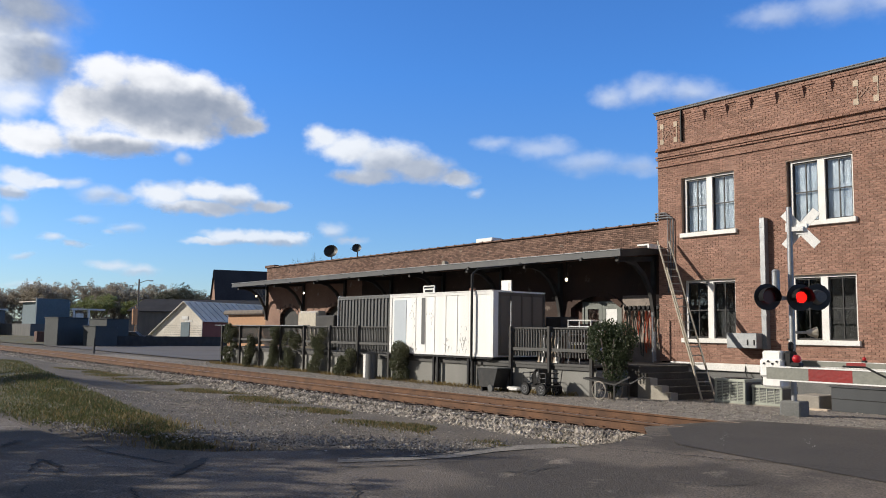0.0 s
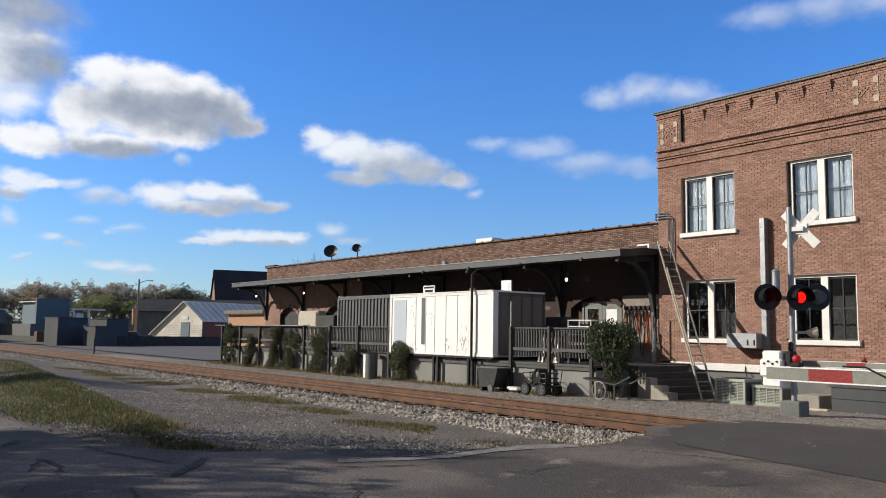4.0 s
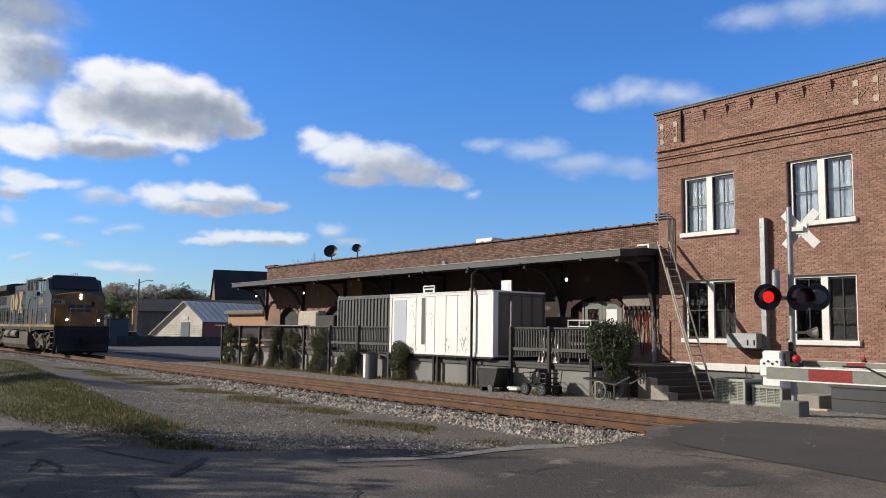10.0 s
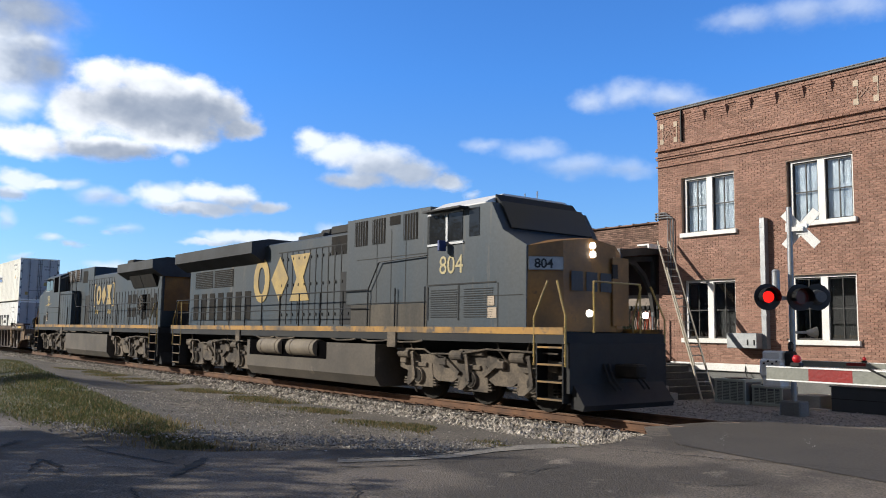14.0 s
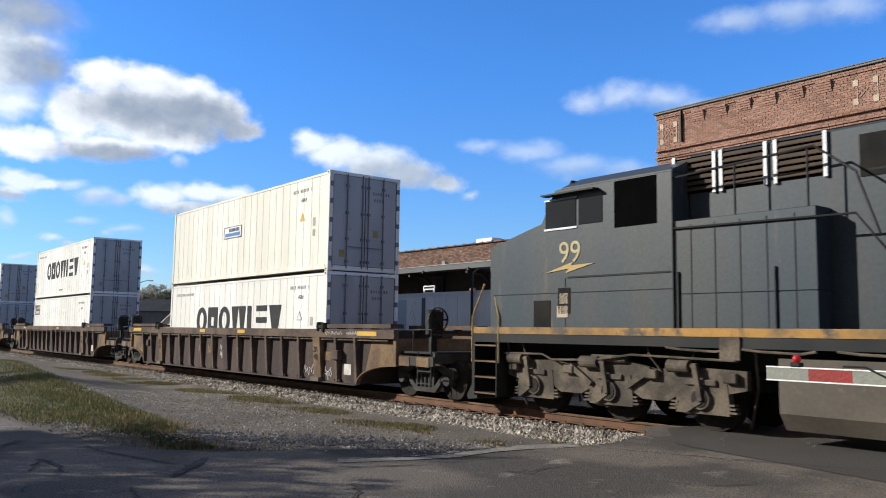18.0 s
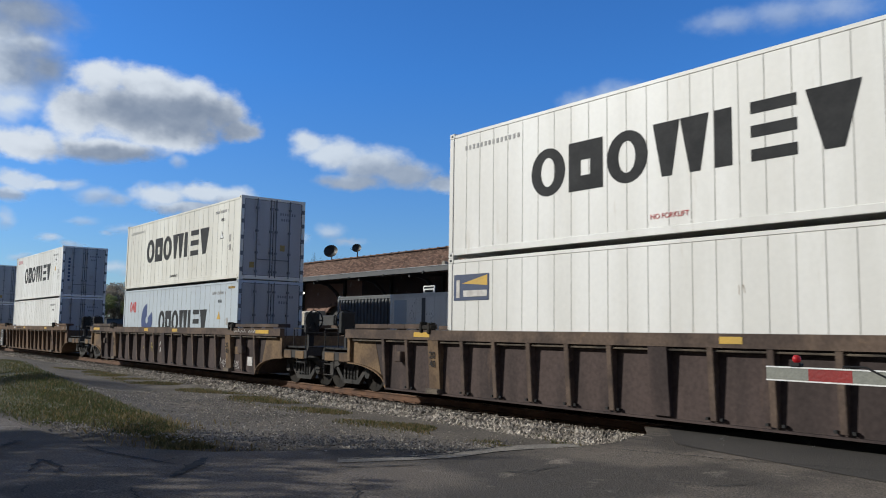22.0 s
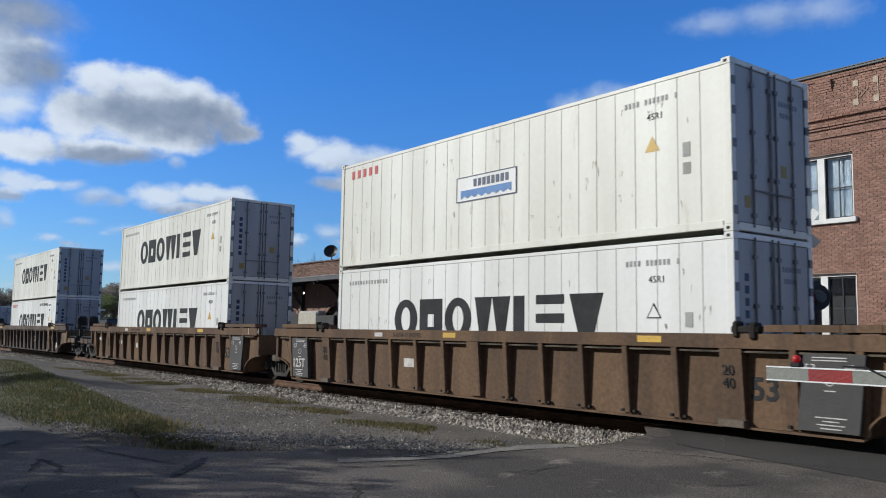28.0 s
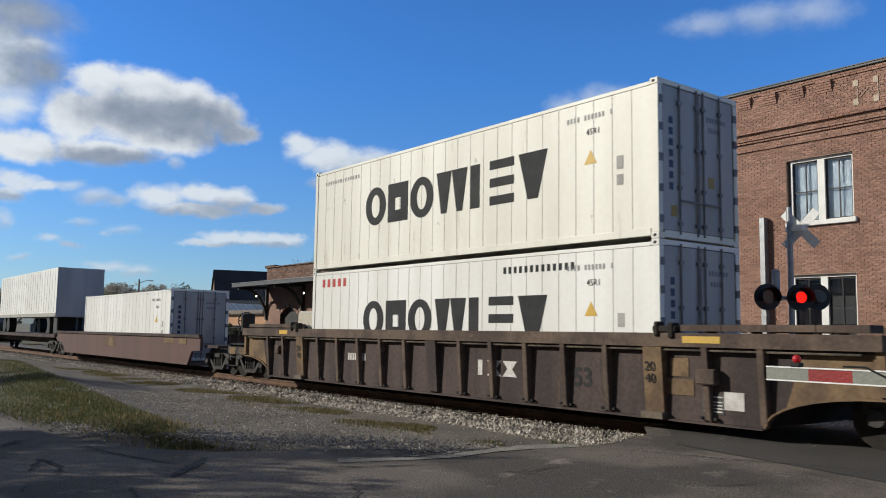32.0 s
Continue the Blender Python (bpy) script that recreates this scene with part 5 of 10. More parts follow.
random.seed(77)
for k in range(9):
    x = -18.95 + 0.125 * k
    h = 0.78 + 0.3 * random.random()
    bd = thing("leaning_board", (x, 5.62 + 0.02 * (k % 3), 0.68), "weathered board leaning behind the railing", "board", "boards behind the railing")
    bm = bmesh.new()
    prism_x(bm, [(0.0, 0.0), (0.03, 0.0), (0.14, h), (0.11, h)], 0.0, 0.075 + 0.03 * random.random())
    part("board", bm, M[("brick_pale", "white_trim", "dark_wood", "board_red", "brick_pale")[k % 5]], bd)

# ladder against the end of the canopy
lad = thing("extension_ladder", (0, 0, 0), "aluminium extension ladder leaning on the canopy end", "ladder")
a, b = Vector((-14.08, 7.6, -0.24)), Vector((-17.36, 9.95, 4.72))
side = Vector((0.35, 0.72, 0)).normalized() * 0.21
for s in (-1, 1):
    bm = bmesh.new()
    bar(bm, a + s * side, b + s * side, 0.03, 0.075)
    part("stile", bm, M["alu"], lad)
    bm = bmesh.new()
    off = Vector((0.03, -0.01, 0.04))
    bar(bm, a.lerp(b, 0.18) + s * side * 0.85 + off, a.lerp(b, 0.80) + s * side * 0.85 + off, 0.03, 0.07)
    part("upper_stile", bm, M["alu"], lad)
rung = bmesh.new()
tube(rung, -side, side, 0.016, 6)
rung = mesh_of("rung", rung, M["alu"])
for i in range(1, 20):
    p = a.lerp(b, i / 20)
    share("rung", rung, lad, Matrix.Translation(p))

# steps to the platform
# concrete darkened to hold the shadow that lies on the steps
M["step_shade"] = paint("shaded_concrete", (0.075, 0.068, 0.058), (0.05, 0.046, 0.04), rough=0.9, scale=1.5, fine=25, grain=0.25)
st = thing("platform_steps", (0, 0, 0), "weathered concrete steps at the end of the platform", "steps")
for i in range(5):
    part("step", boxes((-16.38, -14.75 - 0.30 * i, 6.9, 9.3, -0.3 + 0.19 * i, -0.112 + 0.19 * i), bev=0.008), M["step_shade"], st)
part("cheek", boxes((-15.75, -15.3, 6.55, 6.88, -0.35, 0.34), (-15.3, -14.9, 6.55, 6.88, -0.35, 0.14), (-14.9, -14.6, 6.55, 6.88, -0.35, -0.04)), M["conc"], st, "pale stepped side wall")


def ac_unit(x, y, w, d, h):
    u = thing("air_conditioner", (x, y, ground_z(x, y) + 0.02), "pale green-grey outdoor air conditioner with louvred sides", "air conditioner", "air conditioners")
    part("base_pad", boxes((-0.05, w + 0.05, -0.05, d + 0.05, -0.05, 0.03)), M["conc"], u)
    part("cabinet", boxes((0.02, w - 0.02, 0.02, d - 0.02, 0.03, h - 0.03)), M["grey_metal"], u)
    part("corner_post", boxes((0, 0.06, 0, 0.06, 0.03, h - 0.03), (w - 0.06, w, 0, 0.06, 0.03, h - 0.03), (0, 0.06, d - 0.06, d, 0.03, h - 0.03), (w - 0.06, w, d - 0.06, d, 0.03, h - 0.03)), M["beige_metal"], u)
    part("top_cover", boxes((-0.01, w + 0.01, -0.01, d + 0.01, h - 0.08, h), (-0.01, w + 0.01, -0.01, d + 0.01, 0.03, 0.10), bev=0.01), M["beige_metal"], u)
    lou = mesh_of("louvre", boxes((0.06, w - 0.06, 0.004, 0.02, -0.008, 0.008)), M["beige_metal"])
    for i in range(int((h - 0.2) / 0.04)):
        share("louvre", lou, u, pose(0, 0, 0.12 + 0.04 * i))
    part("mullion", boxes(*[(w * k / 4 - 0.012, w * k / 4 + 0.012, -0.002, 0.02, 0.1, h - 0.08) for k in (1, 2, 3)]), M["beige_metal"], u)
    lid = bmesh.new()
    tube(lid, (w / 2, d / 2, h), (w / 2, d / 2, h + 0.02), min(w, d) * 0.42, 20)
    part("fan_guard", lid, M["dark_metal"], u)
    return u


ac_unit(-13.55, 7.1, 0.92, 0.85, 0.68)
ac_unit(-12.55, 7.3, 0.85, 0.8, 0.55)
tk = thing("steel_cabinet", (-10.4, 7.3, -0.22), "long grey steel ground cabinet", "cabinet")
part("body", boxes((0, 1.55, 0, 0.8, 0, 0.58), bev=0.01), M["cabinet_dark"], tk)
part("lid", boxes((-0.03, 1.58, -0.03, 0.83, 0.581, 0.62), bev=0.008), M["cabinet_dark"], tk)
part("seam", boxes((0, 1.55, -0.008, -0.001, 0.30, 0.315)), M["black"], tk)
part("feet", boxes((0.05, 0.2, 0, 0.8, -0.08, -0.001), (1.35, 1.5, 0, 0.8, -0.08, -0.001)), M["black"], tk)
one("concrete_slab", boxes((-11.35, -10.7, 7.3, 8.2, -0.3, 0.12), bev=0.02), M["conc"], "pale block of concrete against the wall", "slab")
one("timber_scrap", boxes((-10.75, -10.3, 6.9, 7.05, -0.24, -0.16)), M["brick_pale"], "short pale offcut of timber", "timber")

# fittings on the office wall
duct = thing("wall_duct", (-13.83, FY, 0), "tall square galvanised duct on the brick wall", "duct")
part("casing", boxes((-0.10, 0.07, -0.22, -0.012, 1.2, 5.2), bev=0.008), M["galv"], duct)
part("strap", boxes(*[(-0.11, 0.08, -0.23, -0.011, z, z + 0.05) for z in (2.2, 3.6, 4.9)]), M["galv"], duct)
jb = thing("meter_cabinet", (-14.42, FY - 0.55, 1.22), "pale grey metal meter cabinet", "cabinet")
part("body", boxes((-0.5, 0.52, 0.0, 0.53, 0, 0.46), bev=0.015), M["galv"], jb)
part("door_latch", boxes((0.2, 0.23, -0.02, -0.001, 0.1, 0.26), (0.42, 0.45, -0.02, -0.001, 0.1, 0.26)), M["black"], jb)
for k in range(3):
    bm = bmesh.new()
    x, z = -17.42 + 0.11 * k, 5.75 - 0.09 * k
    path_tube(bm, [(-18.02, FY + 0.12, z - 0.02), (-17.93, FY - 0.08, z), (x - 0.12, FY - 0.08, z), (x - 0.03, FY - 0.07, z - 0.03), (x, FY - 0.06, z - 0.12), (x, FY - 0.06, 3.0 + 0.4 * k)], 0.024, 8)
    one("electric_conduit", bm, M["lock_steel"], "grey electrical conduit bent over the parapet", "conduit", "conduits on the wall")
bm = bmesh.new()
for x in (-14.6, -14.1, -13.6):
    path_tube(bm, [(x, FY - 0.02, 0.75), (x + 0.03, FY - 0.12, 0.5), (x + 0.2, FY - 0.2, 0.2), (x + 0.4, FY - 0.5, 0.1), (x + 0.5, 8.1, 0.05)], 0.02, 6)
one("refrigerant_lines", bm, M["black"], "black insulated pipes to the air conditioners", "pipes")
for x, r in ((-40.6, 0.42), (-37.9, 0.27)):
    dish = thing("satellite_dish", (x, DY + 0.2, 5.5), "dark grey satellite dish on the parapet", "satellite dish", "satellite dishes")
    bm = bmesh.new()
    rings = []
    m_ = Matrix.Rotation(radians(38), 4, "Z") @ Matrix.Rotation(radians(62 if r > 0.45 else 78), 4, "X")
    for j in range(5):
        rr = r * j / 4
        rings.append([bm.verts.new((m_ @ Vector((rr * math.cos(k * math.pi / 10), rr * 0.86 * math.sin(k * math.pi / 10), 0.35 * rr * rr / r))) + Vector((0, 0, 0.5))) for k in range(20)])
    for q, p in zip(rings[1:], rings[2:]):
        for k in range(20):
            bm.faces.new((q[k], q[(k + 1) % 20], p[(k + 1) % 20], p[k]))
    bm.faces.new(rings[1])
    part("reflector", bm, M["dark_metal"], dish, smooth=True)
    bm = bmesh.new()
    path_tube(bm, [(0, 0, 0), (0, 0.05, 0.42)], 0.03)
    path_tube(bm, [(0, -0.05, 0.3), (0.1, -0.5, 0.45)], 0.015)
    part("mast", bm, M["dark_metal"], dish)
rvv = thing("roof_vent", (-27.6, DY + 0.6, 5.45), "white metal roof vent behind the parapet", "vent")
part("hood", boxes((-0.55, 0.55, -0.3, 0.3, 0.0, 0.28), bev=0.03), M["white_bright"], rvv)
bm = bmesh.new()
prism(bm, [(-0.11, 0.0), (0.11, 0.0), (0.11, 0.16), (0.0, 0.22), (-0.11, 0.16)], -0.1, 0.1)
ob = one("vent_cap", bm, M["conc"], "small pale vent cap on the canopy roof", "vent")
ob.location = (-28.3, 9.2, 4.44)
one("small_notice", boxes((-25.55, -24.85, 6.0, 6.03, 3.03, 3.33)), M["white_trim"], "small white notice standing on the container", "sign")
part("notice_bars", boxes((-25.5, -24.9, 5.99, 5.998, 3.22, 3.29), (-25.45, -24.95, 5.99, 5.998, 3.08, 3.17)), M["letter"], bpy.data.objects["small_notice"])
one("window_frame_leaning", boxes((-22.2, -21.7, 7.0, 7.05, 3.0, 3.45), (-22.1, -21.8, 6.98, 6.998, 3.08, 3.38)), M["white_trim"], "white framed panel on top of the container", "panel")
one("orange_pot", boxes((-22.95, -22.75, 6.1, 6.3, 3.0, 3.18), bev=0.04), M["hose_tan"], "small orange clay pot on the container", "pot")
one("rolled_tarpaulin", boxes((-38.2, -36.2, 7.4, 8.0, 0.67, 2.55), bev=0.12), M["alu"], "silver tarpaulin draped over stacked goods", "tarpaulin")
one("covered_stack", boxes((-36.0, -34.2, 7.2, 8.6, 0.67, 2.3), bev=0.05), M["dark_wood"], "dark covered stack on the platform", "stack")
shelf = thing("goods_shelf", (-19.2, 7.6, 0.67), "dark shelf with pale bottles and jars on the platform", "shelf")
part("rack", boxes((-1.2, 1.6, -0.2, 0.2, 0.35, 0.39), (-1.2, 1.6, -0.2, 0.2, 0.78, 0.82), *[(x, x + 0.05, -0.2, 0.2, 0, 1.15) for x in (-1.2, 0.2, 1.55)]), M["black"], shelf)
jar = bmesh.new()
tube(jar, (0, 0, 0), (0, 0, 0.18), 0.055, 10)
tube(jar, (0, 0, 0.18), (0, 0, 0.24), 0.03, 10)
jar = mesh_of("jar", jar, None)
JARS = []
for k in ("white_trim", "letter_blue", "hose_tan", "safety_yellow", "white_trim", "board_red"):
    JARS.append(jar.copy())
    JARS[-1].materials.append(M[k])
for i in range(22):
    share("jar", JARS[(i * 7) % 6], shelf, pose(-1.05 + 0.118 * i, 0.0, 0.392 if i % 2 else 0.822))
ft = thing("folding_table", (-19.9, 8.6, 0.67), "folding table with a pale metal edge", "table")
part("top", boxes((-0.9, 0.9, -0.35, 0.35, 1.02, 1.06)), M["galv"], ft)
part("leg", boxes((-0.85, -0.8, -0.3, 0.3, 0, 1.02), (0.8, 0.85, -0.3, 0.3, 0, 1.02)), M["galv"], ft)
one("leaning_pole", boxes((-19.93, -19.9, 5.36, 5.39, 0.72, 2.6)), M["galv"], "thin pale pole leaning at the railing", "pole")
cr = thing("dark_crates", (-20.0, 8.8, 0.67), "dark crates stacked behind the railing", "crates")
part("crate", boxes((-1.3, -0.5, -0.5, 0.4, 0, 1.5), bev=0.03), M["dark_wood"], cr)
part("crate", boxes((-0.45, 0.5, -0.2, 0.6, 0, 1.25), bev=0.03), M["board_red"], cr)

for ob, sc in ((tip, 0.66), (cart, 0.82), (bar_c, 0.80)):
    ob.scale = (sc, sc, sc)

# ---- level crossing signals ----
GZ = ground_z(-9.8, 4.45)
sig = thing("crossing_signal", (-9.75, 4.42, GZ), "silver crossing signal mast with red flashing lamps", "crossing signal")
bm = bmesh.new()
tube(bm, (0, 0, 0.3), (0, 0, 4.62), 0.062, 16)
part("mast", bm, M["galv"], sig, smooth=True)
part("footing", boxes((-0.24, 0.24, -0.2, 0.2, -0.1, 0.34), bev=0.03), M["grey_conc"], sig, "concrete footing")
xb = thing("crossbuck", (0.22, 0.0, 4.12), "", "")
xb.parent = sig
xb.rotation_euler = (0, 0, radians(8))
for sgn in (-1, 1):
    bm = bmesh.new()
    d = Vector((math.cos(radians(47)), 0, sgn * math.sin(radians(47))))
    bar(bm, Vector((0, 0.085 + 0.01 * sgn, 0)) - d * 0.52, Vector((0, 0.085 + 0.01 * sgn, 0)) + d * 0.52, 0.012, 0.2)
    part("blade", bm, M["white_bright"], xb, "white crossbuck blade")
part("bracket", boxes((-0.3, 0.08, 0.0, 0.075, -0.05, 0.05)), M["white_bright"], xb)
part("centre_plate", boxes((-0.15, 0.15, 0.06, 0.07, -0.12, 0.12), bev=0.003), M["white_bright"], xb, "small white plate")
bell = bmesh.new()
tube(bell, (0, 0, 0), (0, 0, 0.42), 0.085, 16)
tube(bell, (0, 0, 0.42), (0, 0, 0.47), 0.095, 16, 0.06)
ob = part("bell", bell, M["galv"], sig, "grey crossing bell")
ob.location = (-0.22, -0.24, 2.75)
ca = Vector((0.62, 0.785, 0))            # along the lamp crossarm
ob = part("crossarm", boxes((-0.05, 0.05, -0.05, 0.05, -0.04, 0.04)), M["galv"], sig)
bm = bmesh.new()
bar(bm, -ca * 0.42 + Vector((0, 0, 2.58)), ca * 0.42 + Vector((0, 0, 2.58)), 0.07, 0.08)
part("crossarm_tube", bm, M["galv"], sig)
ROTORS = []
M["target"] = paint("faded_black_signal_paint", (0.030, 0.029, 0.029), (0.018, 0.018, 0.019), rough=0.55, spec=0.4, scale=5)
fwd = Vector((0.785, -0.62, 0))          # the way the near lamps face


def signal_lamp(c, face, lit):
    """A round black target with a hooded lens; an added disc turns its glowing side out to imitate the flashing."""
    e = thing("signal_lamp", c, "", "")
    e.parent = sig
    e.rotation_mode = "QUATERNION"
    e.rotation_quaternion = face.to_track_quat("-Y", "Z")
    bm = bmesh.new()
    tube(bm, (0, 0.02, 0), (0, 0.035, 0), 0.295, 32)
    part("target", bm, M["target"], e, "black round target")
    bm = bmesh.new()
    tube(bm, (0, 0.036, 0), (0, 0.24, 0), 0.17, 20, 0.12)
    part("housing", bm, M["grey_metal"], e)
    bm = bmesh.new()
    n_ = 18
    for k in range(n_):
        a0, a1 = math.pi * (-0.15 + 1.3 * k / n_), math.pi * (-0.15 + 1.3 * (k + 1) / n_)
        q = [bm.verts.new((rr * math.cos(t), y_, rr * math.sin(t))) for t, y_, rr in ((a0, 0.02, 0.20), (a1, 0.02, 0.20), (a1, -0.26, 0.205), (a0, -0.26, 0.205))]
        bm.faces.new(q)
    bmesh.ops.solidify(bm, geom=bm.faces[:], thickness=0.008)
    part("hood", bm, M["target"], e, "black visor")
    if lit is not None:
        r = thing("shutter", (0, -0.02, 0), "", "")
        r.parent = e
        bm = bmesh.new()
        tube(bm, (0, -0.012, 0), (0, -0.003, 0), 0.125, 24)
        part("lit_face", bm, M["red_lamp"], r, "glowing red lens face")
        bm = bmesh.new()
        tube(bm, (0, -0.0025, 0), (0, 0.012, 0), 0.15, 24)
        part("dark_face", bm, M["red_dim"], r)
        ROTORS.append((r, lit))


signal_lamp(tuple(-ca * 0.56 + fwd * 0.10 + Vector((0, 0, 2.60))), fwd, 0)
signal_lamp(tuple(ca * 0.16 + fwd * 0.10 + Vector((0, 0, 2.60))), fwd, 1)
signal_lamp(tuple(ca * 0.62 - fwd * 0.14 + Vector((0, 0, 2.62))), -fwd, None)
sp = bmesh.new()
tube(sp, (0.05, 0.05, 1.83), (0.30, 0.36, 1.83), 0.03, 10)
tube(sp, (0.2, 0.25, 1.83), (0.34, 0.40, 1.83), 0.05, 12, 0.13)
part("side_lamp", sp, M["alu"], sig)
mech = thing("gate_mechanism", (-0.28, -0.16, 0.62), "", "")
mech.parent = sig
part("case", boxes((-0.26, 0.2, -0.2, 0.2, 0.0, 0.80), (-0.30, 0.24, -0.24, 0.24, 0.22, 0.62), bev=0.04), M["white_bright"], mech, "white gate mechanism case")
part("bolt", boxes(*[(-0.2 + 0.1 * i, -0.16 + 0.1 * i, -0.26, -0.241, 0.5 + 0.05 * (i % 2), 0.54 + 0.05 * (i % 2)) for i in range(4)]), M["black"], mech)
part("drive_arm", boxes((0.22, 0.42, -0.14, 0.14, 0.2, 0.80), (0.28, 0.36, -0.1, 0.1, 0.80, 1.0), bev=0.05), M["black"], mech)
farm = thing("crossing_gate", (-9.65, 4.62, 1.0), "lowered white and red crossing gate arm", "crossing gate", "crossing gates")


def gate_arm(arm, first_red, n_, near):
    """A slim striped arm along +x with red lamps on top."""
    p = 0.406
    for i in range(n_):
        a = first_red - p + i * p
        x0, x1 = (0.0 if i == 0 else a), a + p
        red = i % 2 == 1
        part("stripe", boxes((x0, x1, -0.018, 0.018, -0.055, 0.055)), M["red"] if red else M["white_sheet"], arm, "red stripe" if red else "white stripe")
    L_ = first_red - p + n_ * p
    part("edge_strip", boxes((0.0, L_, -0.024, 0.024, 0.056, 0.068), (0.0, L_, -0.024, 0.024, -0.068, -0.056)), M["white_bright"], arm)
    for x in ((0.30, 3.2) if near else (1.35, 4.0)):
        lamp = part("lamp_base", boxes((x - 0.05, x + 0.05, -0.04, 0.04, 0.069, 0.11), bev=0.01), M["black"], arm)
        bm = bmesh.new()
        bmesh.ops.create_uvsphere(bm, u_segments=14, v_segments=8, radius=0.040, matrix=Matrix.Translation((x, 0, 0.142)))
        part("lens", bm, M["red_lens"], lamp, "red lamp lens", smooth=True)
    bm = bmesh.new()
    k = 0.75 if near else 2.0
    path_tube(bm, [(k + 0.2 * i, -0.03, 0.09 - 0.11 * math.sin(min(1, max(0, (i - 1) / 3)) * math.pi) if near else 0.085) for i in range(6)], 0.010, 6)
    part("cable", bm, M["black"], arm)


gate_arm(farm, 0.98, 18, False)
part("counterweight", boxes((-0.55, -0.05, -0.06, 0.06, -0.14, 0.14), (-0.3, 0.25, 0.07, 0.10, -0.04, 0.04), bev=0.02), M["white_bright"], farm)
narm = thing("crossing_gate", (-4.43, -5.56, 1.22), "lowered white and red crossing gate arm with lamps", "crossing gate", "crossing gates")
gate_arm(narm, 0.42, 20, True)
nm = thing("near_gate_mast", (3.9, -5.7, -0.12), "silver gate mast with a white mechanism beside the road", "gate mast")
bm = bmesh.new()
tube(bm, (0, -0.3, 0), (0, -0.3, 4.2), 0.062, 16)
part("mast", bm, M["galv"], nm)
part("case", boxes((-0.3, 0.3, -0.2, 0.2, 0.8, 1.7), bev=0.04), M["white_bright"], nm)
part("arm_bracket", boxes((-0.5, 0.1, 0.05, 0.20, 1.24, 1.44)), M["galv"], nm)
part("footing", boxes((-0.3, 0.3, -0.6, 0.3, -0.1, 0.1)), M["conc"], nm)


# ---- the train ----
def shift(t):
    """How far the train has come along the track at t seconds."""
    u = (t - 20) / 10
    if t < 10:
        return -99.97 + (t - 10) * 10.07
    return 10 * (10.312 * u + 0.0801 * u ** 2 - 0.1383 * u ** 3 + 0.0965 * u ** 4)


MOVING = []      # (vehicle, place in the train)
WHEELS = []      # (wheelset, its pose in the vehicle, radius, place in the train)


def wheel_meshes(r):
    bm = bmesh.new()
    for s in (-1, 1):
        y0 = s * 0.70
        tube(bm, (0, y0, 0), (0, y0 + s * 0.03, 0), r + 0.028, 28)
        tube(bm, (0, y0 + s * 0.03, 0), (0, y0 + s * 0.135, 0), r, 28)
        tube(bm, (0, y0 + s * 0.135, 0), (0, y0 + s * 0.165, 0), r * 0.42, 16)
        for k in range(6):
            a = k * math.pi / 3
            tube(bm, (0.62 * r * math.cos(a), y0 + s * 0.12, 0.62 * r * math.sin(a)), (0.62 * r * math.cos(a), y0 + s * 0.142, 0.62 * r * math.sin(a)), 0.05, 8)
    tube(bm, (0, -1.02, 0), (0, 1.02, 0), 0.085, 12)
    return mesh_of("wheelset", bm, M["wheel"])


WHEEL_SMALL, WHEEL_BIG = wheel_meshes(0.455), wheel_meshes(0.53)
FRAME_BM = bmesh.new()
for s in (-1, 1):
    y0, y1 = s * 0.97 - 0.06, s * 0.97 + 0.06
    prism(FRAME_BM, [(-1.10, 0.50), (-1.10, 0.68), (-0.75, 0.72), (-0.42, 0.86), (0.42, 0.86), (0.75, 0.72), (1.10, 0.68), (1.10, 0.50), (0.78, 0.56), (0.42, 0.72), (-0.42, 0.72), (-0.78, 0.56)], y0, y1)
    prism(FRAME_BM, [(-0.80, 0.55), (-0.66, 0.58), (-0.32, 0.26), (-0.40, 0.16)], y0, y1)
    prism(FRAME_BM, [(0.80, 0.55), (0.40, 0.16), (0.32, 0.26), (0.66, 0.58)], y0, y1)
    prism(FRAME_BM, [(-0.40, 0.16), (-0.36, 0.27), (0.36, 0.27), (0.40, 0.16)], y0, y1)
    box(FRAME_BM, -0.36, -0.28, y0, y1, 0.27, 0.72)
    box(FRAME_BM, 0.28, 0.36, y0, y1, 0.27, 0.72)
    for k in (-0.16, 0, 0.16):
        tube(FRAME_BM, (k, s * 0.97, 0.275), (k, s * 0.97, 0.60), 0.062, 10)
    box(FRAME_BM, -0.26, 0.26, s * 0.97 - 0.12, s * 0.97 + 0.12, 0.58, 0.71)
    for k in (-0.89, 0.89):
        box(FRAME_BM, k - 0.13, k + 0.13, y0 - 0.03, y1 + 0.03, 0.34, 0.60, bev=0.02)
        tube(FRAME_BM, (k, s * 0.94, 0.455), (k, s * 1.09, 0.455), 0.12, 14)
box(FRAME_BM, -0.2, 0.2, -0.95, 0.95, 0.45, 0.70)
TRUCK_FRAME = mesh_of("side_frame", FRAME_BM, M["truck_dark"])


def wheelset(vehicle, x, s, big=False):
    """One axle with its wheels, at x on a vehicle whose centre is at s in the train."""
    r = 0.53 if big else 0.455
    ob = new("wheelset", WHEEL_BIG if big else WHEEL_SMALL)
    ob.parent = vehicle
    ob.location = (x, 0, r)
    WHEELS.append((ob, x, r, s))


def small_truck(vehicle, x, s):
    for k in (-0.89, 0.89):
        wheelset(vehicle, x + k, s)
    share("truck_frame", TRUCK_FRAME, vehicle, pose(x, 0, 0))


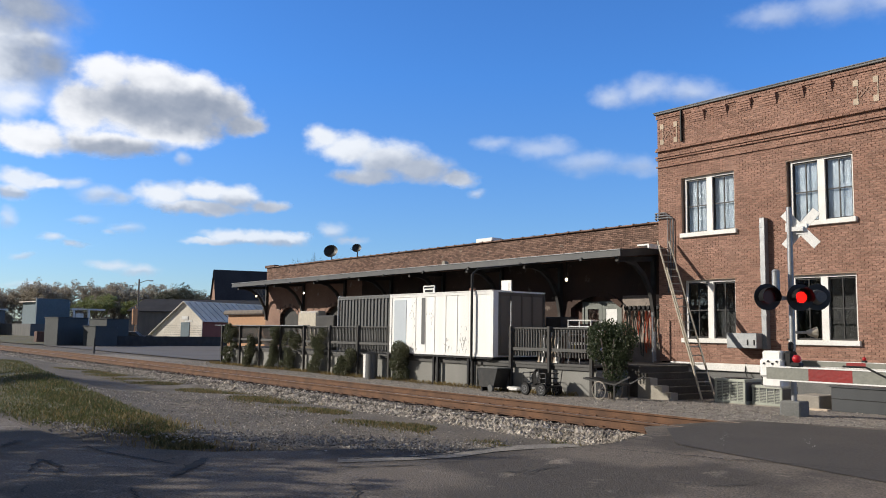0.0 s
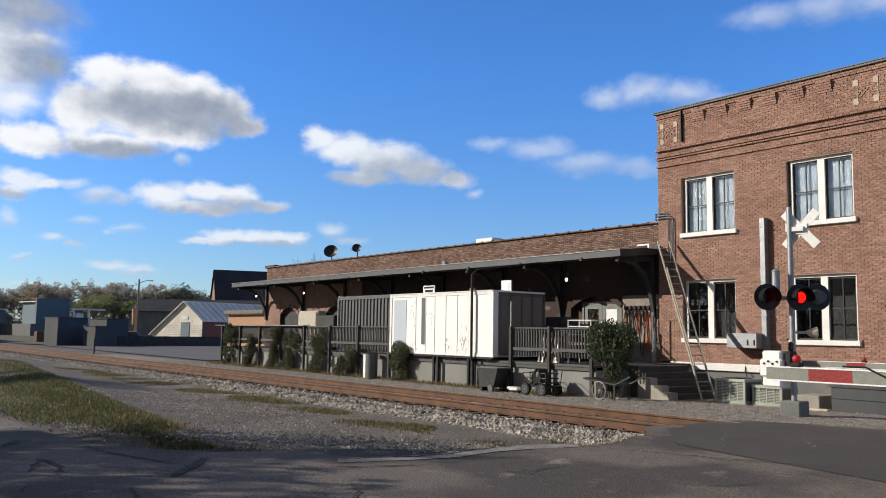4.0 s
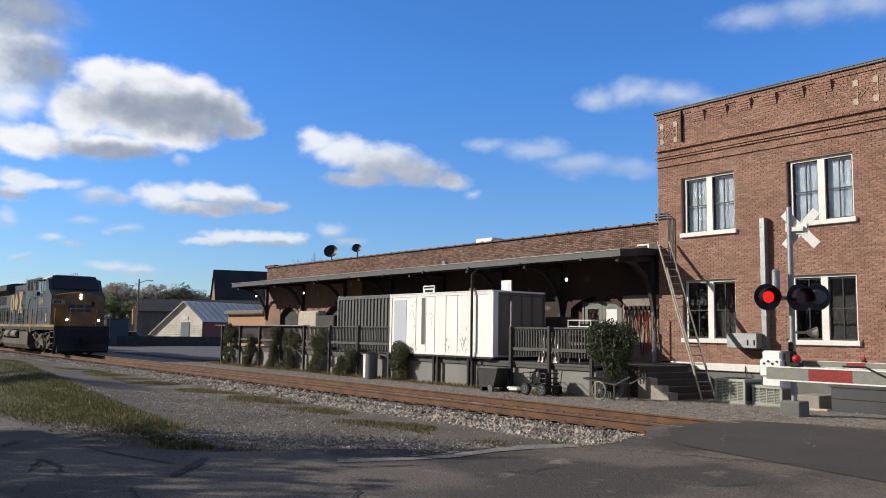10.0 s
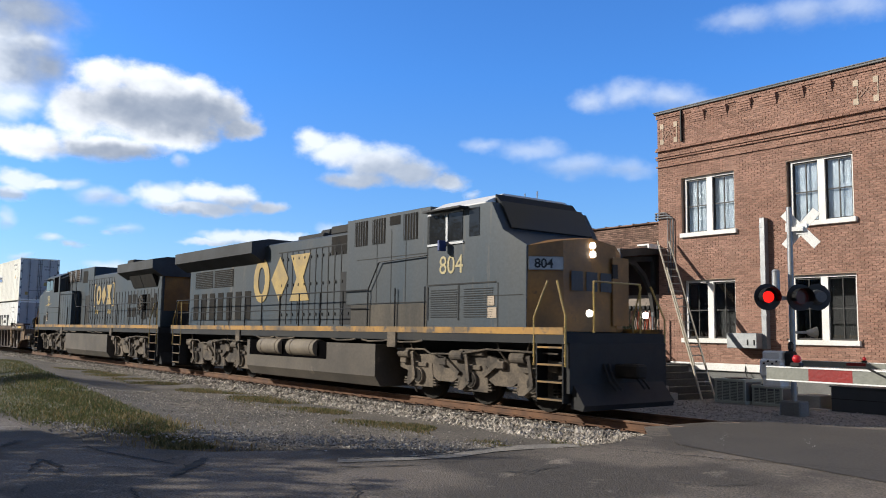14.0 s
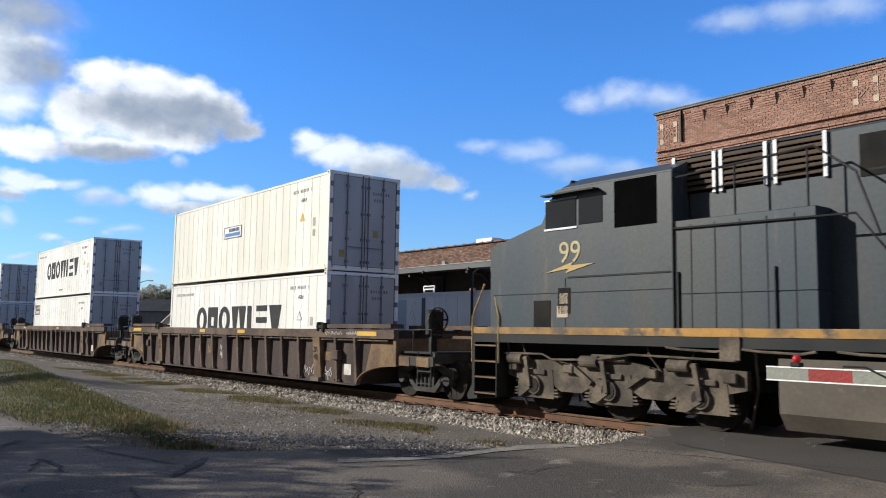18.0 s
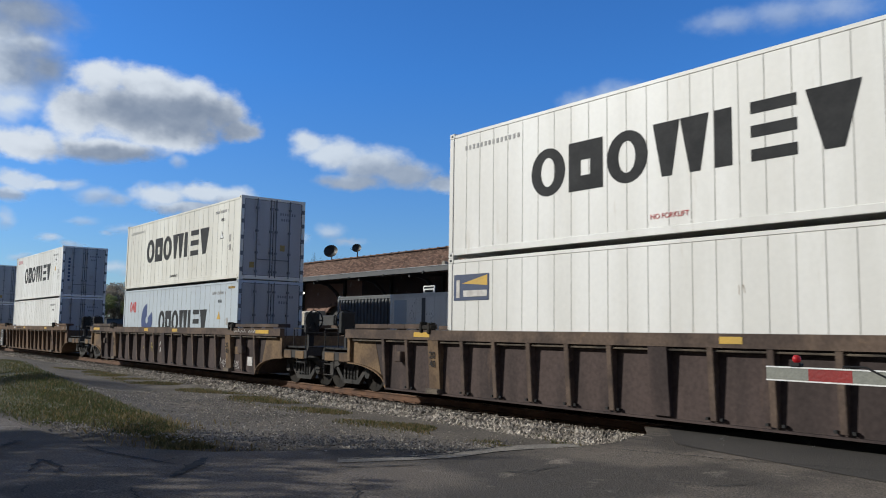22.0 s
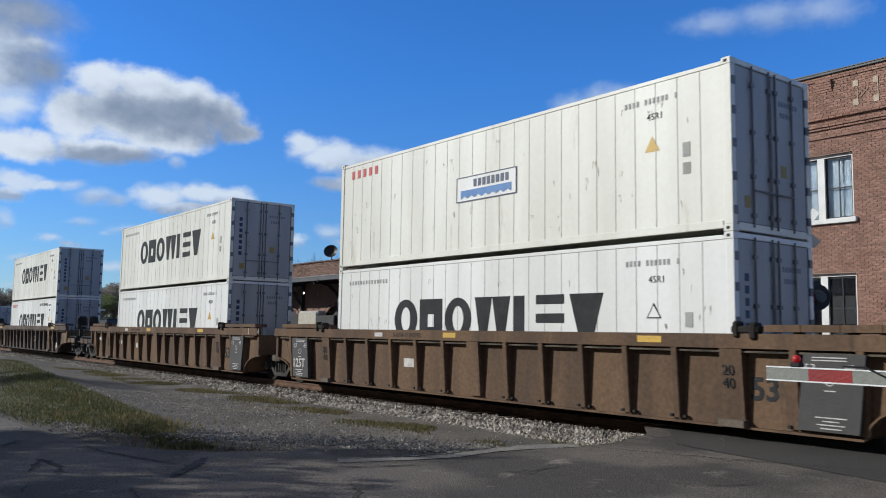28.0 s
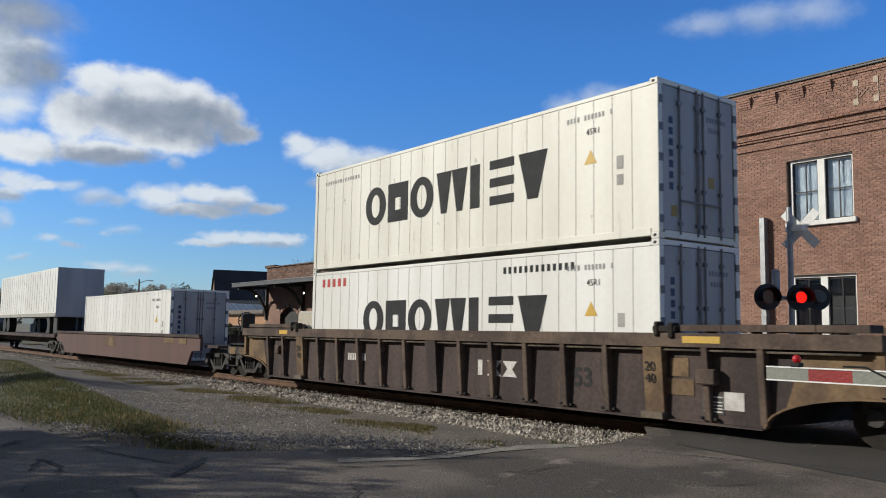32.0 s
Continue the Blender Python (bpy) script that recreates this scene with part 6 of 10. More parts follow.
def marks(rows, y, material, vehicle, name, label="", depth=0.006):
    """Flat plates on a side: (x0, x1, z0, z1)."""
    return part(name, boxes(*[(a, b, y - depth, y, c, d) for a, b, c, d in rows]), material, vehicle, label)


def prism_bm(pts, y0, y1):
    bm = bmesh.new()
    prism(bm, pts, y0, y1)
    return bm


def ellipse_ring(bm, cx, cz, rx, rz, wx, wz, y0, y1, n_=24):
    """A flat oval ring facing -y."""
    for k in range(n_):
        t0, t1 = 2 * math.pi * k / n_, 2 * math.pi * (k + 1) / n_
        prism(bm, [(cx + (rx - wx) * math.cos(t0), cz + (rz - wz) * math.sin(t0)), (cx + rx * math.cos(t0), cz + rz * math.sin(t0)),
                   (cx + rx * math.cos(t1), cz + rz * math.sin(t1)), (cx + (rx - wx) * math.cos(t1), cz + (rz - wz) * math.sin(t1))], y0, y1)
    bmesh.ops.remove_doubles(bm, verts=bm.verts[:], dist=0.0005)


def name_shapes(x0, x1, z0, z1, y, material, vehicle, name, label, order):
    """A company name drawn as a row of plain shapes: o ring, b block with a slot, v two wedges, i bar, e three bars, w one wedge, d diamond, h hourglass."""
    wide = {"o": 1.0, "b": 0.92, "v": 1.22, "i": 0.62, "e": 0.82, "w": 1.0, "h": 1.05, "d": 1.0}
    total = sum(wide[c] for c in order)
    h, x, y0 = z1 - z0, x0, y - 0.006
    for c in order:
        w = (x1 - x0) * wide[c] / total
        a, b = x + 0.05 * w, x + 0.95 * w
        m_, q = (a + b) / 2, b - a
        bm = bmesh.new()
        if c == "o":
            ellipse_ring(bm, m_, (z0 + z1) / 2, q / 2, h * 0.51, 0.29 * q, 0.20 * h, y0, y)
        elif c == "b":
            box(bm, a, a + 0.36 * q, y0, y, z0, z1)
            box(bm, a + 0.64 * q, b, y0, y, z0, z1)
            box(bm, a + 0.36 * q, a + 0.64 * q, y0, y, z0, z0 + 0.30 * h)
            box(bm, a + 0.36 * q, a + 0.64 * q, y0, y, z0 + 0.62 * h, z1)
        elif c == "v":
            for k in (0, 1):
                prism(bm, [(a + 0.5 * k * q, z1), (a + (0.16 + 0.5 * k) * q, z0), (a + (0.34 + 0.5 * k) * q, z0), (a + (0.5 + 0.5 * k) * q - 0.012, z1)], y0, y)
        elif c == "i":
            box(bm, a, a + 0.55 * q, y0, y, z0, z1)
        elif c == "e":
            for k in (0.0, 0.40, 0.80):
                box(bm, a, b, y0, y, z0 + k * h, z0 + (k + 0.20) * h)
        elif c == "w":
            prism(bm, [(a + 0.05 * q, z1), (m_ - 0.16 * q, z0), (m_ + 0.16 * q, z0), (b - 0.05 * q, z1)], y0, y)
        elif c == "d":
            prism(bm, [(m_, z0), (b, (z0 + z1) / 2), (m_, z1), (a, (z0 + z1) / 2)], y0, y)
        elif c == "h":
            prism(bm, [(a, z0), (b, z0), (m_ + 0.17 * q, (z0 + z1) / 2), (b, z1), (a, z1), (m_ - 0.17 * q, (z0 + z1) / 2)], y0, y)
        ob = new(name, mesh_of(name, bm, material))
        ob.parent = vehicle
        ob["label"] = label
        x += w


# containers -------------------------------------------------------------
CL, CW, CH = 12.192, 2.438, 2.89


def container_parts(paintm, seams=26):
    """The shared meshes of a forty-foot refrigerated container; its doors face +x. Origin: bottom centre."""
    h, w = CL / 2, CW / 2
    body = boxes((-h + 0.02, h - 0.06, -w + 0.018, w - 0.018, 0.12, CH - 0.06))
    rails = boxes((-h + 0.18, h - 0.18, -w, -w + 0.07, 0.055, 0.19), (-h + 0.18, h - 0.18, w - 0.07, w, 0.055, 0.19),
                  (-h + 0.18, h - 0.18, -w + 0.004, -w + 0.07, CH - 0.12, CH - 0.045), (-h + 0.18, h - 0.18, w - 0.07, w - 0.004, CH - 0.12, CH - 0.045),
                  (-h, -h + 0.07, -w + 0.16, w - 0.16, 0.03, 0.2), (-h, -h + 0.07, -w + 0.16, w - 0.16, CH - 0.12, CH - 0.005),
                  (h - 0.07, h, -w + 0.16, w - 0.16, 0.03, 0.16), (h - 0.07, h, -w + 0.16, w - 0.16, CH - 0.10, CH - 0.005), bev=0.008)
    posts = boxes(*[(x0, x1, y0, y1, 0.12, CH - 0.12) for x0, x1 in ((-h, -h + 0.14), (h - 0.14, h)) for y0, y1 in ((-w, -w + 0.12), (w - 0.12, w))], bev=0.006)
    cast = boxes(*[(x0, x1, y0, y1, z0, z1) for x0, x1 in ((-h - 0.003, -h + 0.178), (h - 0.178, h + 0.003)) for y0, y1 in ((-w - 0.004, -w + 0.162), (w - 0.162, w + 0.004))
                   for z0, z1 in ((0, 0.118), (CH - 0.118, CH))], bev=0.01)
    eye = boxes(*[(x0, x1, y0, y1, z0, z1) for x0, x1 in ((-h + 0.06, -h + 0.125), (h - 0.125, h - 0.06)) for y0, y1 in ((-w - 0.006, -w + 0.01), (w - 0.01, w + 0.006))
                  for z0, z1 in ((0.035, 0.085), (CH - 0.085, CH - 0.035))])
    rib = bmesh.new()
    for i in range(1, seams):
        x = -h + 0.14 + (CL - 0.28) * i / seams
        for s in (-1, 1):
            box(rib, x - 0.0065, x + 0.0065, s * (w - 0.019) - 0.004, s * (w - 0.019) + 0.004, 0.2, CH - 0.12)
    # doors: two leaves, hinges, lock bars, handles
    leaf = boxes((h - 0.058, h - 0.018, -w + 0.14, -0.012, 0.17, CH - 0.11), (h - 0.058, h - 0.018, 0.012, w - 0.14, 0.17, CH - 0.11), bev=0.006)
    seal = boxes((h - 0.05, h - 0.022, -0.035, 0.035, 0.165, CH - 0.105), (h - 0.05, h - 0.022, -w + 0.115, -w + 0.145, 0.165, CH - 0.105), (h - 0.05, h - 0.022, w - 0.145, w - 0.115, 0.165, CH - 0.105),
                 (h - 0.05, h - 0.022, -w + 0.145, w - 0.145, CH - 0.112, CH - 0.095), (h - 0.05, h - 0.022, -w + 0.145, w - 0.145, 0.155, 0.172))
    hinge = boxes(*[(h - 0.03, h + 0.012, s * (w - 0.02) - 0.10 if s > 0 else -w + 0.02 - 0.0, s * (w - 0.02) if s > 0 else -w + 0.13, z - 0.07, z + 0.07) for s in (-1, 1) for z in (0.35, 0.90, 1.45, 2.0, 2.5)])
    rod = bmesh.new()
    for y in (-0.62, -0.10, 0.10, 0.62):
        tube(rod, (h + 0.012, y, 0.10), (h + 0.012, y, CH - 0.06), 0.018, 6)
        for z in (0.3, 0.95, 1.7, 2.5):
            box(rod, h - 0.018, h + 0.035, y - 0.05, y + 0.05, z - 0.035, z + 0.035)
        bar(rod, (h + 0.035, y, 0.72), (h + 0.035, y + (0.36 if y < 0 else -0.36), 0.72), 0.02, 0.03)
    def each(name, bm_, m_):
        return [mesh_of(name, b, m_) for b in islands(bm_)]

    return (each("side_panel", body, paintm) + each("rail", rails, paintm) + each("corner_post", posts, paintm) + each("corner_casting", cast, paintm) + [mesh_of("casting_holes", eye, M["black"])],
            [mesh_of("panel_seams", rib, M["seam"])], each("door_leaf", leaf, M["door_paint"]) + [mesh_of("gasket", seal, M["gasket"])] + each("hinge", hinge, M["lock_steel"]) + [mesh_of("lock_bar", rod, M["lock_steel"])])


SIZE_CODE = text_mesh("45R1", 0.17, M["letter"], 0.002)
KITS = {k: container_parts(M[k]) for k in ("cont_white", "cont_cream", "cont_blue")}


def prism_door(h, y, z):
    bm = bmesh.new()
    prism_x(bm, [(y - 0.11, z), (y + 0.11, z), (y, z + 0.24)], h - 0.018, h - 0.0145)
    return bm


def container(s, z, kit, label, decor, seams=True, upright=True):
    """A container standing on a car: s is the place of its door end in the train, z its bottom."""
    c = thing("shipping_container", (0, 0, 0), label, "container", "containers on the train")
    k = KITS[kit]
    for me in k[0] + (k[1] if seams else []) + k[2]:
        ob = share(me.name.split(".")[0], me, c, Matrix.Identity(4))
        if me in k[1]:
            ob["kind"] = "stuff"
    y = -CW / 2 + 0.017
    for kind, *a in decor:
        h = CL / 2
        if kind == "name":          # big name as plain blocks: along from the left end, width, base, height
            name_shapes(-h + a[0], -h + a[0] + a[1], a[2], a[2] + a[3], y, M["letter"], c, "name_block", "dark grey name block", "oboview")
        elif kind == "small":       # web address or number rows as bars
            w_ = a[1] / a[4]
            marks([(-h + a[0] + i * w_, -h + a[0] + (i + 0.5) * w_, a[2], a[2] + a[3]) for i in range(a[4])], y, M[a[5]], c, "marking_bars")["kind"] = "stuff"
        elif kind == "plate":       # a framed plate or emblem field
            p = marks([(-h + a[0], -h + a[0] + a[1], a[2], a[2] + a[3])], y - 0.004, M[a[4]], c, "emblem_plate")
            if len(a) > 5:
                q = -h + a[0]
                n_, zz = 7, a[2] + 0.12 * a[3]
                edge = [(q + (0.08 + 0.84 * k / (2 * n_)) * a[1], zz + (0.10 * a[3] if k % 2 else 0.0)) for k in range(2 * n_ + 1)]
                part("emblem_band", prism_bm(edge + [(q + 0.92 * a[1], a[2] + 0.45 * a[3]), (q + 0.08 * a[1], a[2] + 0.45 * a[3])], y - 0.018, y - 0.012), M[a[5]], p, "blue band with a toothed lower edge")
                marks([(q, q + 0.02, a[2], a[2] + a[3]), (q + a[1] - 0.02, q + a[1], a[2], a[2] + a[3]), (q, q + a[1], a[2], a[2] + 0.02), (q, q + a[1], a[2] + a[3] - 0.02, a[2] + a[3]),
                       *[(q + (0.3 + 0.075 * i) * a[1], q + (0.3 + 0.075 * i + 0.05) * a[1], a[2] + 0.55 * a[3], a[2] + 0.85 * a[3]) for i in range(8)]], y - 0.012, M["letter_mid"], p, "emblem_blocks")
        elif kind == "initials":
            name_shapes(-h + a[0], -h + a[0] + a[1], a[2], a[2] + a[3], y, M["letter_red"], c, "name_block", "red name block", "odb")
        elif kind == "ring":
            bm = bmesh.new()
            cx, cz, r = -h + a[0], a[1], a[2]
            for i in range(24):
                t0, t1 = i * math.pi / 12, (i + 1) * math.pi / 12
                if 2 <= i <= 5:
                    continue
                q = [bm.verts.new((cx + rr * math.cos(t), y - 0.006, cz + rr * math.sin(t))) for rr, t in ((r, t0), (r, t1), (r * 0.22, t1), (r * 0.22, t0))]
                bm.faces.new(q)
            part("blue_ring_emblem", bm, M["letter_blue"], c)
        elif kind == "note":
            ob = new("stencil", text_mesh("NO FORKLIFT", 0.13, M["letter_red" if a[1] else "letter"], 0.002))
            ob.parent, ob.location = c, (-h + a[0], y - 0.006, 0.34)
        elif kind == "hatch":
            part("hazard_strip", boxes((h - 0.85, h - 0.3, y - 0.004, y, 2.60, 2.68)), M["safety_yellow"], c)
            q_ = bmesh.new()
            for i in range(6):
                prism(q_, [(h - 0.84 + 0.09 * i, 2.601), (h - 0.80 + 0.09 * i, 2.601), (h - 0.77 + 0.09 * i, 2.679), (h - 0.81 + 0.09 * i, 2.679)], y - 0.007, y - 0.003)
            part("hazard_bars", q_, M["black"], c)["kind"] = "stuff"
        elif kind == "scuff":
            r_ = random.Random(a[0])
            q_ = bmesh.new()
            for i in range(a[1]):
                xa, za = r_.uniform(-h + 0.4, h - 0.4), r_.uniform(0.35, 2.6)
                for j in range(r_.randint(1, 3)):
                    bar(q_, (xa, y - 0.002, za), (xa + r_.uniform(-0.03, 0.03), y - 0.002, za - r_.uniform(0.02, 0.16)), 0.002, r_.uniform(0.003, 0.010))
                    xa += r_.uniform(-0.08, 0.08)
            part("rust_scratches", q_, M["rust_mark"], c)["kind"] = "stuff"
        elif kind == "wedge":
            q_ = bmesh.new()
            prism(q_, [(-h + a[0], a[1]), (-h + a[0] + a[2], a[1] - 0.06), (-h + a[0] + a[2], a[1] + 0.17)], y - 0.012, y - 0.004)
            part("yellow_wedge", q_, M["safety_yellow"], c)
            marks([(-h + a[0] + 0.05, -h + a[0] + a[2], a[1] - 0.3, a[1] - 0.16), (-h + a[0] - 0.2, -h + a[0] - 0.08, a[1] - 0.32, a[1] + 0.08)], y - 0.012, M["letter_white"], c, "plate_bars")["kind"] = "stuff"
        elif kind == "warn":
            bm = bmesh.new()
            cx, cz, r = -h + a[0], a[1], 0.16
            prism(bm, [(cx - r, cz), (cx + r, cz), (cx, cz + 1.7 * r)], y - 0.005, y)
            t_ = part("warning_triangle", bm, M["safety_yellow"] if len(a) < 3 else M["letter"], c, "yellow warning triangle")
            if len(a) > 2:
                bm = bmesh.new()
                prism(bm, [(cx - r + .035, cz + .02), (cx + r - .035, cz + .02), (cx, cz + 1.7 * r - .05)], y - 0.009, y - 0.004)
                part("triangle_field", bm, M["cont_white"], t_)
    # number rows beside the doors and on the doors
    h = CL / 2
    marks([(h - 2.2 + 0.09 * i, h - 2.15 + 0.09 * i, 2.42, 2.52) for i in range(4)] + [(h - 1.75 + 0.09 * i, h - 1.70 + 0.09 * i, 2.42, 2.52) for i in range(6)] + [(h - 1.1, h - 1.05, 2.42, 2.52)]
          , y, M["letter_soft"], c, "number_bars")["kind"] = "stuff"
    ob = new("size_code", SIZE_CODE)
    ob.parent, ob.location = c, (h - 1.7, y - 0.004, 2.12)
    marks([(h - 0.95, h - 0.80, 1.35, 1.6), (h - 0.95, h - 0.80, 1.05, 1.25)], y, M["seam"], c, "inspection_plate")
    part("door_mark", boxes(*[(h - 0.019, h - 0.014, 0.25 + 0.09 * i, 0.30 + 0.09 * i, 2.31, 2.40) for i in range(7)], *[(h - 0.019, h - 0.014, 0.3 + 0.09 * i, 0.35 + 0.09 * i, 2.11, 2.20) for i in range(4)]), M["letter_door"], c)["kind"] = "stuff"
    if upright:
        part("door_name", boxes(*[(h - 0.019, h - 0.014, -0.90, -0.78, 0.9 + 0.2 * i, 1.03 + 0.2 * i) for i in range(7)]), M["letter_mid"], c, "upright blue name block")
    part("door_plate", boxes((h - 0.019, h - 0.013, 0.28, 0.46, 1.05, 1.26), (h - 0.019, h - 0.013, -0.85, -0.68, 0.42, 0.62)), M["door_yellow"] if "cream" in kit or decor[0][0] == "ring" else M["seam"], c)
    part("door_triangle", prism_door(h, -0.55, 1.2), M["letter_soft"], c, "pale warning triangle on the door")
    MOVING.append((c, s - CL / 2, z))
    return c


def chord(bm, x0, x1, z0, z1, s):
    box(bm, x0, x1, s * 1.5 - 0.07, s * 1.5 + 0.07, z0, z1)


# well cars --------------------------------------------------------------
def well_car(s, colours, half=9.95, well=8.15, truck=10.5, ends=(True, True), details=0, label="brown well car with ribbed sides carrying stacked containers"):
    """A car with a deep well between its trucks. s: place of its centre in the train; colours: side, ends and chord."""
    side, endm, top = [M[c] for c in colours]
    car = thing("well_car", (0, 0, 0), label, "rail car", "well cars of the train")
    rr = random.Random(int(abs(s) * 10))
    for sg in (-1, 1):
        bm = bmesh.new()
        # side sheet with the arches over the trucks cut out
        curve = [(well + 0.02 + (half - well - 0.02) * (1 - math.cos(k * math.pi / 16)), 0.20 + 0.54 * math.sin(k * math.pi / 16)) for k in range(9)]
        prism(bm, curve + [(half, 1.40), (-half, 1.40)] + [(-x, z) for x, z in curve[::-1]],
              sg * 1.395 - 0.012, sg * 1.395 + 0.012)
        part("side_sheet", bm, side, car)
        part("top_chord", boxes((-half, half, sg * 1.5 - 0.075, sg * 1.5 + 0.075, 1.40, 1.61), (-half, half, sg * 1.5 - 0.085, sg * 1.5 + 0.085, 1.385, 1.40)), top, car, "weathered top chord")
        part("bottom_chord", boxes((-well, well, sg * 1.43 - 0.08, sg * 1.43 + 0.04, 0.17, 0.205)), side, car)
        bm = bmesh.new()
        for e in (1, -1):
            q = [(e * x, z) for x, z in curve[3:] + [(half, 1.34), (well + 0.62, 1.34)]]
            prism(bm, q if e > 0 else q[::-1], sg * 1.411 - 0.004, sg * 1.411 + 0.004)
        part("end_gusset", bm, endm, car, "paler end plates")
        arch = bmesh.new()
        for e in (-1, 1):
            for p, q in zip(curve, curve[1:]):
                bar(arch, (e * p[0], sg * 1.44, p[1]), (e * q[0], sg * 1.44, q[1]), 0.12, 0.028)
        bmesh.ops.remove_doubles(arch, verts=arch.verts[:], dist=0.02)
        part("arch_flange", arch, endm, car)
        for i in range(-8, 9):
            x = i * 1.03 + (0.0 if abs(i) != 8 else -0.06 * i / 8)
            wide = i in (0, 6, -6)
            w = 0.19 if wide else 0.045
            bm = bmesh.new()
            a = sg * 1.40
            b = sg * 1.575
            # tapering post: deeper at the top
            prism_x(bm, [(a, 0.24), (sg * 1.49, 0.24), (b, 1.38), (a, 1.38)] if sg > 0 else [(a, 1.38), (b, 1.38), (sg * 1.49, 0.24), (a, 0.24)], x - w, x + w)
            if not wide:
                prism_x(bm, [(sg * 1.487, 0.24), (sg * 1.497, 0.24), (b + sg * 0.006, 1.38), (b, 1.38)], x - 0.065, x + 0.035)
            part("side_post", bm, endm if i in (6, -6) else (side if i == 0 else top), car)
        bm = bmesh.new()
        tube(bm, (-half + 0.3, sg * 1.52, 1.335), (half - 0.3, sg * 1.52, 1.335), 0.020, 6)
        part("air_pipe", bm, M["truck"], car, "grimy pipe under the top chord")
        part("post_bolts", boxes(*[(i * 1.03 + dx - 0.025, i * 1.03 + dx + 0.025, sg * 1.46 - 0.03, sg * 1.46 + 0.03, 0.245, 0.29) for i in range(-7, 8) for dx in (-0.14, 0.12)]), M["black"], car)["kind"] = "stuff"
        part("lift_pads", boxes(*[(x - 0.22, x + 0.22, sg * 1.5 - 0.09, sg * 1.5 + 0.09, 0.19, 0.30) for x in (-6.18, 6.18)]), M["truck"], car)
        part("walkway", boxes(*[(x0 + (x1 - x0) * k / 4 + 0.006, x0 + (x1 - x0) * (k + 1) / 4 - 0.006, sg * 1.36 - 0.2, sg * 1.36 + 0.2, 1.64, 1.745) for x0, x1 in ((-half + 0.45, -6.55), (6.75, half - 0.15)) for k in range(4)],
                              *[(x - 0.03, x + 0.03, sg * 1.36 - 0.12, sg * 1.36 + 0.12, 1.61, 1.64) for x in (-8.6, -7.7, -6.9, 7.2, 8.0, 8.8)]), top, car, "end walkway boards")
    # floor of the well, end bulkheads, platforms
    part("well_floor", boxes((-well, well, -1.38, 1.38, 0.20, 0.355)), side, car)
    for e in (-1, 1):
        x0, x1 = sorted((e * (well + 0.3), e * half))
        part("end_platform", boxes((x0, x1, -1.40, 1.40, 1.02, 1.12), (min(e * (half - 0.12), e * half), max(e * (half - 0.12), e * half), -1.5, 1.5, 0.78, 1.40)), endm, car)
        bm = bmesh.new()
        prism(bm, [(e * well, 0.25), (e * (well + 0.5), 1.02), (e * (well + 0.56), 1.02), (e * (well + 0.06), 0.25)], -1.38, 1.38)
        part("bulkhead", bm, side, car)
        part("locking_device", boxes((e * 6.45 - 0.24, e * 6.45 + 0.24, -1.60, -1.44, 1.615, 1.73), (e * 6.45 - 0.20, e * 6.45 - 0.10, -1.62, -1.42, 1.55, 1.80), (e * 6.45 + 0.08, e * 6.45 + 0.2, -1.62, -1.42, 1.52, 1.78), bev=0.025), M["wheel"], car, "black container latch")
    for e, single in zip((-1, 1), ends):
        if single:
            small_truck(car, e * truck, s)
            x0, x1 = sorted((e * half, e * 11.35))
            part("draft_sill", boxes((x0, x1, -0.35, 0.35, 0.72, 1.05)), endm, car)
            part("crossover_platform", boxes((x0, x1, -1.35, 1.35, 1.06, 1.11)), M["black"], car)
            part("end_sill", boxes((e * 11.3 - 0.06, e * 11.3 + 0.06, -1.4, 1.4, 0.85, 1.08), (min(x0, x1), max(x0, x1), -1.44, -1.38, 0.78, 1.0)), M["truck_dark"], car, "dark end sill")
            part("coupler", boxes((min(e * 11.3, e * 11.85), max(e * 11.3, e * 11.85), -0.13, 0.13, 0.72, 0.98), bev=0.03), M["truck"], car)
            bm = bmesh.new()
            for x in (e * 10.55, e * 11.25):
                for y in (-1.42, 1.42):
                    tube(bm, (x, y, 1.1), (x, y, 1.62), 0.016, 6)
            for y in (-1.42, 1.42):
                tube(bm, (e * 10.55, y, 1.62), (e * 11.25, y, 1.62), 0.014, 6)
                tube(bm, (e * 11.25, y, 0.35), (e * 11.25, y, 1.1), 0.016, 6)
                tube(bm, (e * 10.75, y, 0.35), (e * 10.75, y, 1.1), 0.016, 6)
                for z in (0.38, 0.66):
                    tube(bm, (e * 10.75, y, z), (e * 11.25, y, z), 0.016, 6)
            tube(bm, (e * 11.25, -1.42, 1.5), (e * 11.25, 1.42, 1.5), 0.014, 6)
            part("grab_irons", bm, M["truck_dark"], car)
            bm = bmesh.new()
            for k in range(20):
                t0, t1 = k * math.pi / 10, (k + 1) * math.pi / 10
                bar(bm, (e * 10.95, -1.0 + 0.28 * math.cos(t0), 1.86 + 0.28 * math.sin(t0)), (e * 10.95, -1.0 + 0.28 * math.cos(t1), 1.86 + 0.28 * math.sin(t1)), 0.03, 0.03)
            for k in range(3):
                t0 = k * math.pi / 3
                bar(bm, (e * 10.95, -1.0 - 0.27 * math.cos(t0), 1.86 - 0.27 * math.sin(t0)), (e * 10.95, -1.0 + 0.27 * math.cos(t0), 1.86 + 0.27 * math.sin(t0)), 0.02, 0.04)
            box(bm, min(e * 10.70, e * 10.92), max(e * 10.70, e * 10.92), -1.22, -0.78, 1.45, 2.1, bev=0.05)
            box(bm, min(e * 10.70, e * 10.82), max(e * 10.70, e * 10.82), -1.08, -0.92, 1.11, 1.45)
            part("hand_brake", bm, M["black"], car)
            bm = bmesh.new()
